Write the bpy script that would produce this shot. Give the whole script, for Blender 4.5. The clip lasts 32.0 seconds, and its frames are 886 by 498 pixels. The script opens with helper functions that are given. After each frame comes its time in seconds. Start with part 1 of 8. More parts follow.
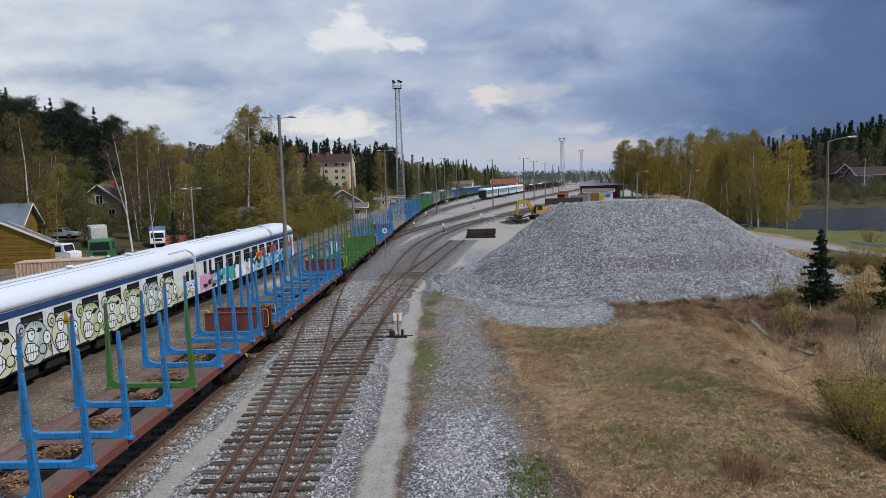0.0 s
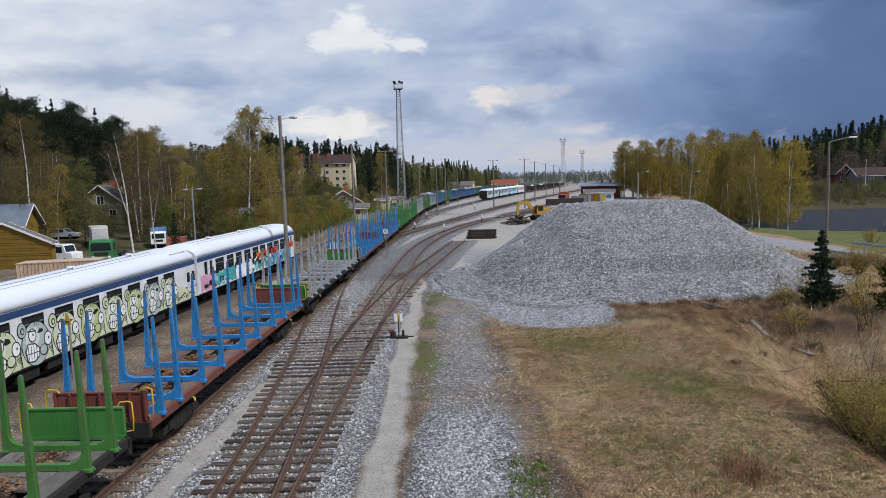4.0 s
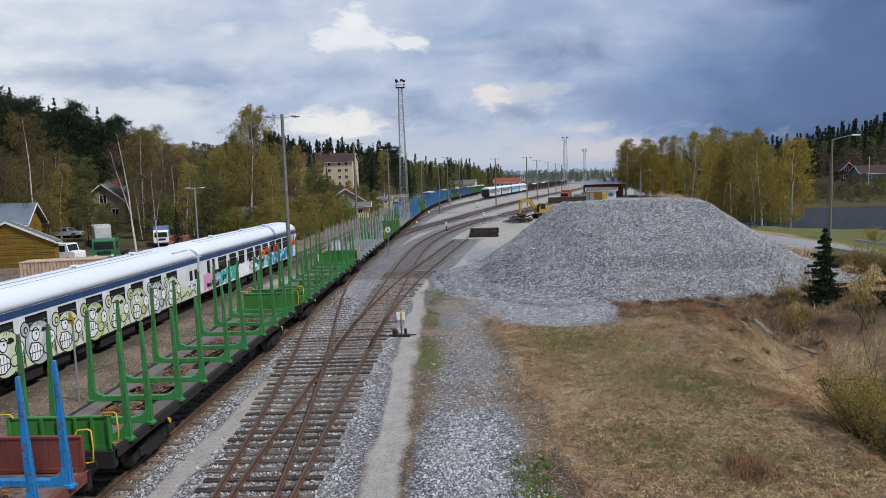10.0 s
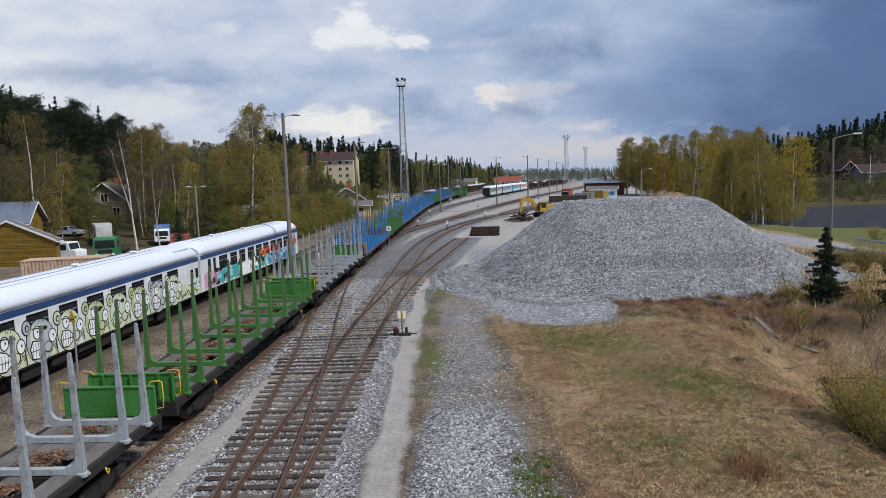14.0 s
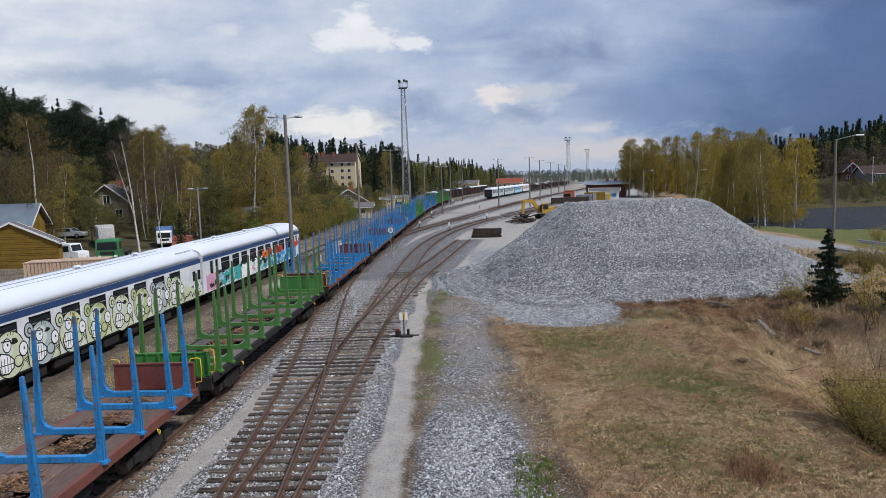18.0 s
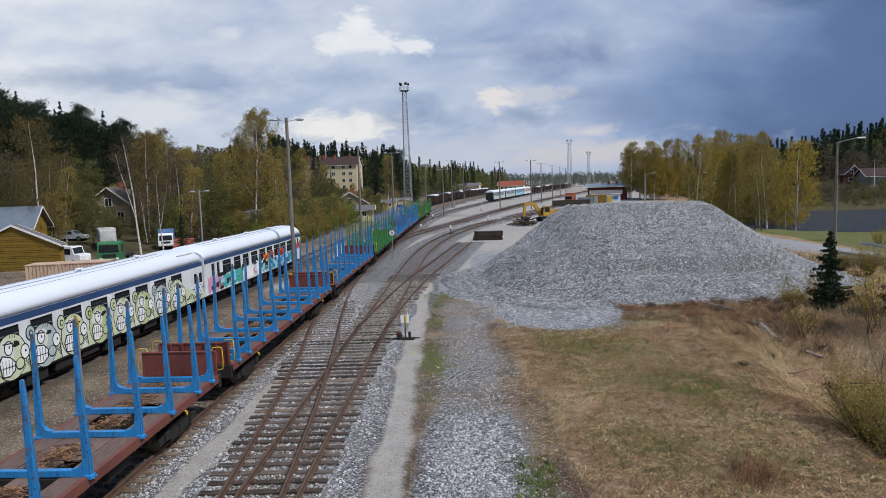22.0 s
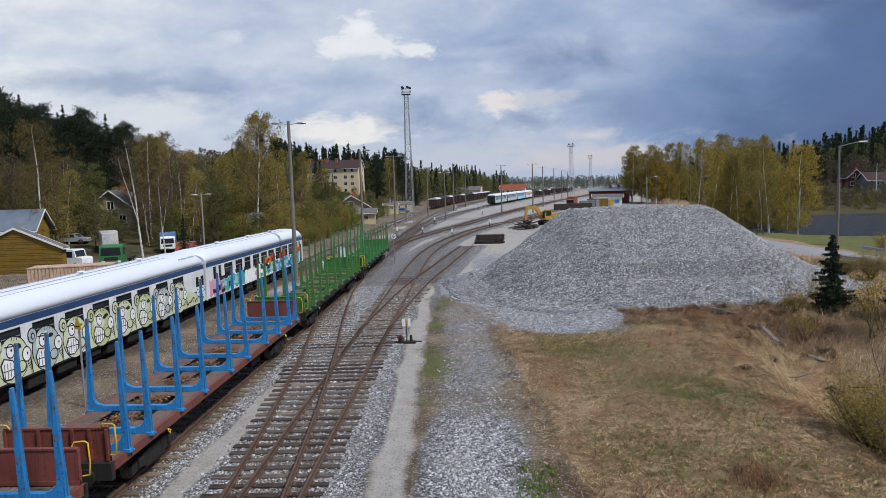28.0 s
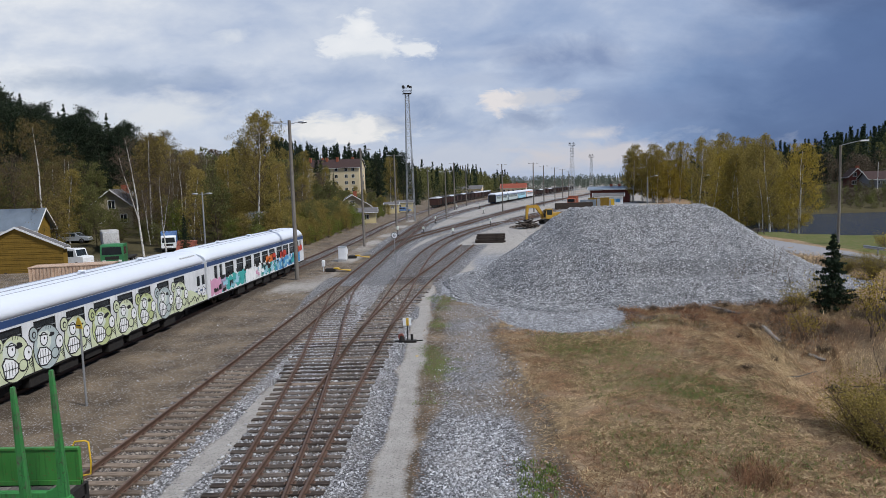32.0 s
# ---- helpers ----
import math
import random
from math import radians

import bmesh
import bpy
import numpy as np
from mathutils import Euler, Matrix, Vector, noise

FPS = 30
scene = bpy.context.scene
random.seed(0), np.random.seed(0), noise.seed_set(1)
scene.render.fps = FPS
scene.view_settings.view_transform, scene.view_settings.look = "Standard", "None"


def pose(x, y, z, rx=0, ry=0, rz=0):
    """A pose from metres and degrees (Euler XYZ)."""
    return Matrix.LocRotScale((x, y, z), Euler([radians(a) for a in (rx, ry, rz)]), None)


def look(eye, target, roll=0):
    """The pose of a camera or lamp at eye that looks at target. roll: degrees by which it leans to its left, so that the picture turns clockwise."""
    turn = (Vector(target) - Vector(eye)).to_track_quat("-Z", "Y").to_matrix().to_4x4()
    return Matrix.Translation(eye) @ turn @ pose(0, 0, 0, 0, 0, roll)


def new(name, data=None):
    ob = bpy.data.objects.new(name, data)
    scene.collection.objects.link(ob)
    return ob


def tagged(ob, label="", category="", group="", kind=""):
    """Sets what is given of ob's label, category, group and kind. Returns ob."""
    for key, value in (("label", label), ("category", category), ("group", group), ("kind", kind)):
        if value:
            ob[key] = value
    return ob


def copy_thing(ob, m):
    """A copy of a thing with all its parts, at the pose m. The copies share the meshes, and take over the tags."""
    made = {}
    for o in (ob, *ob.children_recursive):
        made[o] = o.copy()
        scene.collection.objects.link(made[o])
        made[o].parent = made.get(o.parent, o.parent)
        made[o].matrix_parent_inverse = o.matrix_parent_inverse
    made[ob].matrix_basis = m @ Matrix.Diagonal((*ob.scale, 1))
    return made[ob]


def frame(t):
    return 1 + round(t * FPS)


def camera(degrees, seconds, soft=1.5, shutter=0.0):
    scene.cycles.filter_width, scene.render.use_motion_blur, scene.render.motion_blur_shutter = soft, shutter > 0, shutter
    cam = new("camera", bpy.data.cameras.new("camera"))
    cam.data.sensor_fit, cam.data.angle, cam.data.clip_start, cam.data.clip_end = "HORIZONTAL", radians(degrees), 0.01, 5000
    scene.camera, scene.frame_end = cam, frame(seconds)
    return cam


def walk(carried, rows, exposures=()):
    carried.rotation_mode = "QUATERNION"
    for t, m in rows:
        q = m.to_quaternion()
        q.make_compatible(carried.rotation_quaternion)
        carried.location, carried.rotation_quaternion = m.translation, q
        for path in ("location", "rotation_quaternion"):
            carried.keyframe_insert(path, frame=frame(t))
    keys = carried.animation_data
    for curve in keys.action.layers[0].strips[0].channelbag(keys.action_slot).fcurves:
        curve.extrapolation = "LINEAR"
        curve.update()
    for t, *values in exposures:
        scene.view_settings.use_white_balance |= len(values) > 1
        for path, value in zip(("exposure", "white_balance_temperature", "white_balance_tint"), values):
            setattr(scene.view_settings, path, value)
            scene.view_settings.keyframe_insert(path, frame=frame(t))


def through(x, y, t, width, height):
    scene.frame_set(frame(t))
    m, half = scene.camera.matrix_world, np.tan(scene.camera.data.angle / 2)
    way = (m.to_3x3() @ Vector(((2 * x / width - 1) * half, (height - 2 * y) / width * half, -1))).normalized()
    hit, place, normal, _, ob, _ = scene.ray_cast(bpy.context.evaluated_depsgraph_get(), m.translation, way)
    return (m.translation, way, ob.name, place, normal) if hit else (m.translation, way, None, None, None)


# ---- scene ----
# camera: hand-held on a bridge over the tracks, it only turns a little
cam = camera(66.77, 32.0, soft=0.55)
EYE = (0.0, 0.0, 8.0)
TURNS = (
    (0.0, 84.069, 1.663, -0.979), (0.5, 84.111, 1.671, -0.944), (1.0, 84.136, 1.675, -0.929),
    (1.5, 84.141, 1.674, -0.933), (2.0, 84.133, 1.678, -0.935), (2.5, 84.131, 1.675, -0.927),
    (3.0, 84.133, 1.668, -0.920), (3.5, 84.132, 1.675, -0.919), (5.5, 84.078, 1.679, -0.888),
    (6.0, 84.064, 1.702, -0.859), (6.5, 84.051, 1.722, -0.843), (7.0, 84.046, 1.744, -0.832),
    (7.5, 84.053, 1.749, -0.828), (8.0, 84.069, 1.732, -0.823), (8.5, 84.071, 1.718, -0.805),
    (9.0, 84.050, 1.729, -0.781), (9.5, 84.025, 1.748, -0.753), (10.0, 84.000, 1.755, -0.724),
    (10.5, 83.978, 1.752, -0.691), (11.0, 83.955, 1.761, -0.663), (11.5, 83.927, 1.772, -0.655),
    (12.0, 83.902, 1.764, -0.656), (12.5, 83.885, 1.765, -0.656), (13.0, 83.877, 1.774, -0.656),
    (13.5, 83.882, 1.765, -0.656), (14.0, 83.889, 1.757, -0.654), (14.5, 83.892, 1.761, -0.651),
    (16.5, 83.959, 1.796, -0.583), (17.0, 83.985, 1.776, -0.546), (17.5, 84.015, 1.781, -0.515),
    (18.0, 84.039, 1.786, -0.494), (18.5, 84.072, 1.779, -0.479), (19.0, 84.118, 1.777, -0.455),
    (19.5, 84.156, 1.783, -0.423), (20.0, 84.182, 1.783, -0.400), (20.5, 84.201, 1.771, -0.384),
    (21.0, 84.216, 1.772, -0.376), (21.5, 84.236, 1.786, -0.378), (22.0, 84.271, 1.793, -0.380),
    (22.5, 84.310, 1.787, -0.385), (23.0, 84.332, 1.769, -0.400), (23.5, 84.341, 1.748, -0.408),
    (24.0, 84.362, 1.737, -0.407), (24.5, 84.398, 1.738, -0.409), (25.0, 84.422, 1.719, -0.409),
    (25.5, 84.436, 1.670, -0.403), (27.5, 84.567, 1.730, -0.254), (28.0, 84.568, 1.731, -0.238),
    (28.5, 84.568, 1.733, -0.204), (29.0, 84.569, 1.734, -0.188), (29.5, 84.569, 1.734, -0.188),
    (30.0, 84.569, 1.734, -0.188), (30.5, 84.550, 1.733, -0.187), (31.0, 84.514, 1.732, -0.182),
    (31.5, 84.497, 1.735, -0.174), (32.0, 84.497, 1.742, -0.168),
)
walk(cam, [(t, pose(*EYE, rx, ry, rz)) for t, rx, ry, rz in TURNS], exposures=((0.0, -0.1), (2.0, -0.1), (3.0, 0.02), (32.0, 0.0)))

# ---- world and sun ----
SUN_ELEVATION, SUN_AZIMUTH = 52.0, 122.0   # degrees; the azimuth is counted from +y towards +x


def make_world():
    world = bpy.data.worlds.new("sky")
    scene.world = world
    world.use_nodes = True
    nt = world.node_tree
    nt.nodes.clear()
    out = nt.nodes.new("ShaderNodeOutputWorld")
    bg = nt.nodes.new("ShaderNodeBackground")
    nt.links.new(bg.outputs[0], out.inputs[0])
    sky = nt.nodes.new("ShaderNodeTexSky")
    sky.sky_type = "NISHITA"
    sky.sun_disc = False
    sky.sun_elevation, sky.sun_rotation = radians(SUN_ELEVATION), radians(SUN_AZIMUTH)
    sky.air_density, sky.dust_density = 1.0, 1.5
    co = nt.nodes.new("ShaderNodeTexCoord")

    def math_node(op, a, b=None, clamp=False):
        n = nt.nodes.new("ShaderNodeMath")
        n.operation, n.use_clamp = op, clamp
        for i, v in enumerate((a, b)):
            if v is None:
                continue
            if isinstance(v, (int, float)):
                n.inputs[i].default_value = v
            else:
                nt.links.new(v, n.inputs[i])
        return n.outputs[0]

    def ramp(fac, stops):
        n = nt.nodes.new("ShaderNodeValToRGB")
        while len(n.color_ramp.elements) < len(stops):
            n.color_ramp.elements.new(0.5)
        for e, (p, c) in zip(n.color_ramp.elements, stops):
            e.position, e.color = p, (*c, 1) if len(c) == 3 else c
        nt.links.new(fac, n.inputs[0])
        return n.outputs[0]

    def mix(fac, a, b):
        n = nt.nodes.new("ShaderNodeMix")
        n.data_type = "RGBA"
        for i, v in ((0, fac), (6, a), (7, b)):
            if isinstance(v, (int, float)):
                n.inputs[i].default_value = v
            elif isinstance(v, tuple):
                n.inputs[i].default_value = (*v, 1)
            else:
                nt.links.new(v, n.inputs[i])
        return n.outputs[2]

    sep = nt.nodes.new("ShaderNodeSeparateXYZ")
    nt.links.new(co.outputs["Generated"], sep.inputs[0])
    ax = math_node("DIVIDE", sep.outputs[0], math_node("MAXIMUM", math_node("ABSOLUTE", sep.outputs[1]), 0.02))
    el = math_node("DIVIDE", sep.outputs[2], math_node("MAXIMUM", math_node("ABSOLUTE", sep.outputs[1]), 0.02))
    # rolling cloud base: broad banks, then smaller rolls
    plane = nt.nodes.new("ShaderNodeCombineXYZ")
    nt.links.new(ax, plane.inputs[0])
    nt.links.new(math_node("MULTIPLY", el, 2.1), plane.inputs[1])

    def banks(scale, detail, offset, rough=0.55, distortion=0.0):
        mp = nt.nodes.new("ShaderNodeMapping")
        mp.inputs["Location"].default_value = offset
        nt.links.new(plane.outputs[0], mp.inputs[0])
        n = nt.nodes.new("ShaderNodeTexNoise")
        n.inputs["Scale"].default_value, n.inputs["Detail"].default_value = scale, detail
        n.inputs["Roughness"].default_value, n.inputs["Distortion"].default_value = rough, distortion
        nt.links.new(mp.outputs[0], n.inputs[0])
        return math_node("SUBTRACT", n.outputs[0], 0.5)

    wide = math_node("MINIMUM", math_node("MAXIMUM", ax, -0.6), 1.2)
    high = math_node("MINIMUM", math_node("MAXIMUM", el, -0.2), 0.30)
    light = math_node("ADD", 0.725, math_node("MULTIPLY", wide, -0.34))
    # a dark rain front to the one side, lower down
    front_ = math_node("MAXIMUM", math_node("SUBTRACT", wide, 0.26), 0.0)
    light = math_node("SUBTRACT", light, math_node("MULTIPLY", front_, 0.95))
    light = math_node("ADD", light, math_node("MULTIPLY", math_node("MULTIPLY", math_node("SUBTRACT", high, 0.16), 2.0), math_node("MINIMUM", math_node("MULTIPLY", front_, 5.0), 1.0)))
    # the unseen sky overhead, darkened to cut its fill light
    light = math_node("SUBTRACT", light, math_node("MULTIPLY", math_node("MULTIPLY", math_node("SUBTRACT", el, 0.32), 0.9, True), 0.45))
    light = math_node("ADD", light, math_node("MULTIPLY", banks(3.4, 5, (0.55, 0.25, 0.0), 0.5, 0.5), 0.62))
    light = math_node("ADD", light, math_node("MULTIPLY", banks(9.0, 8, (2.35, 1.1, 0.0), 0.58, 0.2), 0.34))
    light = math_node("ADD", light, math_node("MULTIPLY", banks(21.0, 8, (0.7, 3.1, 0.0), 0.6, 0.2), 0.11))
    light = math_node("MINIMUM", math_node("MAXIMUM", light, 0.0), 1.0)
    cloud = ramp(light, ((0.0, (0.072, 0.124, 0.262)), (0.22, (0.115, 0.188, 0.360)), (0.45, (0.235, 0.337, 0.555)), (0.68, (0.405, 0.492, 0.675)), (0.86, (0.61, 0.67, 0.785)), (1.0, (0.82, 0.845, 0.885))))

    def puff(x, z, w, h, colour, base, edge=0.5, amount=1.0, rag_size=26.0, rag=2.2):
        # a cloud with ragged edges at the direction (x, 1, z)
        dx = math_node("DIVIDE", math_node("SUBTRACT", ax, x), w)
        dz = math_node("DIVIDE", math_node("SUBTRACT", el, z), h)
        r = math_node("SQRT", math_node("ADD", math_node("MULTIPLY", dx, dx), math_node("MULTIPLY", dz, dz)))
        r = math_node("ADD", r, math_node("MULTIPLY", banks(rag_size, 7, (x * 9, z * 7, 0.0), 0.6, 0.5), rag))
        m = math_node("DIVIDE", math_node("SUBTRACT", 1.0, r), edge, True)
        front = math_node("GREATER_THAN", sep.outputs[1], 0.0)
        m = math_node("MULTIPLY", math_node("MULTIPLY", m, amount), front)
        return mix(m, base, colour)

    # broad dark banks, and the smooth rain front
    cloud = puff(0.60, 0.13, 0.32, 0.16, (0.098, 0.160, 0.335), cloud, 0.9, 0.85, 5.0, 0.9)
    cloud = puff(0.56, 0.245, 0.16, 0.030, (0.085, 0.130, 0.270), cloud, 0.9, 0.7, 6.0, 1.6)
    cloud = puff(0.30, 0.10, 0.14, 0.045, (0.20, 0.275, 0.47), cloud, 0.9, 0.75, 9.0, 1.4)
    cloud = puff(-0.36, 0.150, 0.17, 0.034, (0.28, 0.365, 0.56), cloud, 0.9, 0.95, 7.0, 2.2)
    cloud = puff(-0.13, 0.155, 0.09, 0.022, (0.33, 0.42, 0.61), cloud, 0.9, 0.7, 11.0, 1.8)
    cloud = puff(0.19, 0.175, 0.12, 0.036, (0.215, 0.285, 0.47), cloud, 1.0, 0.85, 9.0, 2.6)
    cloud = puff(0.03, 0.190, 0.10, 0.012, (0.50, 0.57, 0.72), cloud, 0.9, 0.7, 12.0, 2.0)
    cloud = puff(0.055, 0.150, 0.07, 0.012, (0.47, 0.54, 0.69), cloud, 0.7, 0.7, 14.0, 2.0)
    # paler clear air low over the horizon
    cloud = puff(-0.05, 0.035, 0.55, 0.05, (0.56, 0.60, 0.70), cloud, 0.8, 0.8, 9.0)
    cloud = puff(-0.42, 0.115, 0.16, 0.035, (0.72, 0.75, 0.80), cloud, 0.8, 0.85, 14.0)
    cloud = puff(-0.14, 0.085, 0.13, 0.024, (0.82, 0.82, 0.82), cloud, 0.5, 0.95, 22.0)
    cloud = puff(0.000, 0.095, 0.10, 0.042, (0.255, 0.34, 0.53), cloud, 1.1, 0.9, 9.0, 2.8)
    for x, z, w, h in ((-0.165, 0.082, 0.035, 0.012), (-0.105, 0.088, 0.016, 0.016), (-0.125, 0.072, 0.045, 0.012)):
        cloud = puff(x, z, w, h, (0.86, 0.85, 0.85), cloud, 0.45, 0.9, 32.0, 2.0)
    cloud = puff(0.24, 0.035, 0.16, 0.022, (0.62, 0.60, 0.64), cloud, 0.7, 0.85, 16.0)
    cloud = puff(-0.50, 0.165, 0.22, 0.022, (0.34, 0.42, 0.57), cloud, 0.9, 0.8, 10.0)
    for x, z, w, h in ((-0.112, 0.200, 0.056, 0.015), (-0.146, 0.203, 0.036, 0.017), (-0.112, 0.226, 0.031, 0.031), (-0.082, 0.203, 0.036, 0.019), (-0.034, 0.197, 0.040, 0.015)):
        cloud = puff(x, z, w, h, (0.82, 0.845, 0.885), cloud, 0.45, 0.95, 30.0, 2.1)
    cloud = puff(-0.108, 0.228, 0.020, 0.016, (0.90, 0.91, 0.93), cloud, 0.8, 0.8, 40.0, 1.5)
    cloud = puff(-0.135, 0.207, 0.022, 0.010, (0.86, 0.88, 0.91), cloud, 0.8, 0.7, 40.0, 1.5)
    cloud = puff(-0.10, 0.190, 0.060, 0.007, (0.56, 0.63, 0.74), cloud, 0.9, 0.55, 30.0, 1.5)
    cloud = puff(-0.30, 0.222, 0.035, 0.014, (0.72, 0.76, 0.82), cloud, 1.0, 0.7, 24.0, 2.6)
    cloud = puff(0.092, 0.118, 0.036, 0.018, (0.80, 0.76, 0.76), cloud, 0.35, 0.95)
    cloud = puff(0.150, 0.122, 0.060, 0.018, (0.58, 0.60, 0.67), cloud, 0.6, 0.75)
    cloud = puff(0.135, 0.090, 0.055, 0.018, (0.24, 0.31, 0.48), cloud, 1.1, 0.75, 16.0, 3.0)
    cloud = puff(0.225, 0.066, 0.055, 0.012, (0.74, 0.70, 0.70), cloud, 1.1, 0.75, 20.0, 2.8)
    gain = nt.nodes.new("ShaderNodeVectorMath")
    gain.operation = "SCALE"
    nt.links.new(sky.outputs[0], gain.inputs[0])
    gain.inputs[3].default_value = 0.09
    total = mix(0.93, gain.outputs[0], cloud)
    nt.links.new(total, bg.inputs[0])
    bg.inputs[1].default_value = 1.0


make_world()
sun = new("sun", bpy.data.lights.new("sun", "SUN"))
sun.data.energy, sun.data.angle, sun.data.color = 4.0, radians(9), (1.0, 0.985, 0.968)
az, ev = radians(SUN_AZIMUTH), radians(SUN_ELEVATION)
sun.matrix_world = look((math.sin(az) * math.cos(ev) * 50, math.cos(az) * math.cos(ev) * 50, math.sin(ev) * 50), (0, 0, 0))

# ---- materials ----


class Nodes:
    """Short hand for a node material."""

    def __init__(self, name, rough=0.8, metal=0.0):
        self.mat = bpy.data.materials.new(name)
        self.mat.use_nodes = True
        self.nt = self.mat.node_tree
        self.bsdf = self.nt.nodes["Principled BSDF"]
        self.bsdf.inputs["Roughness"].default_value = rough
        self.bsdf.inputs["Metallic"].default_value = metal
        if rough >= 0.75 and not metal:
            self.bsdf.inputs["Specular IOR Level"].default_value = 0.18   # dusty, matt surfaces
        self.co = self.nt.nodes.new("ShaderNodeTexCoord").outputs["Object"]

    def put(self, socket, v):
        if isinstance(v, (int, float)):
            socket.default_value = v
        elif isinstance(v, tuple):
            socket.default_value = (*v, 1) if len(v) == 3 else v
        else:
            self.nt.links.new(v, socket)

    def noise(self, scale, detail=4, rough=0.55, stretch=None, distortion=0.0):
        n = self.nt.nodes.new("ShaderNodeTexNoise")
        n.inputs["Scale"].default_value, n.inputs["Detail"].default_value = scale, detail
        n.inputs["Roughness"].default_value, n.inputs["Distortion"].default_value = rough, distortion
        self.nt.links.new(self.stretched(stretch), n.inputs[0])
        return n.outputs[0]

    def stretched(self, stretch):
        if not stretch:
            return self.co
        m = self.nt.nodes.new("ShaderNodeMapping")
        m.inputs["Scale"].default_value = stretch
        self.nt.links.new(self.co, m.inputs[0])
        return m.outputs[0]

    def cells(self, scale, out="Color", feature="F1", stretch=None):
        n = self.nt.nodes.new("ShaderNodeTexVoronoi")
        n.feature = feature
        n.inputs["Scale"].default_value = scale
        self.nt.links.new(self.stretched(stretch), n.inputs[0])
        return n.outputs[out]

    def grey(self, v):
        n = self.nt.nodes.new("ShaderNodeSeparateColor")
        self.nt.links.new(v, n.inputs[0])
        return n.outputs[0]

    def attribute(self, name):
        n = self.nt.nodes.new("ShaderNodeAttribute")
        n.attribute_name = name
        return n.outputs["Fac"]

    def chance(self, island=False):
        if island:
            return self.nt.nodes.new("ShaderNodeNewGeometry").outputs["Random Per Island"]
        return self.nt.nodes.new("ShaderNodeObjectInfo").outputs["Random"]

    def ramp(self, fac, *stops):
        n = self.nt.nodes.new("ShaderNodeValToRGB")
        while len(n.color_ramp.elements) < len(stops):
            n.color_ramp.elements.new(0.5)
        for e, (p, c) in zip(n.color_ramp.elements, stops):
            e.position, e.color = p, (c, c, c, 1) if isinstance(c, (int, float)) else (*c, 1)
        self.nt.links.new(fac, n.inputs[0])
        return n.outputs[0]

    def mix(self, fac, a, b, how="MIX"):
        n = self.nt.nodes.new("ShaderNodeMix")
        n.data_type, n.blend_type = "RGBA", how
        for i, v in ((0, fac), (6, a), (7, b)):
            self.put(n.inputs[i], v)
        return n.outputs[2]

    def math(self, op, a, b=0.0, clamp=False):
        n = self.nt.nodes.new("ShaderNodeMath")
        n.operation, n.use_clamp = op, clamp
        self.put(n.inputs[0], a)
        self.put(n.inputs[1], b)
        return n.outputs[0]

    def bump(self, height, strength=0.5, distance=0.02):
        n = self.nt.nodes.new("ShaderNodeBump")
        n.inputs["Strength"].default_value, n.inputs["Distance"].default_value = strength, distance
        self.put(n.inputs["Height"], height)
        self.nt.links.new(n.outputs[0], self.bsdf.inputs["Normal"])

    def done(self, colour, rough=None):
        self.put(self.bsdf.inputs["Base Color"], colour)
        if rough is not None:
            self.put(self.bsdf.inputs["Roughness"], rough)
        return self.mat


def tone(c, k):
    return tuple(min(1.0, v * k) for v in c)


def paint(name, colour, rough=0.45, wear=(0.16, 0.08, 0.05), amount=0.5, metal=0.0, grime=(0.05, 0.045, 0.04), scale=1.0, scuffed=0.0):
    """Weathered paint: faded patches, dirt streaks down the sides and rust chips."""
    n = Nodes(name, rough, metal)
    fade = n.noise(0.9 * scale, 5)
    base = n.mix(n.ramp(fade, (0.3, 0.0), (0.7, 1.0)), tone(colour, 0.82), tone(colour, 1.12))
    streak = n.noise(3.0 * scale, 6, 0.6, (3.0, 3.0, 0.5))
    base = n.mix(n.math("MULTIPLY", n.ramp(streak, (0.5, 0.0), (0.78, 1.0)), 0.45 * amount), base, grime)
    chip = n.noise(14.0 * scale, 6, 0.7)
    base = n.mix(n.math("MULTIPLY", n.ramp(chip, (0.57, 0.0), (0.63, 1.0)), amount), base, wear)
    rub = n.noise(3.2 * scale, 6, 0.7, (4.0, 4.0, 0.28))
    base = n.mix(n.math("MULTIPLY", n.ramp(rub, (0.53, 0.0), (0.63, 1.0)), 0.75 * amount), base, tone(colour, 0.30))
    if scuffed:   # logs have rubbed the tops bare
        sep = n.nt.nodes.new("ShaderNodeSeparateXYZ")
        n.nt.links.new(n.co, sep.inputs[0])
        bare = n.math("ADD", n.noise(5.0, 6, 0.7, (1.0, 1.0, 0.5)), n.math("MULTIPLY", sep.outputs[2], scuffed))
        base = n.mix(n.math("MULTIPLY", n.ramp(bare, (0.62, 0.0), (0.74, 1.0)), 0.8), base, n.mix(n.noise(9.0, 4), (0.04, 0.036, 0.036), (0.16, 0.12, 0.105)))
    n.bump(n.noise(40.0, 3), 0.08, 0.01)
    return n.done(base, n.ramp(fade, (0.2, rough * 0.8), (0.9, min(1.0, rough * 1.3))))


def plain(name, colour, rough=0.8, spread=0.25, scale=3.0, bump=0.15, metal=0.0, distance=0.02, stretch=None):
    """One colour broken up by grain at two scales."""
    n = Nodes(name, rough, metal)
    f = n.mix(0.4, n.noise(scale, 6, 0.6, stretch), n.noise(scale * 9, 4, 0.6, stretch))
    base = n.mix(n.ramp(f, (0.3, 0.0), (0.7, 1.0)), tone(colour, 1 - spread), tone(colour, 1 + spread))
    if bump:
        n.bump(n.noise(scale * 9, 5, 0.65, stretch), bump, distance)
    return n.done(base)


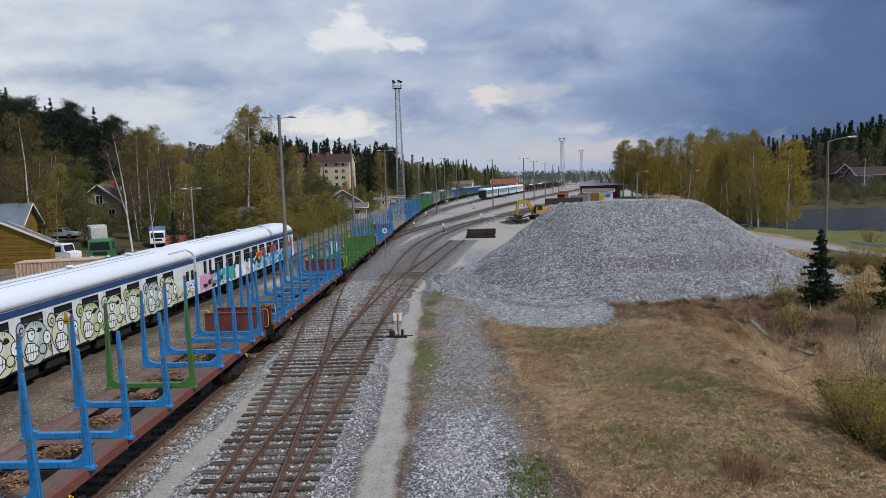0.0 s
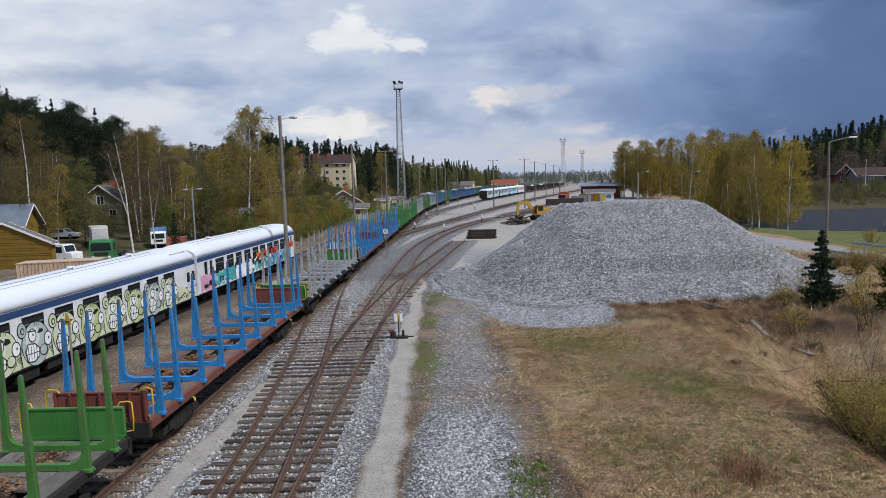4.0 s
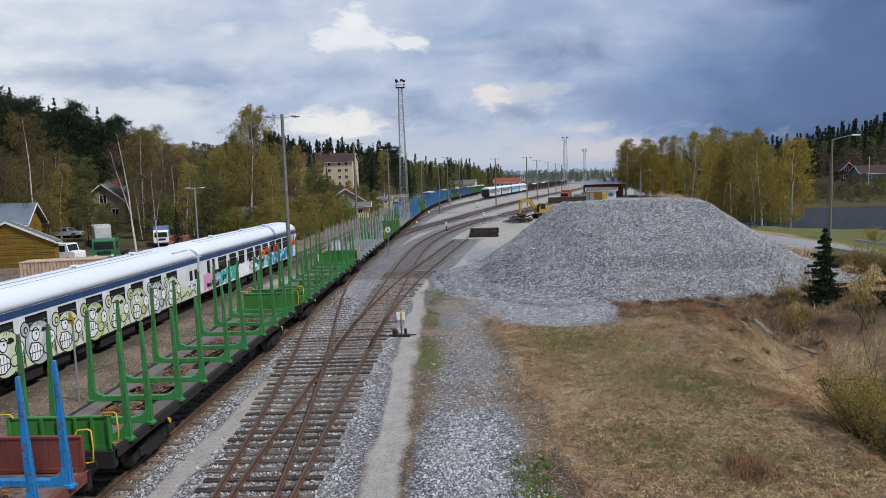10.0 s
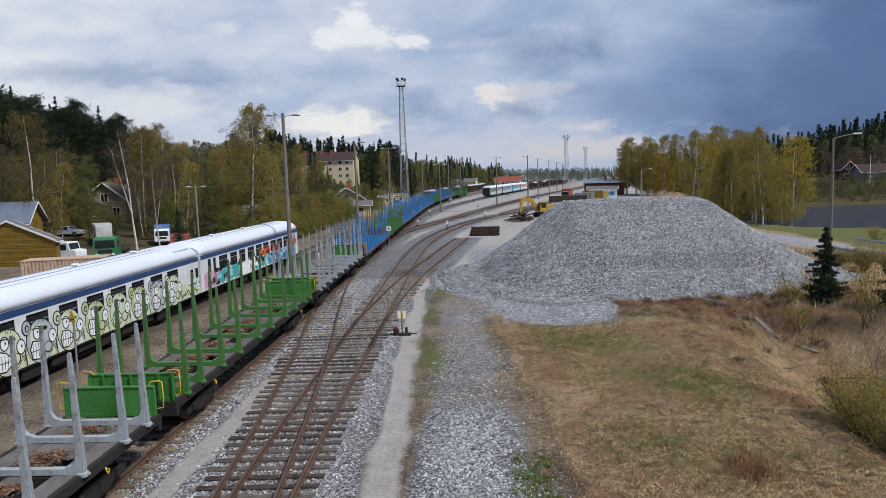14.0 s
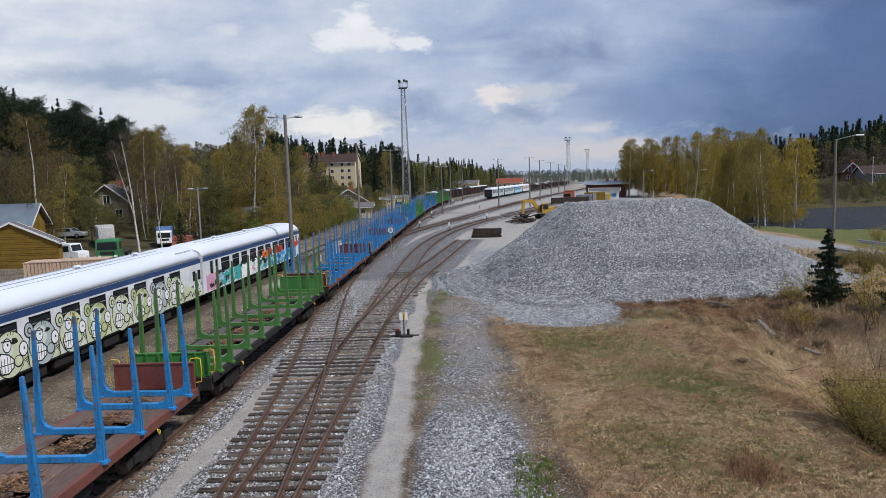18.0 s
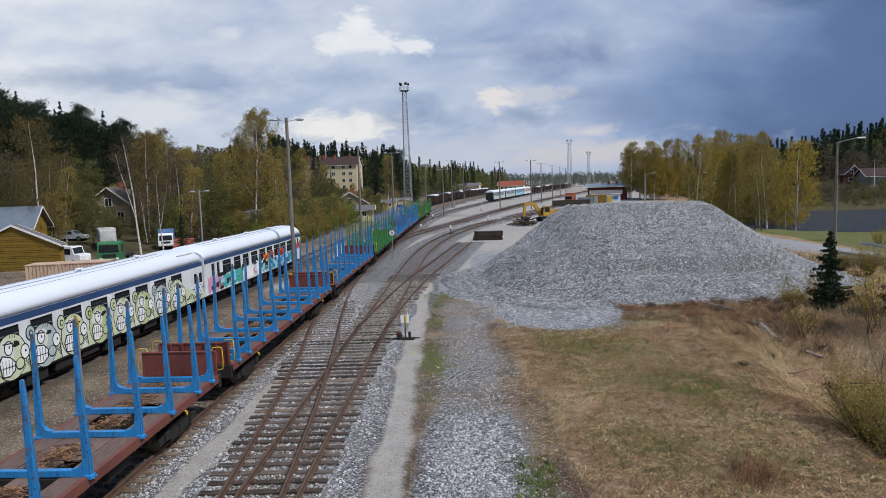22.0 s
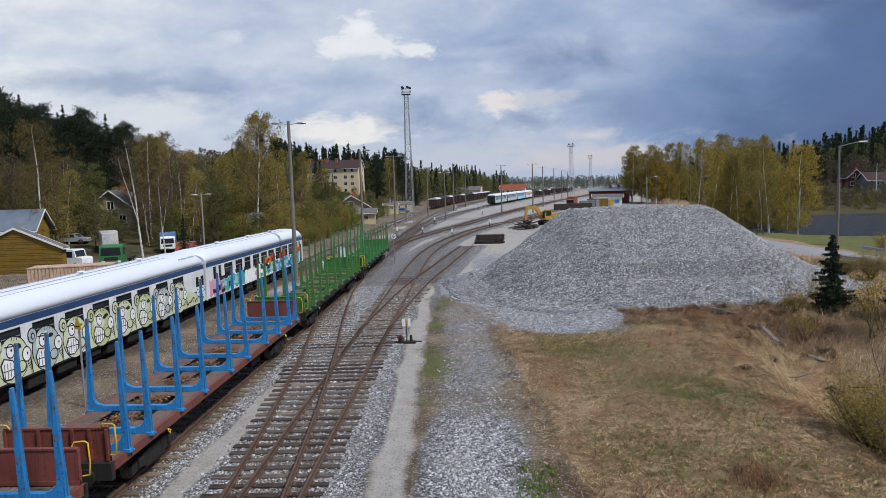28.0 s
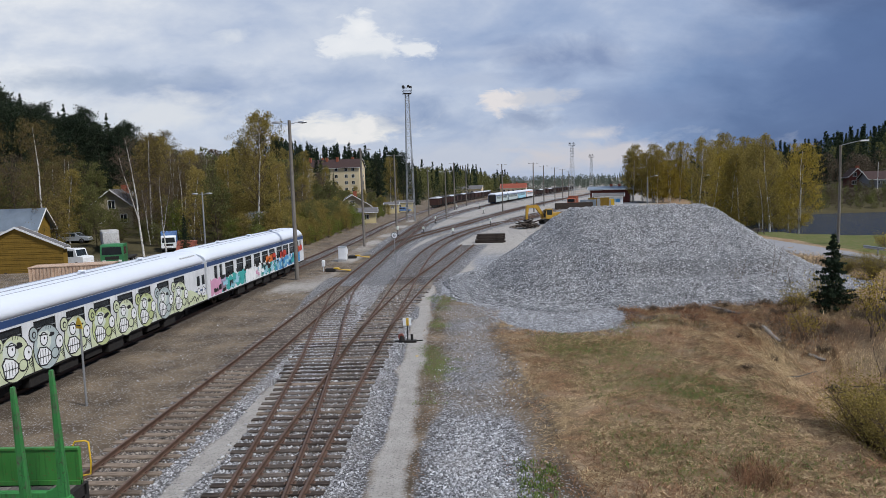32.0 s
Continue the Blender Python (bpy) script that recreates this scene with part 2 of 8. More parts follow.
def stone_mix(n, scale, dark, lightc, tint):
    """Crushed stone seen from above, one colour a stone and dark gaps."""
    shade = n.ramp(n.grey(n.cells(scale)), (0.0, 0.0), (0.4, 0.18), (0.72, 0.7), (1.0, 1.15))
    stones = n.mix(shade, dark, lightc)
    stones = n.mix(n.math("MULTIPLY", n.ramp(n.noise(0.35, 5), (0.35, 0.0), (0.7, 1.0)), 0.35), stones, tint)
    gap = n.ramp(n.cells(scale, "Distance", "DISTANCE_TO_EDGE"), (0.0, 1.0), (0.20, 0.0))
    return n.mix(n.math("MULTIPLY", gap, 0.75), stones, tone(dark, 0.25))


def make_ground_material():
    n = Nodes("ground", 0.95)
    wob = n.math("MULTIPLY", n.math("SUBTRACT", n.mix(0.5, n.noise(1.6, 6, 0.65), n.noise(9.0, 5, 0.65)), 0.5), 1.5)

    def mask(attr, soft=0.3):
        v = n.math("ADD", n.attribute(attr), wob)
        return n.ramp(v, (0.5 - soft / 2, 0.0), (0.5 + soft / 2, 1.0))

    dirt = n.mix(n.ramp(n.noise(0.45, 7, 0.62), (0.34, 0.0), (0.66, 1.0)), (0.066, 0.052, 0.038), (0.225, 0.17, 0.115))
    dirt = n.mix(n.ramp(n.noise(18, 5, 0.7), (0.45, 0.0), (0.66, 0.75)), dirt, (0.085, 0.062, 0.040))
    peb = n.grey(n.cells(26))
    dirt = n.mix(n.ramp(peb, (0.88, 0.0), (0.92, 0.8)), dirt, (0.36, 0.35, 0.34))
    ballast = stone_mix(n, 17, (0.055, 0.052, 0.052), (0.50, 0.505, 0.525), (0.20, 0.19, 0.18))
    sand = n.mix(n.noise(1.2, 7, 0.65), (0.24, 0.222, 0.198), (0.48, 0.455, 0.42))
    sand = n.mix(n.ramp(n.noise(14, 6, 0.75), (0.5, 0.0), (0.68, 0.6)), sand, (0.15, 0.135, 0.12))
    sand = n.mix(n.ramp(n.grey(n.cells(30)), (0.93, 0.0), (0.96, 0.7)), sand, (0.10, 0.095, 0.09))
    straw_n = n.mix(0.5, n.noise(8.0, 8, 0.75, (1, 1, 1), 1.6), n.noise(30.0, 6, 0.75, (1, 0.5, 1), 2.5))
    straw = n.mix(n.ramp(straw_n, (0.36, 0.0), (0.64, 1.0)), (0.075, 0.048, 0.028), (0.50, 0.37, 0.23))
    straw = n.mix(n.ramp(n.noise(0.45, 4), (0.45, 0.0), (0.65, 0.7)), straw, (0.24, 0.135, 0.08))
    green = n.mix(n.noise(6.0, 6, 0.7), (0.045, 0.062, 0.018), (0.145, 0.165, 0.048))
    green = n.mix(n.ramp(n.noise(0.7, 5, 0.7), (0.48, 0.0), (0.66, 0.65)), green, (0.17, 0.135, 0.07))
    green = n.mix(n.ramp(n.noise(22, 4, 0.7), (0.5, 0.0), (0.68, 0.6)), green, (0.20, 0.155, 0.085))
    grit = stone_mix(n, 9, (0.16, 0.165, 0.18), (0.56, 0.575, 0.60), (0.24, 0.24, 0.25))
    wood = n.mix(n.noise(0.8, 6), (0.035, 0.03, 0.016), (0.10, 0.085, 0.04))
    c = n.mix(mask("straw"), dirt, straw)
    c = n.mix(mask("green", 0.5), c, green)
    c = n.mix(mask("forest"), c, wood)
    c = n.mix(mask("sand", 0.4), c, sand)
    ballast = n.mix(n.math("MULTIPLY", n.attribute("dust"), 0.72), ballast, n.mix(n.grey(n.cells(17)), (0.03, 0.024, 0.019), (0.16, 0.125, 0.098)))
    c = n.mix(mask("ballast", 0.35), c, ballast)
    c = n.mix(mask("grit", 0.25), c, grit)
    # darker ground along the siding
    c = n.mix(n.math("MULTIPLY", mask("siding_dark", 0.9), 0.7), c, n.mix(peb, (0.022, 0.018, 0.015), (0.085, 0.068, 0.054)))
    h = n.mix(n.attribute("ballast"), n.noise(25, 6, 0.7), n.cells(15, "Distance"))
    n.bump(h, 0.9, 0.05)
    return n.done(c)


def make_pile_material():
    n = Nodes("crushed_stone", 0.9)
    c = stone_mix(n, 13, (0.06, 0.062, 0.066), (0.54, 0.545, 0.56), (0.20, 0.202, 0.208))
    c = n.mix(n.ramp(n.noise(0.22, 4), (0.42, 0.0), (0.62, 0.35)), c, (0.13, 0.137, 0.15))
    n.bump(n.mix(0.5, n.cells(8, "Distance"), n.noise(4, 6, 0.7)), 1.0, 0.10)
    return n.done(c)


def make_leaf(name, lo, hi, through=0.25):
    n = Nodes(name, 0.8)
    c = n.mix(n.chance(True), lo, hi)
    c = n.mix(n.math("MULTIPLY", n.chance(), 0.5), c, tone(lo, 1.25))
    n.bsdf.inputs["Subsurface Weight"].default_value = 0.0
    tr = n.nt.nodes.new("ShaderNodeBsdfTranslucent")
    n.put(tr.inputs[0], c)
    mx = n.nt.nodes.new("ShaderNodeMixShader")
    mx.inputs[0].default_value = through
    n.nt.links.new(n.bsdf.outputs[0], mx.inputs[1])
    n.nt.links.new(tr.outputs[0], mx.inputs[2])
    n.nt.links.new(mx.outputs[0], n.nt.nodes["Material Output"].inputs[0])
    return n.done(c)


def make_straw(name, lo, hi, patch, through=0.3):
    """Dead grass: pale and dark stalks, drifting into red-brown patches."""
    n = Nodes(name, 0.8)
    c = n.mix(n.chance(True), lo, hi)
    c = n.mix(n.ramp(n.noise(0.55, 5, 0.6), (0.48, 0.0), (0.66, 0.7)), c, n.mix(n.chance(True), tone(patch, 0.5), tone(patch, 1.5)))
    c = n.mix(n.ramp(n.noise(2.2, 5, 0.65), (0.38, 0.7), (0.52, 0.0)), c, tone(lo, 0.45))
    c = n.mix(n.ramp(n.noise(7.0, 4, 0.6), (0.36, 0.35), (0.50, 0.0)), c, tone(lo, 0.45))
    tr = n.nt.nodes.new("ShaderNodeBsdfTranslucent")
    n.put(tr.inputs[0], c)
    mx = n.nt.nodes.new("ShaderNodeMixShader")
    mx.inputs[0].default_value = through
    n.nt.links.new(n.bsdf.outputs[0], mx.inputs[1])
    n.nt.links.new(tr.outputs[0], mx.inputs[2])
    n.nt.links.new(mx.outputs[0], n.nt.nodes["Material Output"].inputs[0])
    return n.done(c)


def make_birch_bark():
    n = Nodes("birch_bark", 0.8)
    v = n.noise(6, 4, 0.6, (1, 1, 5))
    c = n.mix(n.ramp(v, (0.52, 0.0), (0.6, 1.0)), (0.62, 0.60, 0.56), (0.06, 0.055, 0.05))
    return n.done(c)


def make_wood(name, lo, hi, scale=1.0, stretch=(14, 1, 14), rough=0.85, per_piece=True):
    n = Nodes(name, rough)
    g = n.noise(2.5 * scale, 7, 0.65, stretch)
    c = n.mix(n.ramp(g, (0.3, 0.0), (0.72, 1.0)), lo, hi)
    if per_piece:
        c = n.mix(n.math("MULTIPLY", n.chance(), 0.55), c, tone(lo, 0.75))
    c = n.mix(n.ramp(n.noise(1.7, 5), (0.5, 0.0), (0.75, 0.55)), c, tone(lo, 0.6))
    n.bump(g, 0.5, 0.01)
    return n.done(c)


def make_rail_steel():
    n = Nodes("rusty_rail", 0.6, 0.35)
    c = n.mix(n.noise(2.0, 6), (0.046, 0.029, 0.022), (0.19, 0.112, 0.076))
    n.bump(n.noise(60, 3), 0.2, 0.005)
    return n.done(c)


def make_glass(name="dark_glass", c=(0.012, 0.015, 0.017)):
    n = Nodes(name, 0.08)
    n.bsdf.inputs["Specular IOR Level"].default_value = 0.6
    return n.done(n.mix(n.noise(1.5, 3), c, tone(c, 2.2)))


def make_water():
    n = Nodes("lake_water", 0.05)
    n.bsdf.inputs["IOR"].default_value = 1.33
    n.bsdf.inputs["Specular IOR Level"].default_value = 0.3
    n.bump(n.mix(0.5, n.noise(0.5, 5, 0.65, (1, 2.2, 1)), n.noise(0.12, 3)), 1.0, 1.6)
    return n.done((0.013, 0.026, 0.056))


GROUND = make_ground_material()
STONE = make_pile_material()
BIRCH = make_birch_bark()
BARK = plain("dark_bark", (0.075, 0.06, 0.048), 0.95, 0.35, 4, 0.6)
TWIG = plain("twigs", (0.12, 0.085, 0.06), 0.95, 0.3, 4, 0)
LEAF = {
    "spring": make_leaf("birch_leaves", (0.165, 0.132, 0.034), (0.46, 0.355, 0.105), 0.4),
    "yellow": make_leaf("young_leaves", (0.22, 0.17, 0.028), (0.52, 0.39, 0.08), 0.4),
    "olive": make_leaf("olive_leaves", (0.075, 0.080, 0.026), (0.20, 0.195, 0.068), 0.3),
    "brown": make_leaf("bare_twigs", (0.06, 0.046, 0.032), (0.155, 0.12, 0.082), 0.1),
    "green": make_leaf("shrub_leaves", (0.11, 0.145, 0.027), (0.28, 0.31, 0.07), 0.35),
    "rust": make_leaf("budding_birch", (0.085, 0.066, 0.024), (0.215, 0.165, 0.058), 0.3),
    "withered": make_straw("withered_stalks", (0.12, 0.065, 0.035), (0.38, 0.22, 0.115), (0.20, 0.085, 0.05)),
    # horizon woods: aerial haze put into the leaf colour as a paler grey-green
    "distant": make_leaf("haze_paled_woods", (0.085, 0.105, 0.085), (0.15, 0.17, 0.135), 0.1),
    "spruce": make_leaf("spruce_needles", (0.011, 0.022, 0.012), (0.038, 0.056, 0.028), 0.08),
    "pine": make_leaf("pine_needles", (0.012, 0.021, 0.012), (0.040, 0.054, 0.028), 0.08),
    "straw": make_straw("dry_grass", (0.20, 0.135, 0.070), (0.78, 0.60, 0.355), (0.34, 0.175, 0.095)),
    "grass": make_leaf("green_grass", (0.055, 0.095, 0.020), (0.21, 0.26, 0.07), 0.3),
}
RAIL = make_rail_steel()
SLEEPER_OLD = make_wood("grey_sleeper_wood", (0.035, 0.028, 0.023), (0.235, 0.195, 0.165), 1.0, (1, 14, 14))
SLEEPER_DARK = make_wood("tarred_sleeper_wood", (0.016, 0.013, 0.011), (0.13, 0.10, 0.082), 1.0, (1, 14, 14))
SLEEPER_PALE = make_wood("pale_sleeper_wood", (0.075, 0.056, 0.042), (0.38, 0.30, 0.23), 1.0, (1, 14, 14))
BLUE = paint("blue_paint", (0.018, 0.215, 0.52), 0.42, (0.03, 0.028, 0.028), 0.9, scuffed=0.07)
GREEN = paint("green_paint", (0.04, 0.22, 0.055), 0.45, (0.05, 0.035, 0.025), 0.8, scuffed=0.07)
DARKGREEN = paint("dark_green_paint", (0.055, 0.175, 0.035), 0.5, (0.06, 0.04, 0.03), 0.6, scuffed=0.07)
GREY = paint("grey_paint", (0.34, 0.37, 0.39), 0.5, (0.09, 0.06, 0.045), 0.5, scuffed=0.07)
PANEL_GREEN = paint("bright_green_panel", (0.042, 0.20, 0.036), 0.5, (0.14, 0.06, 0.03), 0.5)
PANEL_RED = paint("red_brown_panel", (0.175, 0.045, 0.032), 0.6, (0.04, 0.018, 0.014), 0.6)
SILL_RED = paint("red_brown_sill", (0.16, 0.05, 0.035), 0.65, (0.05, 0.03, 0.025), 0.7)
SILL_BLACK = paint("black_sill", (0.026, 0.024, 0.023), 0.85, (0.08, 0.06, 0.05), 0.5)
DECK_RED = make_wood("red_brown_deck", (0.085, 0.055, 0.047), (0.235, 0.17, 0.145), 1.0, (14, 1, 14))
DECK_GREY = make_wood("grey_deck", (0.075, 0.070, 0.064), (0.235, 0.215, 0.195), 1.0, (14, 1, 14))
UNDER = plain("grimy_steel", (0.018, 0.016, 0.014), 0.8, 0.4, 5, 0.3, 0.2)
WHEEL = plain("wheel_steel", (0.09, 0.065, 0.05), 0.55, 0.3, 6, 0.1, 0.5)
YELLOW = paint("yellow_paint", (0.60, 0.38, 0.02), 0.5, (0.1, 0.06, 0.03), 0.3)
WHITE = paint("white_paint", (0.80, 0.82, 0.84), 0.35, (0.35, 0.33, 0.31), 0.25, 0.0, (0.35, 0.35, 0.35))
NAVY = paint("navy_paint", (0.028, 0.065, 0.17), 0.35, (0.1, 0.1, 0.12), 0.2)
GLASS = make_glass()
WATER = make_water()
POLE_WOOD = make_wood("weathered_pole", (0.12, 0.105, 0.09), (0.24, 0.22, 0.195), 1.0, (10, 10, 0.6), 0.9, False)
GALV = plain("galvanised_steel", (0.36, 0.37, 0.38), 0.45, 0.2, 4, 0.1, 0.6)
CONCRETE = plain("concrete", (0.36, 0.355, 0.34), 0.9, 0.2, 2, 0.3)
ASPHALT = plain("pale_asphalt", (0.25, 0.25, 0.258), 0.9, 0.15, 3, 0.3)

# ---- mesh helpers ----


class Build:
    """Collects simple solids into one mesh."""

    def __init__(self):
        self.v, self.f, self.smooth = [], [], set()

    def add(self, verts, faces, smooth=False):
        o = len(self.v)
        self.v += [tuple(p) for p in verts]
        for f in faces:
            if smooth:
                self.smooth.add(len(self.f))
            self.f.append(tuple(i + o for i in f))
        return self

    def box(self, x0, x1, y0, y1, z0, z1, bevel=0.0):
        b = min(bevel, abs(x1 - x0) * 0.45, abs(y1 - y0) * 0.45, abs(z1 - z0) * 0.45)
        if b <= 0:
            v = [(x, y, z) for z in (z0, z1) for x, y in ((x0, y0), (x1, y0), (x1, y1), (x0, y1))]
            return self.add(v, [(3, 2, 1, 0), (4, 5, 6, 7), (0, 1, 5, 4), (1, 2, 6, 5), (2, 3, 7, 6), (3, 0, 4, 7)])
        rings = []
        for z, d in ((z0, b), (z0 + b, 0), (z1 - b, 0), (z1, b)):
            xa, xb, ya, yb = x0 + d, x1 - d, y0 + d, y1 - d
            rings.append([(xa + (b if not d else 0), ya, z), (xb - (b if not d else 0), ya, z), (xb, ya + (b if not d else 0), z), (xb, yb - (b if not d else 0), z),
                          (xb - (b if not d else 0), yb, z), (xa + (b if not d else 0), yb, z), (xa, yb - (b if not d else 0), z), (xa, ya + (b if not d else 0), z)])
        return self.rings(rings)

    def rings(self, rings, closed=True, caps=True, smooth=False):
        n = len(rings[0])
        v = [p for r in rings for p in r]
        f = []
        for i in range(len(rings) - 1):
            for j in range(n if closed else n - 1):
                k = (j + 1) % n
                f.append((i * n + j, i * n + k, (i + 1) * n + k, (i + 1) * n + j))
        self.add(v, f, smooth)
        if caps and closed:
            self.add(rings[0], [tuple(range(n))[::-1]])
            self.add(rings[-1], [tuple(range(n))])
        return self

    def tube(self, p0, p1, r0, r1=None, n=8, smooth=True, caps=True):
        return self.pipe([p0, p1], [r0, r0 if r1 is None else r1], n, smooth, caps)

    def pipe(self, pts, radii, n=8, smooth=True, caps=True):
        pts = [Vector(p) for p in pts]
        if isinstance(radii, (int, float)):
            radii = [radii] * len(pts)
        rings = []
        side = None
        for i, p in enumerate(pts):
            d = (pts[min(i + 1, len(pts) - 1)] - pts[max(i - 1, 0)]).normalized()
            if side is None:
                side = d.cross(Vector((0, 0, 1)) if abs(d.z) < 0.9 else Vector((1, 0, 0))).normalized()
            else:
                side = (side - d * side.dot(d)).normalized()
            up = d.cross(side)
            rings.append([p + (side * math.cos(2 * math.pi * k / n) + up * math.sin(2 * math.pi * k / n)) * radii[i] for k in range(n)])
        return self.rings(rings, True, caps, smooth)

    def slab(self, outline, axis, a, b, smooth=False):
        """A flat outline of (u, w) pairs pulled from a to b along an axis: 'x' (u=y, w=z), 'y' (u=x, w=z) or 'z' (u=x, w=y)."""
        def at(u, w, t):
            return {"x": (t, u, w), "y": (u, t, w), "z": (u, w, t)}[axis]
        return self.rings([[at(u, w, t) for u, w in outline] for t in (a, b)], True, True, smooth)

    def mesh(self, name, *mats):
        me = bpy.data.meshes.new(name)
        me.from_pydata(self.v, [], self.f)
        for m in mats:
            me.materials.append(m)
        if self.smooth:
            flags = np.zeros(len(self.f), bool)
            flags[list(self.smooth)] = True
            me.polygons.foreach_set("use_smooth", flags)
        bm = bmesh.new()
        bm.from_mesh(me)
        bmesh.ops.recalc_face_normals(bm, faces=bm.faces)
        bm.to_mesh(me)
        bm.free()
        return me


def part(name, b, material, parent=None, label="", at=None):
    """Links a Build (or a mesh) as one object under a thing or a part."""
    me = b.mesh(name, material) if isinstance(b, Build) else b
    ob = new(name, me)
    if parent is not None:
        ob.parent = parent
    if at is not None:
        ob.matrix_basis = at
    if label:
        ob["label"] = label
    return ob


def thing(name, label, category, group="", kind="", at=None):
    ob = new(name)
    ob.empty_display_size = 0.3
    if at is not None:
        ob.matrix_basis = at
    return tagged(ob, label, category, group, kind)


def ramp01(a, b, x):
    t = np.clip((np.asarray(x, float) - a) / (b - a), 0, 1)
    return t * t * (3 - 2 * t)


# ---- plan: the tracks' centre lines, (x, y) on the ground ----


class Line:
    """A smooth curve through a few plan points, walked by its length."""

    def __init__(self, pts, step=0.5):
        p = np.array(pts, float)
        y, x = p[:, 1], p[:, 0]
        m = np.gradient(x, y)
        yy = np.arange(y[0], y[-1] + step / 2, step)
        i = np.clip(np.searchsorted(y, yy) - 1, 0, len(y) - 2)
        h = y[i + 1] - y[i]
        t = (yy - y[i]) / h
        xx = (2 * t**3 - 3 * t**2 + 1) * x[i] + (t**3 - 2 * t**2 + t) * h * m[i] + (-2 * t**3 + 3 * t**2) * x[i + 1] + (t**3 - t**2) * h * m[i + 1]
        self.x, self.y = xx, yy
        d = np.hypot(np.diff(xx), np.diff(yy))
        self.s = np.concatenate(([0], np.cumsum(d)))
        self.s += yy[0]  # counts as y on the straight by the bridge
        near = np.argmin(np.abs(yy - 24.0))
        self.s += 24.0 - self.s[near] if yy[0] < 24 < yy[-1] else 0

    def at(self, s):
        return np.array([np.interp(s, self.s, self.x), np.interp(s, self.s, self.y)])

    def x_at(self, y):
        return np.interp(y, self.y, self.x)


TRAIN_LINE = Line([(-36.0, -590), (-33.0, -520), (-19.3, -200), (-10.4, 0), (-9.62, 18), (-8.0, 54.5), (-7.45, 68), (-6.4, 96), (-4.85, 130), (-3.4, 158), (0.9, 205), (14.5, 290), (29, 362), (52, 460), (85, 590)])
TRACKS = {
    "main": TRAIN_LINE,
    "crossover": Line([(-4.45, -15), (-4.75, 0), (-5.1, 16.6), (-5.5, 24), (-5.8, 28), (-6.15, 32.5), (-6.7, 38), (-7.3, 45), (-7.7, 51), (-7.75, 60)]),
    "loop": Line([(-5.2, -15), (-4.95, 0), (-4.65, 16.6), (-4.38, 25), (-4.15, 31), (-3.9, 37), (-3.7, 42), (-3.4, 49.5), (-3.12, 57.5), (-2.75, 66), (-1.7, 80), (0.5, 95), (5.0, 114), (11.3, 132), (21, 152), (42, 190)]),
    "stub": Line([(-4.15, 31), (-3.9, 37), (-3.4, 42.5), (-2.7, 49), (-1.75, 56.5), (-0.3, 65.3), (1.4, 76), (3.4, 88)]),
    "siding": Line([(-20.9, -10), (-18.4, 25), (-17.1, 44), (-15.35, 66.5), (-14.1, 84), (-13.0, 102), (-10.9, 142), (-7.6, 180), (-3.2, 222), (9.0, 300), (23.5, 370), (46, 470), (75, 590)]),
    "yard_one": Line([(-6.6, 92), (-5.1, 118), (-2.6, 145), (2.7, 177), (12.9, 225), (27.9, 280), (47, 350), (80, 460), (121, 590)]),
    "yard_two": Line([(-7.1, 80), (-5.1, 99), (-2.1, 111), (1.9, 125), (8.6, 150), (19.5, 190), (33, 235), (55, 300), (90, 400), (160, 590)]),
    "yard_three": Line([(4.0, 131), (11.5, 160), (25, 205), (42, 260), (70, 340), (116, 470), (160, 590)]),
    "yard_four": Line([(15.0, 143), (27, 175), (46, 225), (72, 292), (110, 390), (190, 590)]),
}


def coach_x(y):
    return TRACKS["siding"].x_at(y)


def stone_pile(x, y):
    """Height of the heap of crushed stone above the ground."""
    dx = np.maximum(np.maximum(10.4 - x, x - 20.0), 0)
    dy = np.maximum(np.maximum(50.6 - y, y - 53.4), 0)
    d = np.hypot(dx, dy)
    foot = (3.4 - 0.32 * d) * np.clip((10.4 - x) / (d + 0.01), 0, 1)
    # the front has been dug: a steep cut above a low bench
    front = ramp01(0.72, 0.95, np.maximum(50.6 - y, 0) / (d + 0.01)) * ramp01(8.5, 11.5, x)
    tail = (1.75 - 0.38 * (d - 6.2)) * np.clip((x - 20.0) / (d + 0.01), 0, 1) * (d > 5)
    side = np.maximum.reduce([5.85 - 0.66 * d, foot, tail])
    dug = np.interp(d, (0, 6.2, 6.9, 7.5, 9.5, 10.5), (5.85, 2.45, 1.45, 1.36, 0.0, -0.6))
    return np.maximum(side + (dug - side) * front, 0)


def in_lake(x, y):
    return 1 - np.power(np.power(np.abs(x - 112) / 62, 4) + np.power(np.abs(y - 120) / 38, 4), 0.25)


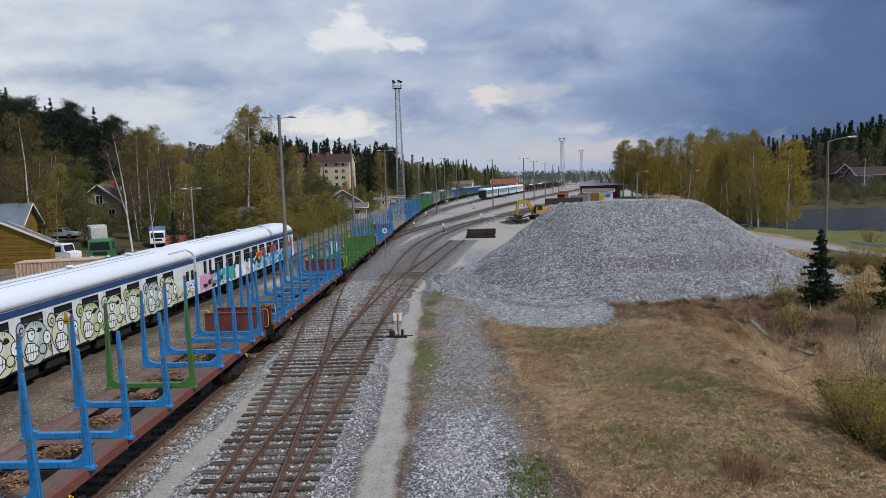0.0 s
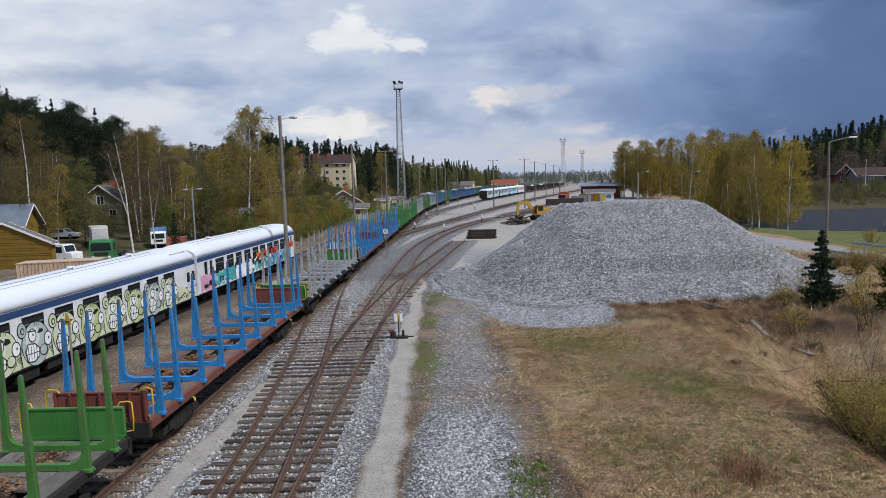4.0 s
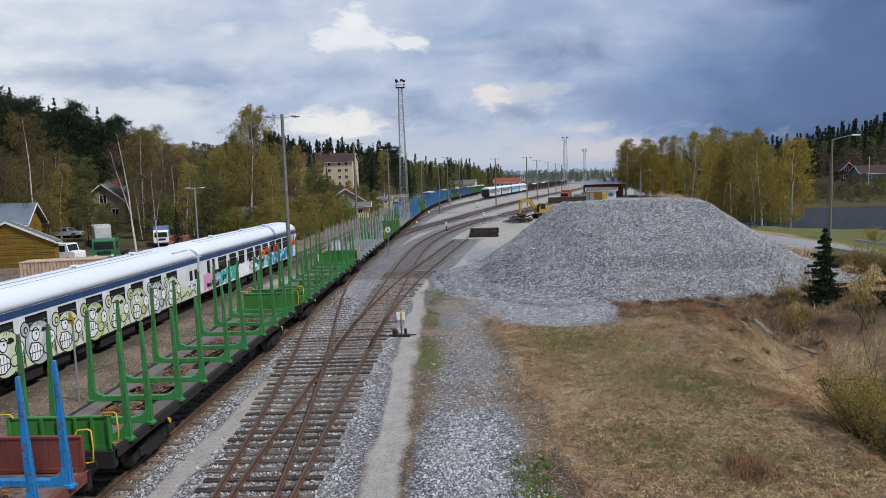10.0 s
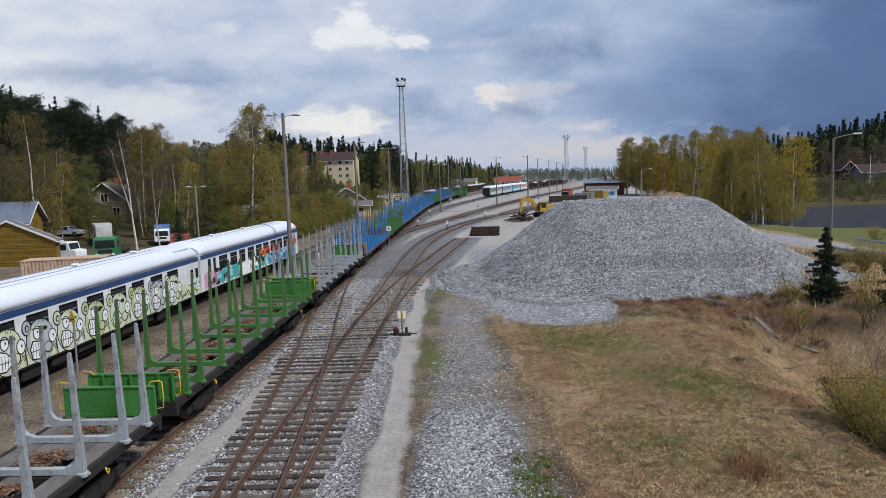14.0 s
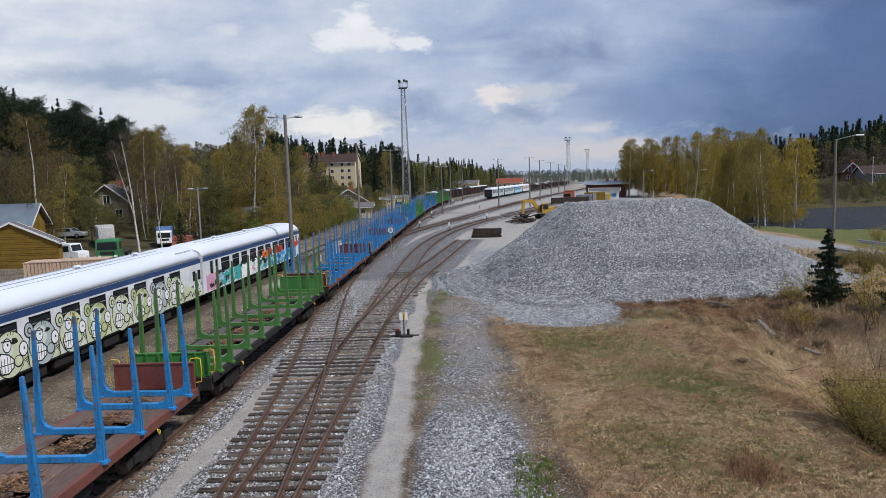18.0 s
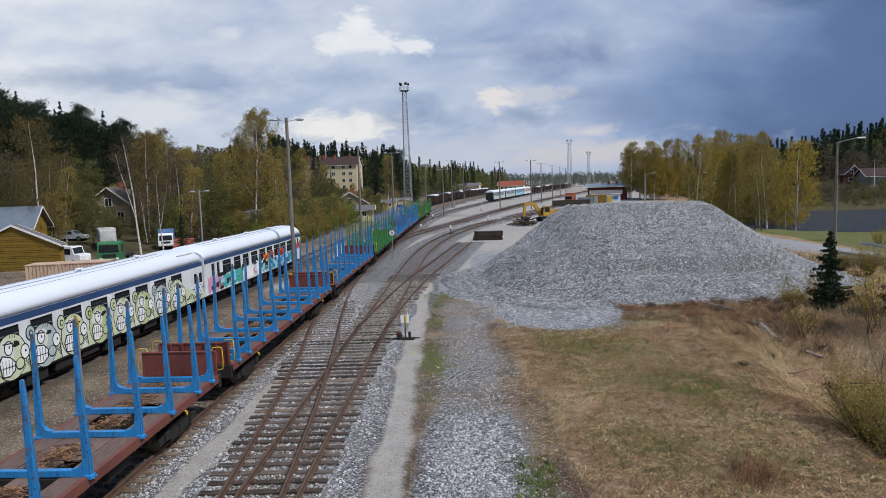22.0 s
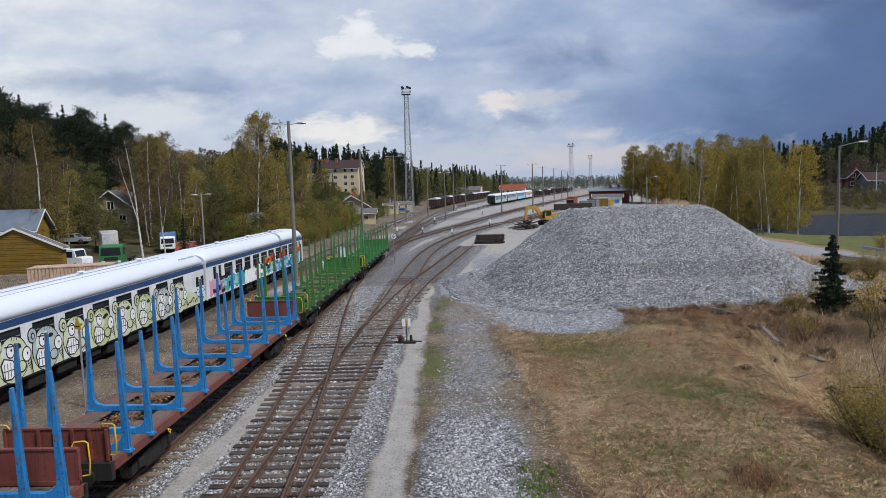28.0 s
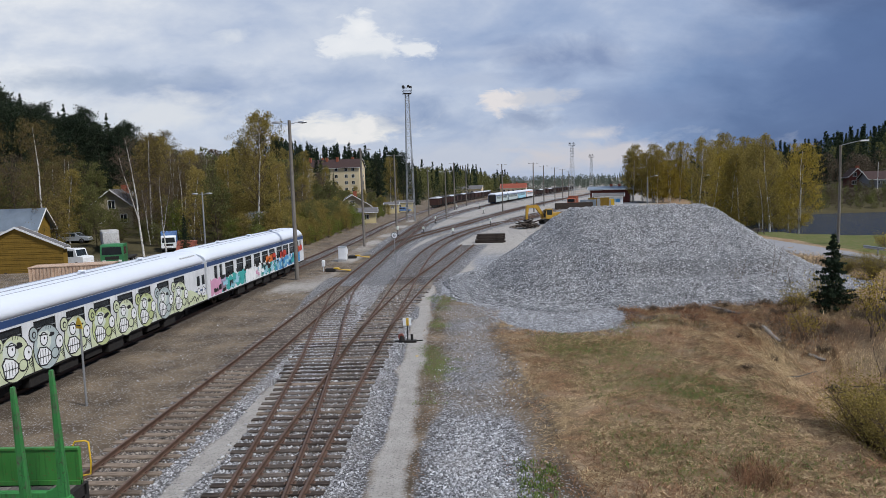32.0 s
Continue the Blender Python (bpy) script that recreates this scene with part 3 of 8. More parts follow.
def height(x, y):
    x, y = np.asarray(x, float), np.asarray(y, float)
    left = coach_x(y) - x
    h = 6.0 * ramp01(14, 48, left) * ramp01(60, 170, y) + 15.0 * ramp01(50, 170, left) + 12 * ramp01(150, 420, left)
    # gully at the foot of the bank
    edge = 11.3 + 1.6 * ramp01(20, 32, y)
    gully = ramp01(0, 5.5, x - edge) * (1 - ramp01(30.5, 38, y - 0.25 * (x - 14))) * (1 - ramp01(20, 27, x))
    h = h - 2.6 * gully
    h = h + 0.5 * ramp01(20, 26, x) * (1 - ramp01(40, 55, y))
    # lake and the far shore
    lake = in_lake(x, y)
    h = np.where(lake > 0, h - 3.0 * ramp01(0.0, 0.08, lake) - 1.2, h - 1.2 * ramp01(-0.12, 0, lake))
    right = x - (45 + 0.30 * y)
    far = ramp01(0, 30, y - 160) * ramp01(-10, 15, right)
    h = h + 3.0 * far + 17 * ramp01(-10, 140, right) * ramp01(185, 290, y) + 18 * ramp01(200, 500, right)
    h = h + 10 * ramp01(500, 1100, y)
    return h


# ---- ground ----
def spread(stops):
    out = []
    for a, b, d in stops:
        out += list(np.arange(a, b, d))
    return np.array(out + [stops[-1][1]], float)


def grid_mesh(name, xs, ys, hfun, material, rough=0.0):
    X, Y = np.meshgrid(xs, ys)
    Z = hfun(X, Y)
    if rough:
        Z = Z + rough * (np.random.rand(*Z.shape) - 0.5)
    v = np.stack([X, Y, Z], -1).reshape(-1, 3)
    nx, ny = len(xs), len(ys)
    i = np.arange(nx * ny).reshape(ny, nx)
    f = np.stack([i[:-1, :-1], i[:-1, 1:], i[1:, 1:], i[1:, :-1]], -1).reshape(-1, 4)
    me = bpy.data.meshes.new(name)
    me.vertices.add(len(v))
    me.vertices.foreach_set("co", v.ravel())
    me.loops.add(f.size)
    me.loops.foreach_set("vertex_index", f.ravel())
    me.polygons.add(len(f))
    me.polygons.foreach_set("loop_start", np.arange(0, f.size, 4))
    me.polygons.foreach_set("use_smooth", np.ones(len(f), bool))
    me.update(calc_edges=True)
    me.validate()
    me.materials.append(material)
    return me, v


def waves(x, y, k, seed):
    """Cheap smooth noise, about -1 to 1."""
    r = np.random.RandomState(seed)
    t = 0
    for i in range(6):
        a, p = r.rand() * 6.28, r.rand() * 6.28
        kk = k * (0.6 + 1.1 * r.rand())
        t = t + np.sin((x * math.cos(a) + y * math.sin(a)) * kk + p)
    return t / 3.2


def bed_drop(x, y):
    """The ballast lies lower between the sleepers by the bridge."""
    x, y = np.asarray(x, float), np.asarray(y, float)
    d = np.full(x.shape, 99.0)
    for key in ("main", "crossover", "loop", "stub"):
        line = TRACKS[key]
        d = np.where((y > line.y[0]) & (y < line.y[-1]), np.minimum(d, np.abs(x - line.x_at(y))), d)
    return (0.010 - 0.043 * ramp01(19, 42, y)) * (1 - ramp01(1.2, 1.6, d)) * (1 - ramp01(57, 60, y)) * (y > 6)


def ground_z(x, y):
    """The ground's own surface, with its small swells."""
    x, y = np.asarray(x, float), np.asarray(y, float)
    flat = ramp01(-24, -18, x) * (1 - ramp01(9, 12, x))
    near = (1 - flat) * (np.hypot(x, y) < 150)
    tussock = ramp01(9.5, 12.5, x) * (1 - ramp01(24, 28, x)) * (y < 46)
    return height(x, y) + near * (0.10 * waves(x, y, 1.1, 3) + (0.03 + 0.09 * tussock) * waves(x, y, 3.4, 4)) - 0.022 - bed_drop(x, y)


def make_ground():
    xs = spread([(-1600, -400, 120), (-400, -120, 20), (-120, -40, 4), (-40, -22, 1.2), (-22, 30, 0.36), (30, 60, 1.2), (60, 160, 4), (160, 500, 20), (500, 1700, 120)])
    ys = spread([(-640, -20, 20), (-20, 12, 3), (12, 62, 0.4), (62, 110, 1.2), (110, 260, 4), (260, 700, 20), (700, 2600, 120)])
    me, v = grid_mesh("ground", xs, ys, ground_z, GROUND)
    x, y = v[:, 0], v[:, 1]
    zone = {}
    d = np.full(len(x), 99.0)
    for name, line in TRACKS.items():
        inside = (y >= line.y[0]) & (y <= line.y[-1])
        dd = np.abs(x - line.x_at(y))
        half = 1.6 if name == "siding" else 0.0
        dd = np.where((x < line.x_at(y)) & (name == "main"), dd * 2.1, dd)
        d = np.where(inside, np.minimum(d, dd + half), d)
    zone["ballast"] = 1.25 - ramp01(1.9, 3.3, d) * 1.3
    side = x - 0.02 * (y - 18)
    patch = ramp01(-1.35, -0.65, side - 0.5 * ramp01(19, 24, y)) * (1 - ramp01(1.5, 3.2, side)) * (1 - 0.42 * ramp01(20.5, 24, y)) * (1 - ramp01(36, 46, y))
    yard = ramp01(60, 110, y) * (1 - ramp01(470, 540, y)) * (x > coach_x(y) + 5) * (x < 16 + 0.27 * y) * 0.42
    zone["ballast"] = np.maximum(np.maximum(zone["ballast"], patch * 1.0 * (0.92 + 0.25 * waves(x, y, 0.9, 5))), yard)
    path = 1 - ramp01(0.10, 0.95, np.abs(x + 1.72 + 0.15 * waves(x, y, 1.3, 19) - 0.012 * (y - 16) - 0.9 * ramp01(30, 70, y) + 0.3 * ramp01(30, 50, y)))
    path = path * (1 - 0.75 * ramp01(46, 62, y))
    path2 = (1 - ramp01(0.22, 0.6, np.abs(x + 7.35 - 0.06 * (y - 18)))) * (1 - ramp01(26, 33, y))
    lane0 = ramp01(66, 84, y) * ramp01(0.5, 2.5, x - TRACKS["main"].x_at(y) - 2.0) * (1 - ramp01(0.0, 3.0, x - TRACKS["stub"].x_at(np.minimum(y, 88)) - 4 - 0.3 * np.maximum(y - 88, 0))) * 0.75
    open_yard = ramp01(50, 62, y) * (1 - ramp01(300, 420, y)) * ramp01(1.5, 3.0, x - TRAIN_LINE.x_at(y)) * (1 - ramp01(0, 8, x - 0.30 * y)) * (0.85 + 0.35 * waves(x, y, 0.22, 17))
    lane = (1 - ramp01(3.0, 6.0, np.abs(x - TRACKS["yard_two"].x_at(y) - 9 - 0.05 * y))) * ramp01(100, 140, y) * (1 - ramp01(400, 480, y))
    zone["sand"] = np.maximum.reduce([path * 0.98, path2 * 1.1, lane * 0.9, lane0 * (0.8 + 0.35 * waves(x, y, 0.25, 15)), open_yard])
    zone["ballast"] = zone["ballast"] * (1 - 0.15 * ramp01(50, 60, y))
    zone["ballast"] = zone["ballast"] * (1 - np.maximum(ramp01(0.3, 0.7, path), ramp01(0.2, 0.6, path2)))
    # ground darkened along the siding, fading out 2.9 m from its centre line
    zone["siding_dark"] = 0.95 * (1 - ramp01(1.3, 2.9, np.abs(x - coach_x(y)))) * (y < 75)
    zone["dust"] = np.maximum((1 - ramp01(0.7, 1.7, np.abs(x - TRAIN_LINE.x_at(y)))) * (y < 54), 0.55 * (1 - ramp01(0.6, 1.3, np.abs(x - TRACKS["loop"].x_at(y)))) * (y < 60))
    zone["straw"] = np.maximum(ramp01(2.6, 4.2, x + 0.6 * waves(x, y, 0.6, 9)) * (1 - ramp01(60, 75, y)), ramp01(22, 30, x))
    gr = 0.35 * waves(x, y, 0.9, 11) * ramp01(2, 4, x) + 0.25 * ramp01(4.5, 6.5, x) * (1 - ramp01(9.5, 12.5, x)) * (1 - ramp01(31, 37, y)) + 0.30 * np.exp(-((x - 6.4 - 0.22 * (35 - y)) / 1.9) ** 2) * ramp01(19, 23, y) * (1 - ramp01(36, 39, y)) - 0.08
    strip = (1 - ramp01(0.45, 1.15, np.abs(x + 0.55 - 0.02 * (y - 30)))) * ramp01(23, 26, y) * (1 - ramp01(42, 50, y)) * 0.8
    lawn = ramp01(41.5, 43, x - 0.03 * (y - 70)) * (1 - ramp01(120, 150, y)) * (y > 55) * 1.2
    zone["green"] = np.maximum.reduce([gr, strip * (0.45 + 0.6 * waves(x, y, 0.9, 13)), lawn])
    zone["forest"] = np.maximum(ramp01(15, 28, coach_x(y) - x) * ramp01(70, 95, y + 0.3 * (coach_x(y) - x - 20)), ramp01(150, 157, y) * ramp01(12, 22, x - 0.35 * y))
    zone["forest"] = np.maximum(zone["forest"], 1.3 * ramp01(480, 560, y))
    zone["forest"] = np.maximum(zone["forest"], 1.2 * ramp01(0, 8, x - 17 - 0.28 * y) * ramp01(118, 132, y))
    apron = (1 - ramp01(0.0, 3.6, np.hypot((x - 6.9) / 1.45, (y - 39.8) / 1.9) - 1.2)) * 0.95
    apron2 = (1 - ramp01(0, 4.0, 41.0 - y)) * ramp01(1.5, 4.0, x) * (1 - ramp01(60, 95, y)) * (1 - ramp01(22, 27, x)) * (y > 41)
    zone["grit"] = np.maximum.reduce([apron, apron2 * 0.85, 1.2 * (stone_pile(x, y) > 0)])
    zone["straw"] = np.where(zone["grit"] > 0.5, 0.2, zone["straw"])
    zone["straw"] = zone["straw"] * (1 - 0.75 * ramp01(34, 37, y + 1.5 * waves(x, y, 0.8, 164)) * ramp01(7.5, 10, x) * (1 - ramp01(20, 24, x)))
    zone["sand"] = np.maximum(zone["sand"], (0.48 + 0.35 * waves(x, y, 0.5, 25)) * ramp01(46, 56, y) * (1 - ramp01(150, 180, y)) * ramp01(1.5, 3, x - coach_x(y)) * ramp01(1.5, 2.6, TRAIN_LINE.x_at(y) - x))
    for key, val in zone.items():
        me.attributes.new(key, "FLOAT", "POINT").data.foreach_set("value", np.clip(val, 0, 1.4).astype(np.float32))
    return tagged(new("ground", me), "railway yard ground of ballast, sandy paths and dry grass", "ground", kind="structure")


make_ground()

# ---- heap of crushed stone ----


def make_pile():
    xs, ys = spread([(-1.5, 33, 0.22)]), spread([(40, 70, 0.24)])

    def h(x, y):
        p = stone_pile(x + 0.35 * waves(x, y, 0.7, 21), y + 0.35 * waves(x, y, 0.7, 22))
        z = p + 0.07 * waves(x, y, 2.3, 23) * (p > 0.2) + 0.05 * waves(x, y, 5.5, 24) * (p > 0.1)
        return np.where(p > 0.02, z, -0.25)

    me, v = grid_mesh("stone_heap", xs, ys, h, STONE, 0.10)
    ob = new("stone_heap", me)
    tagged(ob, "large flat-topped heap of grey crushed stone", "stone heap", kind="structure")


make_pile()

# ---- railway tracks ----
RAIL_TOP, GAUGE = 0.17, 1.595
PROFILE = ((-0.07, 0.0), (0.07, 0.0), (0.07, 0.012), (0.014, 0.03), (0.012, 0.115), (0.036, 0.13), (0.036, 0.166), (0.028, 0.172), (-0.028, 0.172), (-0.036, 0.166), (-0.036, 0.13), (-0.012, 0.115), (-0.014, 0.03), (-0.07, 0.012))


def sweep_rail(line, side, y0, y1, step=2.0, z=0.0):
    ys = np.arange(y0, y1 + step / 2, step)
    rings = []
    for y in ys:
        x = line.x_at(y)
        k = (line.x_at(y + 1) - line.x_at(y - 1)) / 2
        c = 1 / math.hypot(1, k)
        rings.append([(x + (side + u) * c, y - (side + u) * k * c, z + w) for u, w in PROFILE])
    return Build().rings(rings)


def sleeper_mesh(length, material, seed, chipped=True):
    r = random.Random(seed)
    b = Build()
    rings = []
    for i in range(5):
        u = -length / 2 + length * i / 4
        j = lambda s=0.008: r.uniform(-s, s)
        rings.append([(u + j(0.03) * (i in (0, 4)), -0.112 + j(), -0.10), (u, 0.112 + j(), -0.10), (u, 0.112 + j(), 0.02 + j()), (u, 0.09 + j(), 0.036 + j(0.005)), (u, -0.09 + j(), 0.036 + j(0.005)), (u + j(0.03) * (i in (0, 4)), -0.112 + j(), 0.02 + j())])
    return b.rings(rings).mesh("sleeper", material)


def plate_mesh():
    b = Build()
    for s in (-GAUGE / 2, GAUGE / 2):
        b.box(s - 0.17, s + 0.17, -0.08, 0.08, 0.02, 0.042)
        for t in (-0.11, 0.11):
            b.tube((s + t, 0.035, 0.03), (s + t, 0.035, 0.085), 0.022, 0.018, 6)
            b.tube((s + t, -0.035, 0.03), (s + t, -0.035, 0.085), 0.022, 0.018, 6)
    return b.mesh("rail_fastening", RAIL)


SLEEPERS = {m.name: [sleeper_mesh(2.65, m, i) for i in range(4)] for m in (SLEEPER_OLD, SLEEPER_DARK, SLEEPER_PALE)}


def make_track(key, label, y0, y1):
    line = TRACKS[key]
    top = thing("railway_track", label, "railway track", "railway tracks", "structure")
    for side in (-GAUGE / 2, GAUGE / 2):
        part("rail", sweep_rail(line, side, y0, y1, 4.0 if y0 < -100 else 2.0), RAIL, top)
    return top


def lay_sleepers(top, line, y0, y1, meshes, step, r, length=1.0, fastenings=True):
    plate = plate_mesh() if fastenings else None
    y = y0
    while y < y1:
        k = (line.x_at(y + 1) - line.x_at(y - 1)) / 2
        rot = -math.degrees(math.atan(k)) + r.uniform(-0.8, 0.8)
        ob = part("sleeper", r.choice(meshes), None, top, at=pose(line.x_at(y) + r.uniform(-0.04, 0.04), y, 0.0, 0, 0, rot))
        if fastenings:
            part("rail_fastening", plate, None, top, at=pose(line.x_at(y), y, 0.0, 0, 0, -math.degrees(math.atan(k))))
        y += step + r.uniform(-0.02, 0.02)


def far_sleepers(top, line, y0, y1, material, step=0.62):
    b = Build()
    y = y0
    while y < y1:
        x = line.x_at(y)
        b.box(x - 1.32, x + 1.32, y - 0.10, y + 0.10, -0.10, -0.012)
        y += step
    tagged(part("sleepers", b, material, top), kind="stuff")


def make_tracks():
    r = random.Random(5)
    main = make_track("main", "rusty railway track on grey wooden sleepers", -560, 420)
    lay_sleepers(main, TRAIN_LINE, 9, 29.5, SLEEPERS[SLEEPER_PALE.name], 0.60, r)
    lay_sleepers(main, TRAIN_LINE, 29.6, 54, SLEEPERS[SLEEPER_OLD.name], 0.56, r)
    far_sleepers(main, TRAIN_LINE, 54, 150, SLEEPER_OLD)
    cross = make_track("crossover", "rusty crossover track of a railway turnout", -15, 60)
    loop = make_track("loop", "rusty loop track with dark wooden sleepers", -15, 190)
    far_sleepers(loop, TRACKS["loop"], 58, 170, SLEEPER_OLD)
    stub = make_track("stub", "rusty stub track ending at old sleepers", 31, 88)
    far_sleepers(stub, TRACKS["stub"], 57, 88, SLEEPER_OLD)
    for key, y0, y1, words in (("siding", 5, 560, "railway siding with coaches standing on it"), ("yard_one", 92, 560, "yard track on dark sleepers"), ("yard_two", 80, 560, "yard track on dark sleepers"), ("yard_three", 131, 560, "far yard track on grey ballast"), ("yard_four", 143, 560, "far yard track on grey ballast")):
        t = make_track(key, words, y0, y1)
        far_sleepers(t, TRACKS[key], max(y0, 24), 135, SLEEPER_OLD)
    # turnout timbers carry two tracks at once
    y = 10.0
    plate = plate_mesh()
    lo, cr, st = TRACKS["loop"], TRACKS["crossover"], TRACKS["stub"]
    while y < 58:
        xs = [lo.x_at(y)]
        if y < 46:
            xs.append(cr.x_at(y))
        if y > 31:
            xs.append(st.x_at(y))
        groups = [xs] if max(xs) - min(xs) < 2.3 else [[v for v in xs if v > min(xs) + 1.2], [min(xs)]]
        for g in groups:
            half = (max(g) - min(g)) / 2 + 1.35
            mat = r.choice((SLEEPER_DARK, SLEEPER_OLD, SLEEPER_OLD, SLEEPER_PALE))
            me = sleeper_mesh(half * 2 + r.uniform(-0.12, 0.2), mat, int(y * 100))
            part("sleeper", me, None, loop, at=pose((max(g) + min(g)) / 2 + r.uniform(-0.08, 0.08), y, 0, 0, 0, -1.2 + r.uniform(-0.7, 0.7)))
        if y < 45:
            for v in xs:
                part("rail_fastening", plate, None, loop, at=pose(v, y, 0, 0, 0, -1))
        y += 0.585 + r.uniform(-0.02, 0.02)


# ---- timber train ----
HALF, DECK = 9.2, 1.41
BUNKS = (-8.43, -7.23, -5.28, -3.41, -0.95, 0.95, 3.41, 5.28, 7.23, 8.43)


def stake_outline():
    """Half of a bunk, seen along the wagon: a tapered stake with a filleted foot."""
    pts = [(1.16, 0.0), (1.46, 0.0), (1.455, 0.35), (1.365, 2.81), (1.352, 2.87), (1.298, 2.87), (1.285, 2.81), (1.292, 0.55)]
    for i in range(5):
        a = math.pi / 2 * i / 4
        pts.append((1.285 - 0.20 * (1 - math.cos(a)) - 0.03 * i / 4, 0.42 - 0.22 * math.sin(a)))
    pts.append((1.0, 0.165))
    pts.append((1.0, 0.0))
    return pts


def wagon_meshes():
    m = {}
    for side, name in ((1, "stake_right"), (-1, "stake_left")):
        b = Build()
        o = [(u * side, w) for u, w in stake_outline()[1:]]
        grow = [(u, w, 0.070 - 0.0135 * max(w - 0.4, 0.0)) for u, w in o]
        b.rings([[(u, -k, w) for u, w, k in grow], [(u, k, w) for u, w, k in grow]])
        b.box(side * 1.40 - 0.10, side * 1.40 + 0.10, -0.10, 0.10, -0.06, 0.05, 0.015)
        for t in (-0.07, 0.07):
            b.tube((side * 1.47, t, -0.02), (side * 1.53, t, -0.02), 0.025, 0.025, 6)
        m[name] = b
    m["crossbar"] = Build().box(-1.02, 1.02, -0.075, 0.075, 0.0, 0.165, 0.012)
    b = Build()
    for s in (-1, 1):
        b.slab([(s * 1.40, -0.25), (s * 1.40, 0.0), (s * 1.25, 0.0), (s * 1.25, -0.03), (s * 1.365, -0.04), (s * 1.365, -0.22), (s * 1.25, -0.23), (s * 1.25, -0.25)], "y", -HALF, HALF)
    m["sills"] = b
    b = Build()
    b.box(-0.30, 0.30, -HALF + 0.2, HALF - 0.2, -0.55, -0.12)
    for y in BUNKS:
        b.box(-1.33, 1.33, y - 0.12, y + 0.12, -0.30, -0.03)
    for s in (-1, 1):
        b.box(-1.40, 1.40, s * HALF - 0.09, s * HALF + 0.09, -0.45, -0.003)
        b.tube((s * 0.75, -2.2, -0.62), (s * 0.75, 1.6, -0.62), 0.17, 0.17, 10)
        b.box(s * 0.9 - 0.2, s * 0.9 + 0.2, 2.2, 3.3, -0.75, -0.35, 0.03)
    b.tube((-1.2, 0.2, -0.5), (1.2, 0.2, -0.5), 0.04)
    m["underframe"] = b
    return m


def make_wagon(stake, panel, sill, deck, label, odd=None):
    top = thing("timber_wagon", label, "railway wagon", "wagons of the moving timber train")
    m = wagon_meshes()
    z = pose(0, 0, DECK)
    meshes = {k: m[k].mesh(k, stake) for k in ("stake_right", "stake_left", "crossbar")}
    odd_meshes = {k: m[k].mesh(k, odd) for k in ("stake_right", "stake_left", "crossbar")} if odd else None
    for i, y in enumerate(BUNKS):
        use = odd_meshes if odd and i == 5 else meshes
        bar = part("crossbar", use["crossbar"], None, top, at=pose(0, y, DECK))
        for k in ("stake_right", "stake_left"):
            ob = part("stake", use[k], None, bar, at=pose(0, 0, 0, random.uniform(-1.0, 1.0), 0, 0))
    part("side_sill", m["sills"], sill, top, at=z)
    part("underframe", m["underframe"], UNDER, top, at=z)
    r = random.Random(len(label))
    # deck boards along the wagon, with open bays between
    for s in (-1, 1):
        part("deck_board", Build().box(s * 1.05 - 0.33, s * 1.05 + 0.33, -HALF + 0.1, HALF - 0.1, -0.045, -0.004), deck, top, at=z)
    for a, b_ in ((-9.05, -6.2), (-3.8, -1.9), (1.9, 3.8), (6.2, 9.05)):
        for w in (-0.47, 0.0, 0.47):
            part("deck_board", Build().box(w - 0.225, w + 0.225, a, b_, -0.05, -0.006 + r.uniform(-0.004, 0.004)), deck, top, at=z)
    for a, b_ in ((-6.15, -3.85), (-1.85, 1.85), (3.85, 6.15)):
        part("deck_board", Build().box(-0.34, 0.22, a, b_, -0.05, -0.006), deck, top, at=z)
    # end panels
    for s in (-1, 1):
        b = Build()
        y = s * (HALF - 0.06)
        b.slab([(-1.33, 0.0), (1.33, 0.0), (1.33, 0.80), (1.30, 0.86), (-1.30, 0.86), (-1.33, 0.80)], "y", y - 0.025, y + 0.025)
        b.box(-1.33, 1.33, y - 0.05, y + 0.05, 0.82, 0.88, 0.01)
        b.box(-1.33, 1.33, y - 0.045, y + 0.045, 0.0, 0.10)
        for u in (-1.29, -0.86, -0.43, 0, 0.43, 0.86, 1.29):
            b.box(u - 0.03, u + 0.03, y if s > 0 else y - 0.09, y + 0.09 if s > 0 else y, 0.04, 0.84)
        pan = part("end_panel", b, panel, top, at=z)
        for u in (-1, 1):
            h = [(u * 1.36, y + s * 0.05, 0.18), (u * 1.52, y + s * 0.08, 0.20), (u * 1.54, y + s * 0.08, 0.5), (u * 1.52, y + s * 0.08, 0.95), (u * 1.44, y + s * 0.08, 0.99), (u * 1.20, y + s * 0.08, 0.97), (u * 1.15, y + s * 0.05, 0.86)]
            part("handle", Build().pipe(h, 0.02, 6), YELLOW, pan, "yellow bent-pipe handle")
        for u in (-0.875, 0.875):
            b = Build()
            b.tube((u, s * HALF, -0.28), (u, s * (HALF + 0.28), -0.28), 0.10, 0.09, 10)
            b.tube((u, s * (HALF + 0.28), -0.28), (u, s * (HALF + 0.33), -0.28), 0.22, 0.22, 14)
            part("buffer", b, UNDER, top, at=z)
        part("coupler", Build().tube((0, s * HALF, -0.35), (0, s * (HALF + 0.42), -0.40), 0.05, 0.05, 8).box(-0.09, 0.09, s * (HALF + 0.2) - 0.1, s * (HALF + 0.2) + 0.1, -0.5, -0.25), UNDER, top, at=z)
        part("lashing_eye", Build().pipe([(1.40, s * 6.2, -0.26), (1.46, s * 6.2 + 0.06, -0.32), (1.46, s * 6.2, -0.42), (1.46, s * 6.2 - 0.06, -0.32), (1.40, s * 6.2, -0.26)], 0.018, 6), YELLOW, top, "yellow lashing eye", at=z)
    # bogies
    wheel = Build()
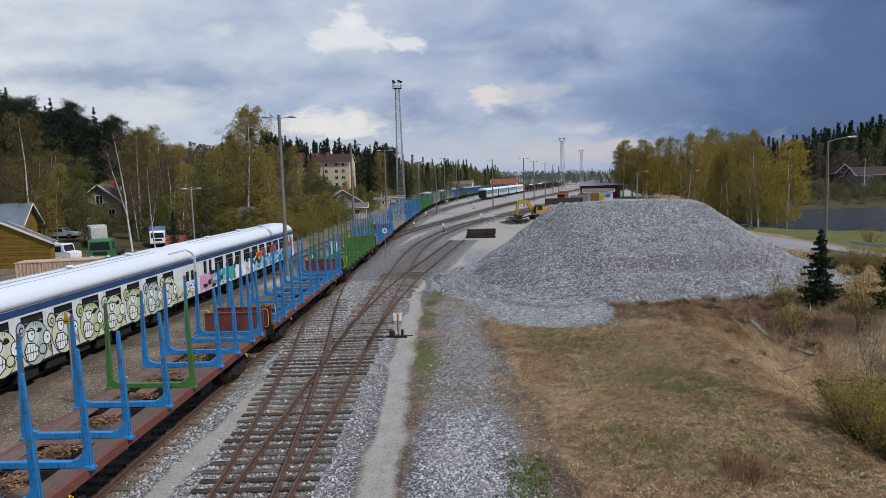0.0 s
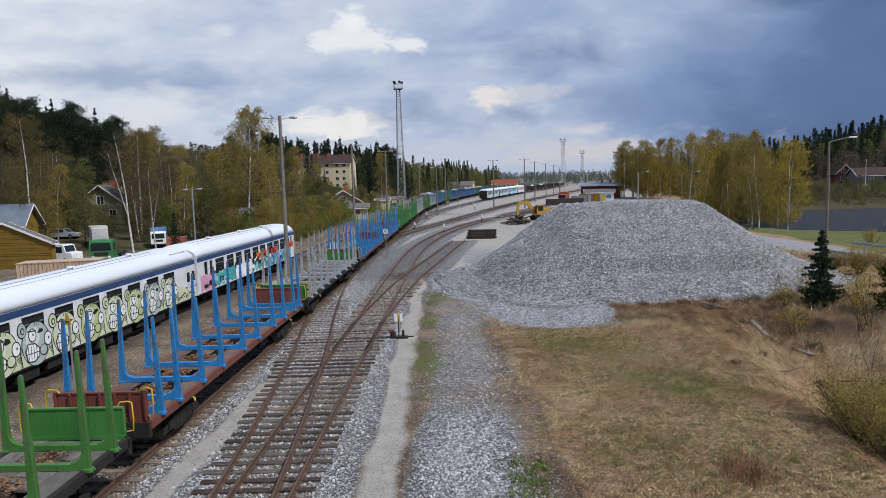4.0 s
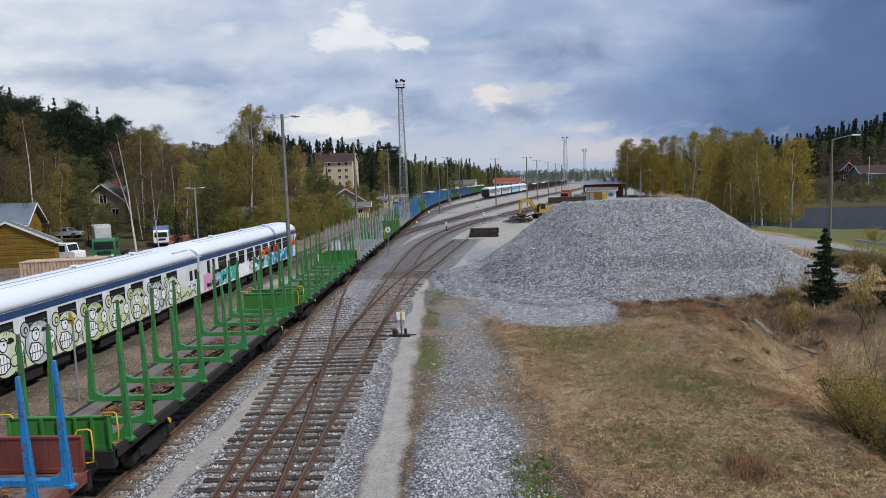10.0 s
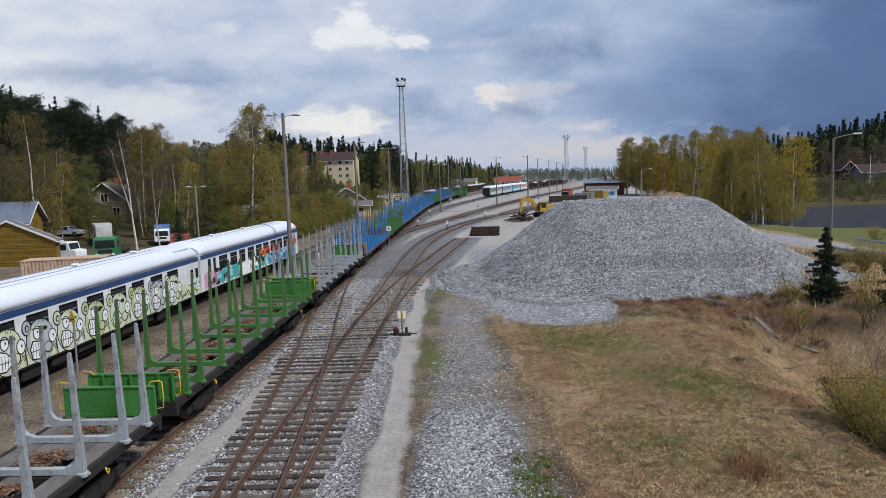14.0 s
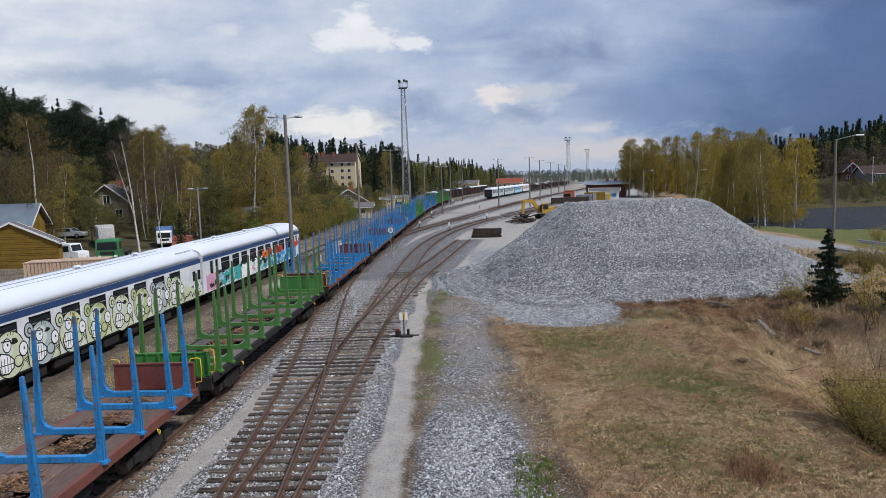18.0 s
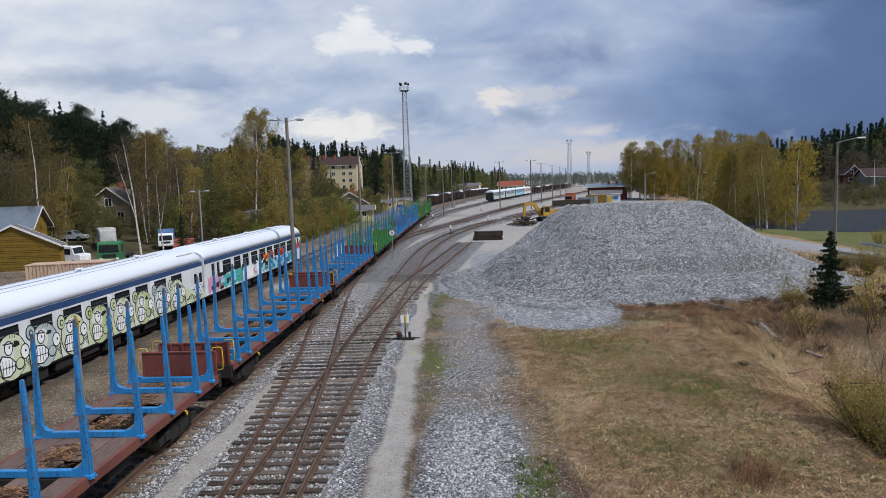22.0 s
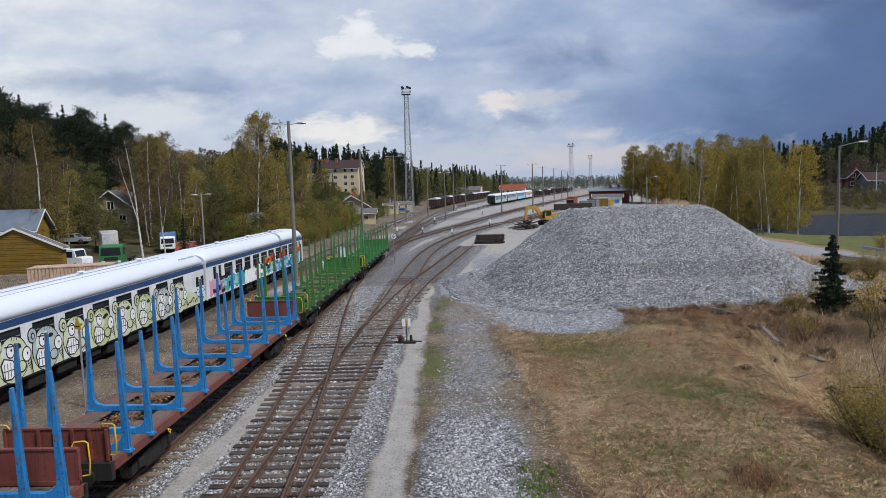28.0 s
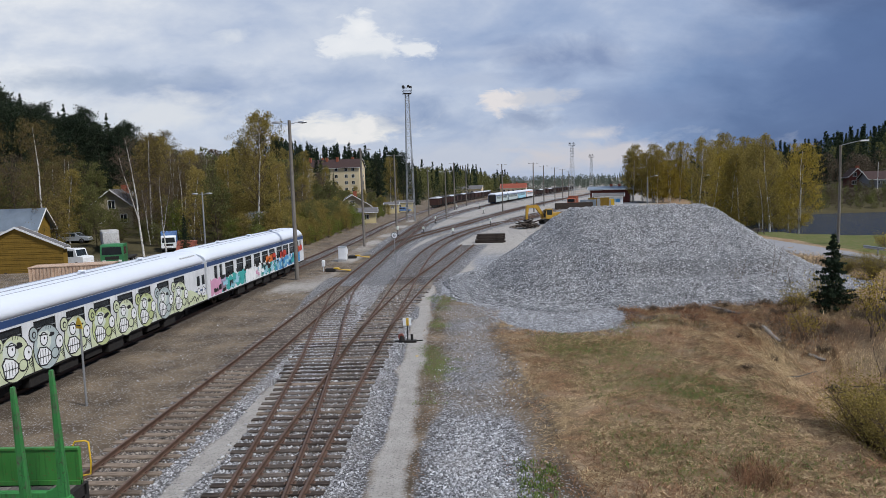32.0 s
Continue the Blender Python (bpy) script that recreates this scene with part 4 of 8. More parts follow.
    wheel.rings([[(x, rr * math.cos(a), rr * math.sin(a)) for a in [2 * math.pi * k / 20 for k in range(20)]] for x, rr in ((-0.07, 0.40), (-0.065, 0.46), (-0.04, 0.49), (0.06, 0.46), (0.065, 0.40), (0.02, 0.36), (0.03, 0.12), (0.09, 0.1))], smooth=False)
    wheel = wheel.mesh("wheel", WHEEL)
    for s in (-1, 1):
        c = s * 6.4
        b = Build()
        for u in (-1.02, 1.02):
            b.slab([(c - 1.35, 0.42), (c - 1.35, 0.62), (c - 0.6, 0.78), (c + 0.6, 0.78), (c + 1.35, 0.62), (c + 1.35, 0.42), (c + 0.7, 0.42), (c + 0.45, 0.30), (c - 0.45, 0.30), (c - 0.7, 0.42)], "x", u - 0.06, u + 0.06)
            for d in (-0.9, 0.9):
                b.box(u - 0.12, u + 0.14, c + d - 0.14, c + d + 0.14, 0.46, 0.74, 0.03)
            for d in (-0.15, 0.15):
                b.tube((u, c + d, 0.36), (u, c + d, 0.62), 0.09, 0.09, 8)
        b.box(-1.05, 1.05, c - 0.22, c + 0.22, 0.45, 0.72)
        bogie = part("bogie", b, UNDER, top)
        for d in (-0.9, 0.9):
            part("axle", Build().tube((-0.95, c + d, 0.64), (0.95, c + d, 0.64), 0.08, 0.08, 8), WHEEL, bogie)
            for u in (-1, 1):
                part("wheel", wheel, None, bogie, at=pose(u * 0.79, c + d, 0.64, 0, 0, 0 if u > 0 else 180))
    # bark left from the last load
    me = litter_mesh(r)
    tagged(part("bark_litter", me, None, top, "reddish bark litter left on the deck", at=z), kind="stuff")
    return top


def litter_mesh(r):
    """Drifts of broken bark between the bunks, thick in the middle."""
    b = Build()
    for y0 in (-7.8, -6.2, -4.3, -2.2, 0.0, 2.2, 4.3, 6.2, 7.8):
        half = r.uniform(0.35, 0.75)
        for _ in range(330):
            y = y0 + max(-half, min(half, r.gauss(0, half * 0.6)))
            x = max(-1.0, min(1.0, r.gauss(-0.06, 0.27)))
            z = 0.004 + 0.06 * r.random() * math.exp(-(x / 0.35) ** 2) * math.exp(-((y - y0) / half) ** 2)
            a, l, w = r.uniform(0, 6.28), r.uniform(0.02, 0.075), r.uniform(0.010, 0.028)
            ca, sa = math.cos(a), math.sin(a)
            t = r.uniform(-0.02, 0.02)
            b.add([(x - l * ca - w * sa, y - l * sa + w * ca, z - t), (x - l * ca + w * sa, y - l * sa - w * ca, z - t), (x + l * ca + w * sa, y + l * sa - w * ca, z + t), (x + l * ca - w * sa, y + l * sa + w * ca, z + t + 0.01)], [(0, 1, 2, 3)])
    return b.mesh("bark_litter", LITTER)


def make_litter():
    n = Nodes("bark_litter", 0.95)
    return n.done(n.mix(n.chance(True), (0.055, 0.030, 0.020), (0.30, 0.165, 0.085)))


LITTER = make_litter()

LOOKS = {
    "b": (BLUE, PANEL_RED, SILL_RED, DECK_RED, "empty timber wagon with blue stakes and red-brown deck"),
    "g": (GREEN, PANEL_GREEN, SILL_BLACK, DECK_GREY, "empty timber wagon with bright green stakes and grey deck"),
    "d": (DARKGREEN, PANEL_GREEN, SILL_BLACK, DECK_GREY, "empty timber wagon with dark green stakes and grey deck"),
    "w": (GREY, PANEL_GREEN, SILL_BLACK, DECK_GREY, "empty timber wagon with pale grey stakes and green end panels"),
}
ORDER = "b" "bbdbwbbggwdwbdbbbbgbbdg"   # front of the train first
PITCH = 19.6


def build_train():
    made, wagons = {}, []
    for i, k in enumerate(ORDER):
        if i == 1:
            ob = make_wagon(*LOOKS[k][:4], "empty timber wagon with blue stakes and one green pair", DARKGREEN)
        elif k in made:
            ob = copy_thing(made[k], Matrix())
        else:
            ob = made[k] = make_wagon(*LOOKS[k])
        wagons.append(ob)
    return wagons


def passed(t):
    """How far the train has rolled by t seconds, in metres: it gathers a little speed."""
    return 12.743 * t + 0.05659 * t**2 - 0.000835 * t**3 + 0.0000076 * t**4


def train_rows(index):
    rows = []
    for i in range(65):
        t = i * 0.5
        s = 29.29 + (index - 1) * PITCH - passed(t) - 8.43
        a, b = TRAIN_LINE.at(s - 6.4), TRAIN_LINE.at(s + 6.4)
        c, d = (a + b) / 2, b - a
        rows.append((t, pose(c[0], c[1], 0.02, 0, 0, -math.degrees(math.atan2(d[0], d[1])))))
    return rows


make_tracks()
WAGONS = build_train()

# ---- trees and undergrowth ----


class Leaves:
    """Many small leaf clumps in one mesh, as single quads."""

    def __init__(self, seed):
        self.r = np.random.RandomState(seed)
        self.c, self.s, self.droop = [], [], []

    def cloud(self, centres, size, jitter, droop=0.0):
        c = np.asarray(centres, float)
        c = c + self.r.normal(0, 1, c.shape) * np.asarray(jitter)
        self.c.append(c)
        self.s.append(size * (0.6 + 0.8 * self.r.rand(len(c))))
        self.droop.append(np.full(len(c), droop))

    def arrays(self):
        c, s, d = np.concatenate(self.c), np.concatenate(self.s), np.concatenate(self.droop)
        n = len(c)
        a = self.r.normal(0, 1, (n, 3))
        a /= np.linalg.norm(a, axis=1)[:, None]
        u = np.cross(a, self.r.normal(0, 1, (n, 3)))
        u /= np.linalg.norm(u, axis=1)[:, None]
        down = np.zeros((n, 3))
        down[:, 2] = -1
        a = a * (1 - d[:, None]) + down * d[:, None] * 1.6
        w = 0.45 + 0.35 * self.r.rand(n)
        u = u * (s * w)[:, None]
        a = a * s[:, None]
        return np.stack([c - a, c - u, c + a, c + u], 1)


def quads_mesh(name, q, material):
    n, k = q.shape[:2]
    me = bpy.data.meshes.new(name)
    me.vertices.add(n * k)
    me.vertices.foreach_set("co", q.reshape(-1).astype(np.float32))
    me.loops.add(n * k)
    me.loops.foreach_set("vertex_index", np.arange(n * k))
    me.polygons.add(n)
    me.polygons.foreach_set("loop_start", np.arange(0, n * k, k))
    me.update(calc_edges=True)
    me.materials.append(material)
    return me


def limb_points(p0, direction, length, r, bend=0.2, n=5):
    pts, d = [Vector(p0)], Vector(direction).normalized()
    for _ in range(n - 1):
        pts.append(pts[-1] + d * length / (n - 1))
        d = (d + Vector((r.gauss(0, bend), r.gauss(0, bend), r.gauss(0, bend) - 0.05))).normalized()
    return pts


def along(pts, t):
    """The point at the share t of a limb's length."""
    k = min(len(pts) - 2, int(t * (len(pts) - 1)))
    return pts[k].lerp(pts[k + 1], t * (len(pts) - 1) - k)


def broad_tree(name, label, h, spread_, leaf, bark, seed, leaves_=8000, size=0.085, droop=0.5, bare=0.22, lean=0.0, stems=1, fork=0):
    """A birch or another broad-leaved tree: crooked tapered stem, limbs, side branches and hanging leafy twigs."""
    r = random.Random(seed)
    top = thing(name, label, "tree", "trees")
    wood, limbs, leaves = Build(), Build(), Leaves(seed)
    trunks = []
    for stem in range(stems):
        base = Vector((r.gauss(0, 0.3) * (stems > 1), r.gauss(0, 0.3) * (stems > 1), -0.15))
        hs = h * (0.97 - 0.10 * stem)
        d, pts = Vector((r.gauss(lean, 0.05 + 0.07 * (stems > 1)), r.gauss(0, 0.05 + 0.07 * (stems > 1)), 1)).normalized(), [base]
        for _ in range(10):
            pts.append(pts[-1] + d * hs / 10)
            d = (d + Vector((r.gauss(0, 0.04), r.gauss(0, 0.04), 0.10))).normalized()
        rad = h * 0.0085 / (1 + 0.35 * (stems - 1))
        wood.pipe(pts, [rad * (1 - i / 10.6) ** 0.9 + 0.012 for i in range(11)], 7)
        trunks.append((pts, 1.0, bare))
    for k in range(fork):
        pts, _, _ = trunks[0]
        f = 0.32 + 0.13 * k
        a = 2.2 + 2.9 * k
        p = along(pts, f)
        arm, d = [p], Vector((math.cos(a) * 0.3, math.sin(a) * 0.3, 1)).normalized()
        for _ in range(6):
            arm.append(arm[-1] + d * h * (0.86 - f) / 6)
            d = (d + Vector((r.gauss(0, 0.05), r.gauss(0, 0.05), 0.16))).normalized()
        wood.pipe(arm, [h * 0.0042 * (1 - i / 6.5) + 0.010 for i in range(7)], 6)
        trunks.append((arm, 0.65, 0.25))
    total = sum(w for _, w, _ in trunks)
    for pts, weight, low in trunks:
        n = max(9, int((34 + leaves_ / 700) * weight / total))
        for k in range(n):
            g = (k + r.random()) / n
            f = low + (0.99 - low) * g
            p = along(pts, f)
            ang = k * 2.4 + r.uniform(-0.5, 0.5)
            reach = spread_ * (0.22 + 0.78 * math.sin(math.pi * min(1.0, 0.18 + 0.80 * g)) ** 0.8) * r.uniform(0.62, 1.12) * (0.6 + 0.4 * weight) * 0.62
            lp = limb_points(p, (math.cos(ang), math.sin(ang), r.uniform(0.7, 1.3) + 0.5 * g), reach * 1.45, r, 0.15)
            limbs.pipe(lp, [0.012 + h * 0.0026 * (1 - 0.7 * g) * (1 - j / 4.4) for j in range(5)], 4, True, False)
            spots = []
            for _ in range(4):
                q = along(lp, r.uniform(0.25, 0.85))
                side = limb_points(q, (math.cos(ang + r.uniform(-1.3, 1.3)), math.sin(ang + r.uniform(-1.3, 1.3)), r.uniform(0.0, 0.8)), reach * r.uniform(0.3, 0.6), r, 0.22, 4)
                limbs.pipe(side, [0.014, 0.010, 0.007, 0.004], 3, True, False)
                spots.append(side)
            twigs = max(4, int(leaves_ * weight / total / n / 12))
            for _ in range(twigs):
                b = lp if r.random() < 0.35 else r.choice(spots)
                q = along(b, r.uniform(0.3, 1.0)) + Vector((r.gauss(0, 0.2), r.gauss(0, 0.2), r.gauss(0, 0.15)))
                hang = r.uniform(0.35, 1.3)
                out = Vector((math.cos(ang) + r.gauss(0, 0.8), math.sin(ang) + r.gauss(0, 0.8), r.gauss(0.25, 0.4) - droop * 2.2)).normalized() * hang
                cs = [q + out * (j / 11) for j in range(12)]
                leaves.cloud([(c.x, c.y, c.z) for c in cs], size, 0.06 + 0.07 * hang, 0.25 + 0.4 * droop)
    part("trunk", wood, bark, top)
    tagged(part("branch_frame", limbs, TWIG, top), kind="stuff")
    part("crown", quads_mesh("crown", leaves.arrays(), leaf), None, top)
    return top


def conifer(name, label, h, w, leaf, seed, start=0.06, needles=9000, size=0.12, pine=False):
    """A spruce in drooping whorls that narrow to a point, or a pine with a lumpy crown on bare limbs."""
    r = random.Random(seed)
    top = thing(name, label, "tree", "trees")
    wood, leaves = Build(), Leaves(seed)
    wood.pipe([(0, 0, -0.2), (h * 0.004, h * 0.003, h * 0.5), (0, 0, h * 0.985)], [h * 0.013, h * 0.009, 0.015], 7)
    if pine:
        lumps = 44
        for k in range(lumps):
            g = (k + r.random()) / lumps
            z = h * (start + (0.97 - start) * g)
            a = k * 2.4 + r.uniform(-0.5, 0.5)
            rad = w * (0.12 + 0.88 * (1 - g) ** 0.6 * min(1.0, 0.55 + 1.6 * g)) * r.uniform(0.35, 1.08)
            c = Vector((math.cos(a) * rad, math.sin(a) * rad, z + 0.15 * rad))
            wood.pipe([(0, 0, z - 0.4), c], [0.06 * (1.2 - g), 0.02], 4, True, False)
            s = w * r.uniform(0.20, 0.34) * (1.15 - 0.45 * g)
            m = int(needles / lumps)
            leaves.cloud([tuple(c)] * m, size, (s * 0.62, s * 0.62, s * 0.36), 0.0)
    else:
        whorls = max(18, int(h * 2.1))
        tips = 7
        for k in range(whorls):
            f = start + (0.985 - start) * (k + r.random() * 0.6) / whorls
            rad = w * (1 - f) ** 0.92 * (0.80 + 0.32 * r.random()) + 0.04
            for j in range(tips):
                a = k * 1.13 + j * 6.283 / tips + r.uniform(-0.3, 0.3)
                l = rad * r.uniform(0.55, 1.12)
                z = f * h + r.uniform(-0.5, 0.5) * h / whorls
                mid = Vector((math.cos(a) * l * 0.6, math.sin(a) * l * 0.6, z - 0.22 * l))
                tip = Vector((math.cos(a) * l, math.sin(a) * l, z - 0.20 * l))
                if l > 0.6:
                    wood.pipe([(0, 0, z), mid, tip], [0.012 + 0.0012 * h, 0.015, 0.006], 3, True, False)
                m = max(3, int(needles / whorls / tips * (0.25 + 1.5 * l / w)))
                cs = []
                for _ in range(m):
                    t = r.random() ** 0.7 * 1.04
                    q = Vector((0, 0, z)).lerp(mid, t / 0.6) if t < 0.6 else mid.lerp(tip, (t - 0.6) / 0.4)
                    e = r.gauss(0, 0.26) * l * (1.08 - t)
                    cs.append((q.x - math.sin(a) * e, q.y + math.cos(a) * e, q.z - abs(r.gauss(0, 0.05)) * l))
                leaves.cloud(cs, size, 0.025 + 0.012 * l, 0.3)
    part("trunk", wood, BARK, top)
    part("crown", quads_mesh("crown", leaves.arrays(), leaf), None, top)
    return top


def shrub(name, label, h, w, leaf, bark, seed, stems=9, density=1.0, size=0.07):
    r = random.Random(seed)
    top = thing(name, label, "shrub", "shrubs")
    leaves = Leaves(seed)
    for k in range(stems):
        if k == 0 or stems <= 20:
            wood = Build()
        a = r.uniform(0, 6.28)
        lp = limb_points((r.gauss(0, 0.1), r.gauss(0, 0.1), -0.1), (math.cos(a) * w / h * 0.9, math.sin(a) * w / h * 0.9, 1), h * r.uniform(0.7, 1.05), r, 0.13)
        wood.pipe(lp, [0.02 * (1 - j / 5) + 0.004 for j in range(5)], 4, True, False)
        for s in range(5):
            t = r.uniform(0.3, 0.9)
            j = min(3, int(t * 4))
            q = lp[j].lerp(lp[j + 1], t * 4 - j)
            tw = limb_points(q, (r.gauss(0, 1), r.gauss(0, 1), 0.9), h * 0.3, r, 0.2, 4)
            wood.pipe(tw, [0.008, 0.006, 0.004, 0.003], 3, True, False)
            leaves.cloud([tw[r.randint(1, 3)] for _ in range(int(16 * density))], size, (0.10 * w, 0.10 * w, 0.10 * h), 0.1)
        if stems <= 20:
            part("stem", wood, bark, top)
    if stems > 20:
        tagged(part("branch_frame", wood, bark, top), kind="stuff")
    part("foliage", quads_mesh("foliage", leaves.arrays(), leaf), None, top)
    return top


KINDS = {
    "birch_a": lambda: broad_tree("birch_tree", "tall birch with white trunk and olive spring leaves", 17, 4.6, LEAF["spring"], BIRCH, 1, 14000, 0.09, 0.45, 0.16),
    "birch_big": lambda: broad_tree("birch_tree", "big birch with white trunk and round drooping crown", 19, 6.0, LEAF["spring"], BIRCH, 17, 24000, 0.075, 0.6, 0.30),
    "birch_b": lambda: broad_tree("birch_tree", "slender birch with white trunk and thin olive crown", 15, 3.6, LEAF["spring"], BIRCH, 2, 11000, 0.085, 0.4, 0.12),
    "birch_y": lambda: broad_tree("birch_tree", "birch with white trunk and fresh yellow-green leaves", 13, 4.6, LEAF["yellow"], BIRCH, 3, 17000, 0.085, 0.35, 0.07, 0.0, 2),
    "olive_a": lambda: broad_tree("broadleaf_tree", "broad-leaved tree with olive spring crown", 12, 4.6, LEAF["olive"], BARK, 4, 11000, 0.095, 0.25, 0.10, 0.0, 1, 1),
    "olive_b": lambda: broad_tree("bushy_tree", "young broad-leaved tree in thin olive leaf", 9, 4.0, LEAF["olive"], BARK, 5, 10000, 0.09, 0.2, 0.05, 0.0, 3),
    "green_a": lambda: broad_tree("young_tree", "young tree with fresh green spring leaves", 7, 3.2, LEAF["green"], BARK, 6, 9000, 0.075, 0.15, 0.03, 0.0, 3),
    "birch_o": lambda: broad_tree("birch_tree", "tall birch with white trunk and rusty brown buds", 17, 5.4, LEAF["rust"], BIRCH, 23, 15000, 0.07, 0.45, 0.13),
    "fresh_a": lambda: broad_tree("sapling", "young tree in thin yellow-green spring leaf", 9, 3.6, LEAF["spring"], BARK, 21, 10000, 0.08, 0.2, 0.05, 0.0, 3),
    "brown_a": lambda: broad_tree("bare_tree", "bare brown tree not yet in leaf", 13, 4.4, LEAF["brown"], BARK, 7, 8500, 0.06, 0.2, 0.14, 0.0, 1, 1),
    "brown_b": lambda: broad_tree("bare_birch", "birch with white trunk and bare brown twigs", 15, 3.8, LEAF["brown"], BIRCH, 8, 5000, 0.055, 0.3, 0.25, 0.0, 1, 1),
    "spruce_a": lambda: conifer("spruce_tree", "tall dark green spruce", 19, 3.7, LEAF["spruce"], 9, 0.05, 14000, 0.13),
    "spruce_b": lambda: conifer("spruce_tree", "narrow dark green spruce", 16, 2.5, LEAF["spruce"], 10, 0.04, 9000, 0.12),
    "pine_a": lambda: conifer("pine_tree", "tall dark pine with broad crown", 21, 4.6, LEAF["pine"], 11, 0.24, 14000, 0.115, True),
    "pine_b": lambda: conifer("pine_tree", "tall dark pine with ragged crown", 19, 4.0, LEAF["pine"], 12, 0.20, 13000, 0.115, True),
}
TALL = {"spruce_a": 19, "spruce_b": 16, "pine_a": 21, "pine_b": 19}
MADE = {}


def plant(kind, x, y, scale=1.0, turn=None, sink=0.15):
    """Stands a tree on the ground."""
    m = Matrix.Translation((x, y, float(height(x, y)) - sink)) @ pose(0, 0, 0, 0, 0, random.uniform(0, 360) if turn is None else turn) 
    if kind not in MADE:
        MADE[kind] = ob = KINDS[kind]()
    else:
        ob = copy_thing(MADE[kind], Matrix())
    ob.matrix_basis = m @ Matrix.Scale(scale, 4)
    return ob


def crown_far(kind, seed, many=520):
    """Few larger clumps for woods that stay far off."""
    r = np.random.RandomState(seed)
    if kind in ("spruce", "pine"):
        n = many
        f = r.rand(n) ** 0.8
        rad = (1 - f) ** 1.05 * 0.20 * (0.72 + 0.28 * np.sin(f * 60)) + 0.003 if kind == "spruce" else 0.19 * np.sin(np.pi * np.clip(0.18 + 0.82 * f, 0, 1)) ** 0.6
        z = 0.06 + 0.94 * f if kind == "spruce" else 0.35 + 0.65 * f
        size = 0.050 * (170 / many) ** 0.5
    else:
        n = many
        f = r.rand(n)
        rad = 0.24 * np.sin(np.pi * (0.12 + 0.86 * f)) ** 0.6
        z = 0.16 + 0.84 * f
        size = 0.050 * (200 / many) ** 0.5
    a = r.rand(n) * 6.283
    q = np.sqrt(0.15 + 0.85 * r.rand(n)) * rad
    c = np.stack([np.cos(a) * q, np.sin(a) * q, z], -1)
    l = Leaves(seed)
    l.cloud(c, size, (0.012, 0.012, 0.012), 0.25)
    return l.arrays()[:, [1, 2, 3]]


def crown_sight_line(x, y):
    """Top height of the hill wood beside the sheds, along sight lines from the camera at 8 m."""
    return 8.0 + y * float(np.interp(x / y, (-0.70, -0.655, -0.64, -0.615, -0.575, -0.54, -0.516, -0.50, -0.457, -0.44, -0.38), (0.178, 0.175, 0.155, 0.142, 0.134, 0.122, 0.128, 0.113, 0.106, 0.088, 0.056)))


def far_wood(name, label, kind, material, spots, hmin, hmax, seed, many=520, capped=False):
    """Distant wood: one object of many ragged crowns."""
    r = np.random.RandomState(seed)
    protos = [crown_far(kind, seed + i, many) for i in range(4)]
    out = []
    for x, y in spots:
        p = protos[r.randint(4)]
        h = hmin + (hmax - hmin) * r.rand()
        if capped:
            h = min(h, (crown_sight_line(x, y) - float(height(x, y))) * (0.86 + 0.14 * r.rand()))
            if h < 4:
                continue
        a = r.rand() * 6.283
        rot = np.array([[math.cos(a), -math.sin(a), 0], [math.sin(a), math.cos(a), 0], [0, 0, 1]])
        out.append((p @ rot.T) * h + np.array([x, y, float(height(x, y)) - 0.4]))
    tagged(new(name, quads_mesh(name, np.concatenate(out), material)), label, "woodland", kind="stuff")


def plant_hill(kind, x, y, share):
    """A conifer of the wood beside the sheds, scaled to a share of the sight-line height."""
    plant(kind, x, y, max(0.4, (crown_sight_line(x, y) - float(height(x, y))) * share / TALL[kind]))


def belt(n, seed, rule):
    """n random spots (x, y), rule gives one from a random source."""
    r = random.Random(seed)
    return [rule(r) for _ in range(n)]


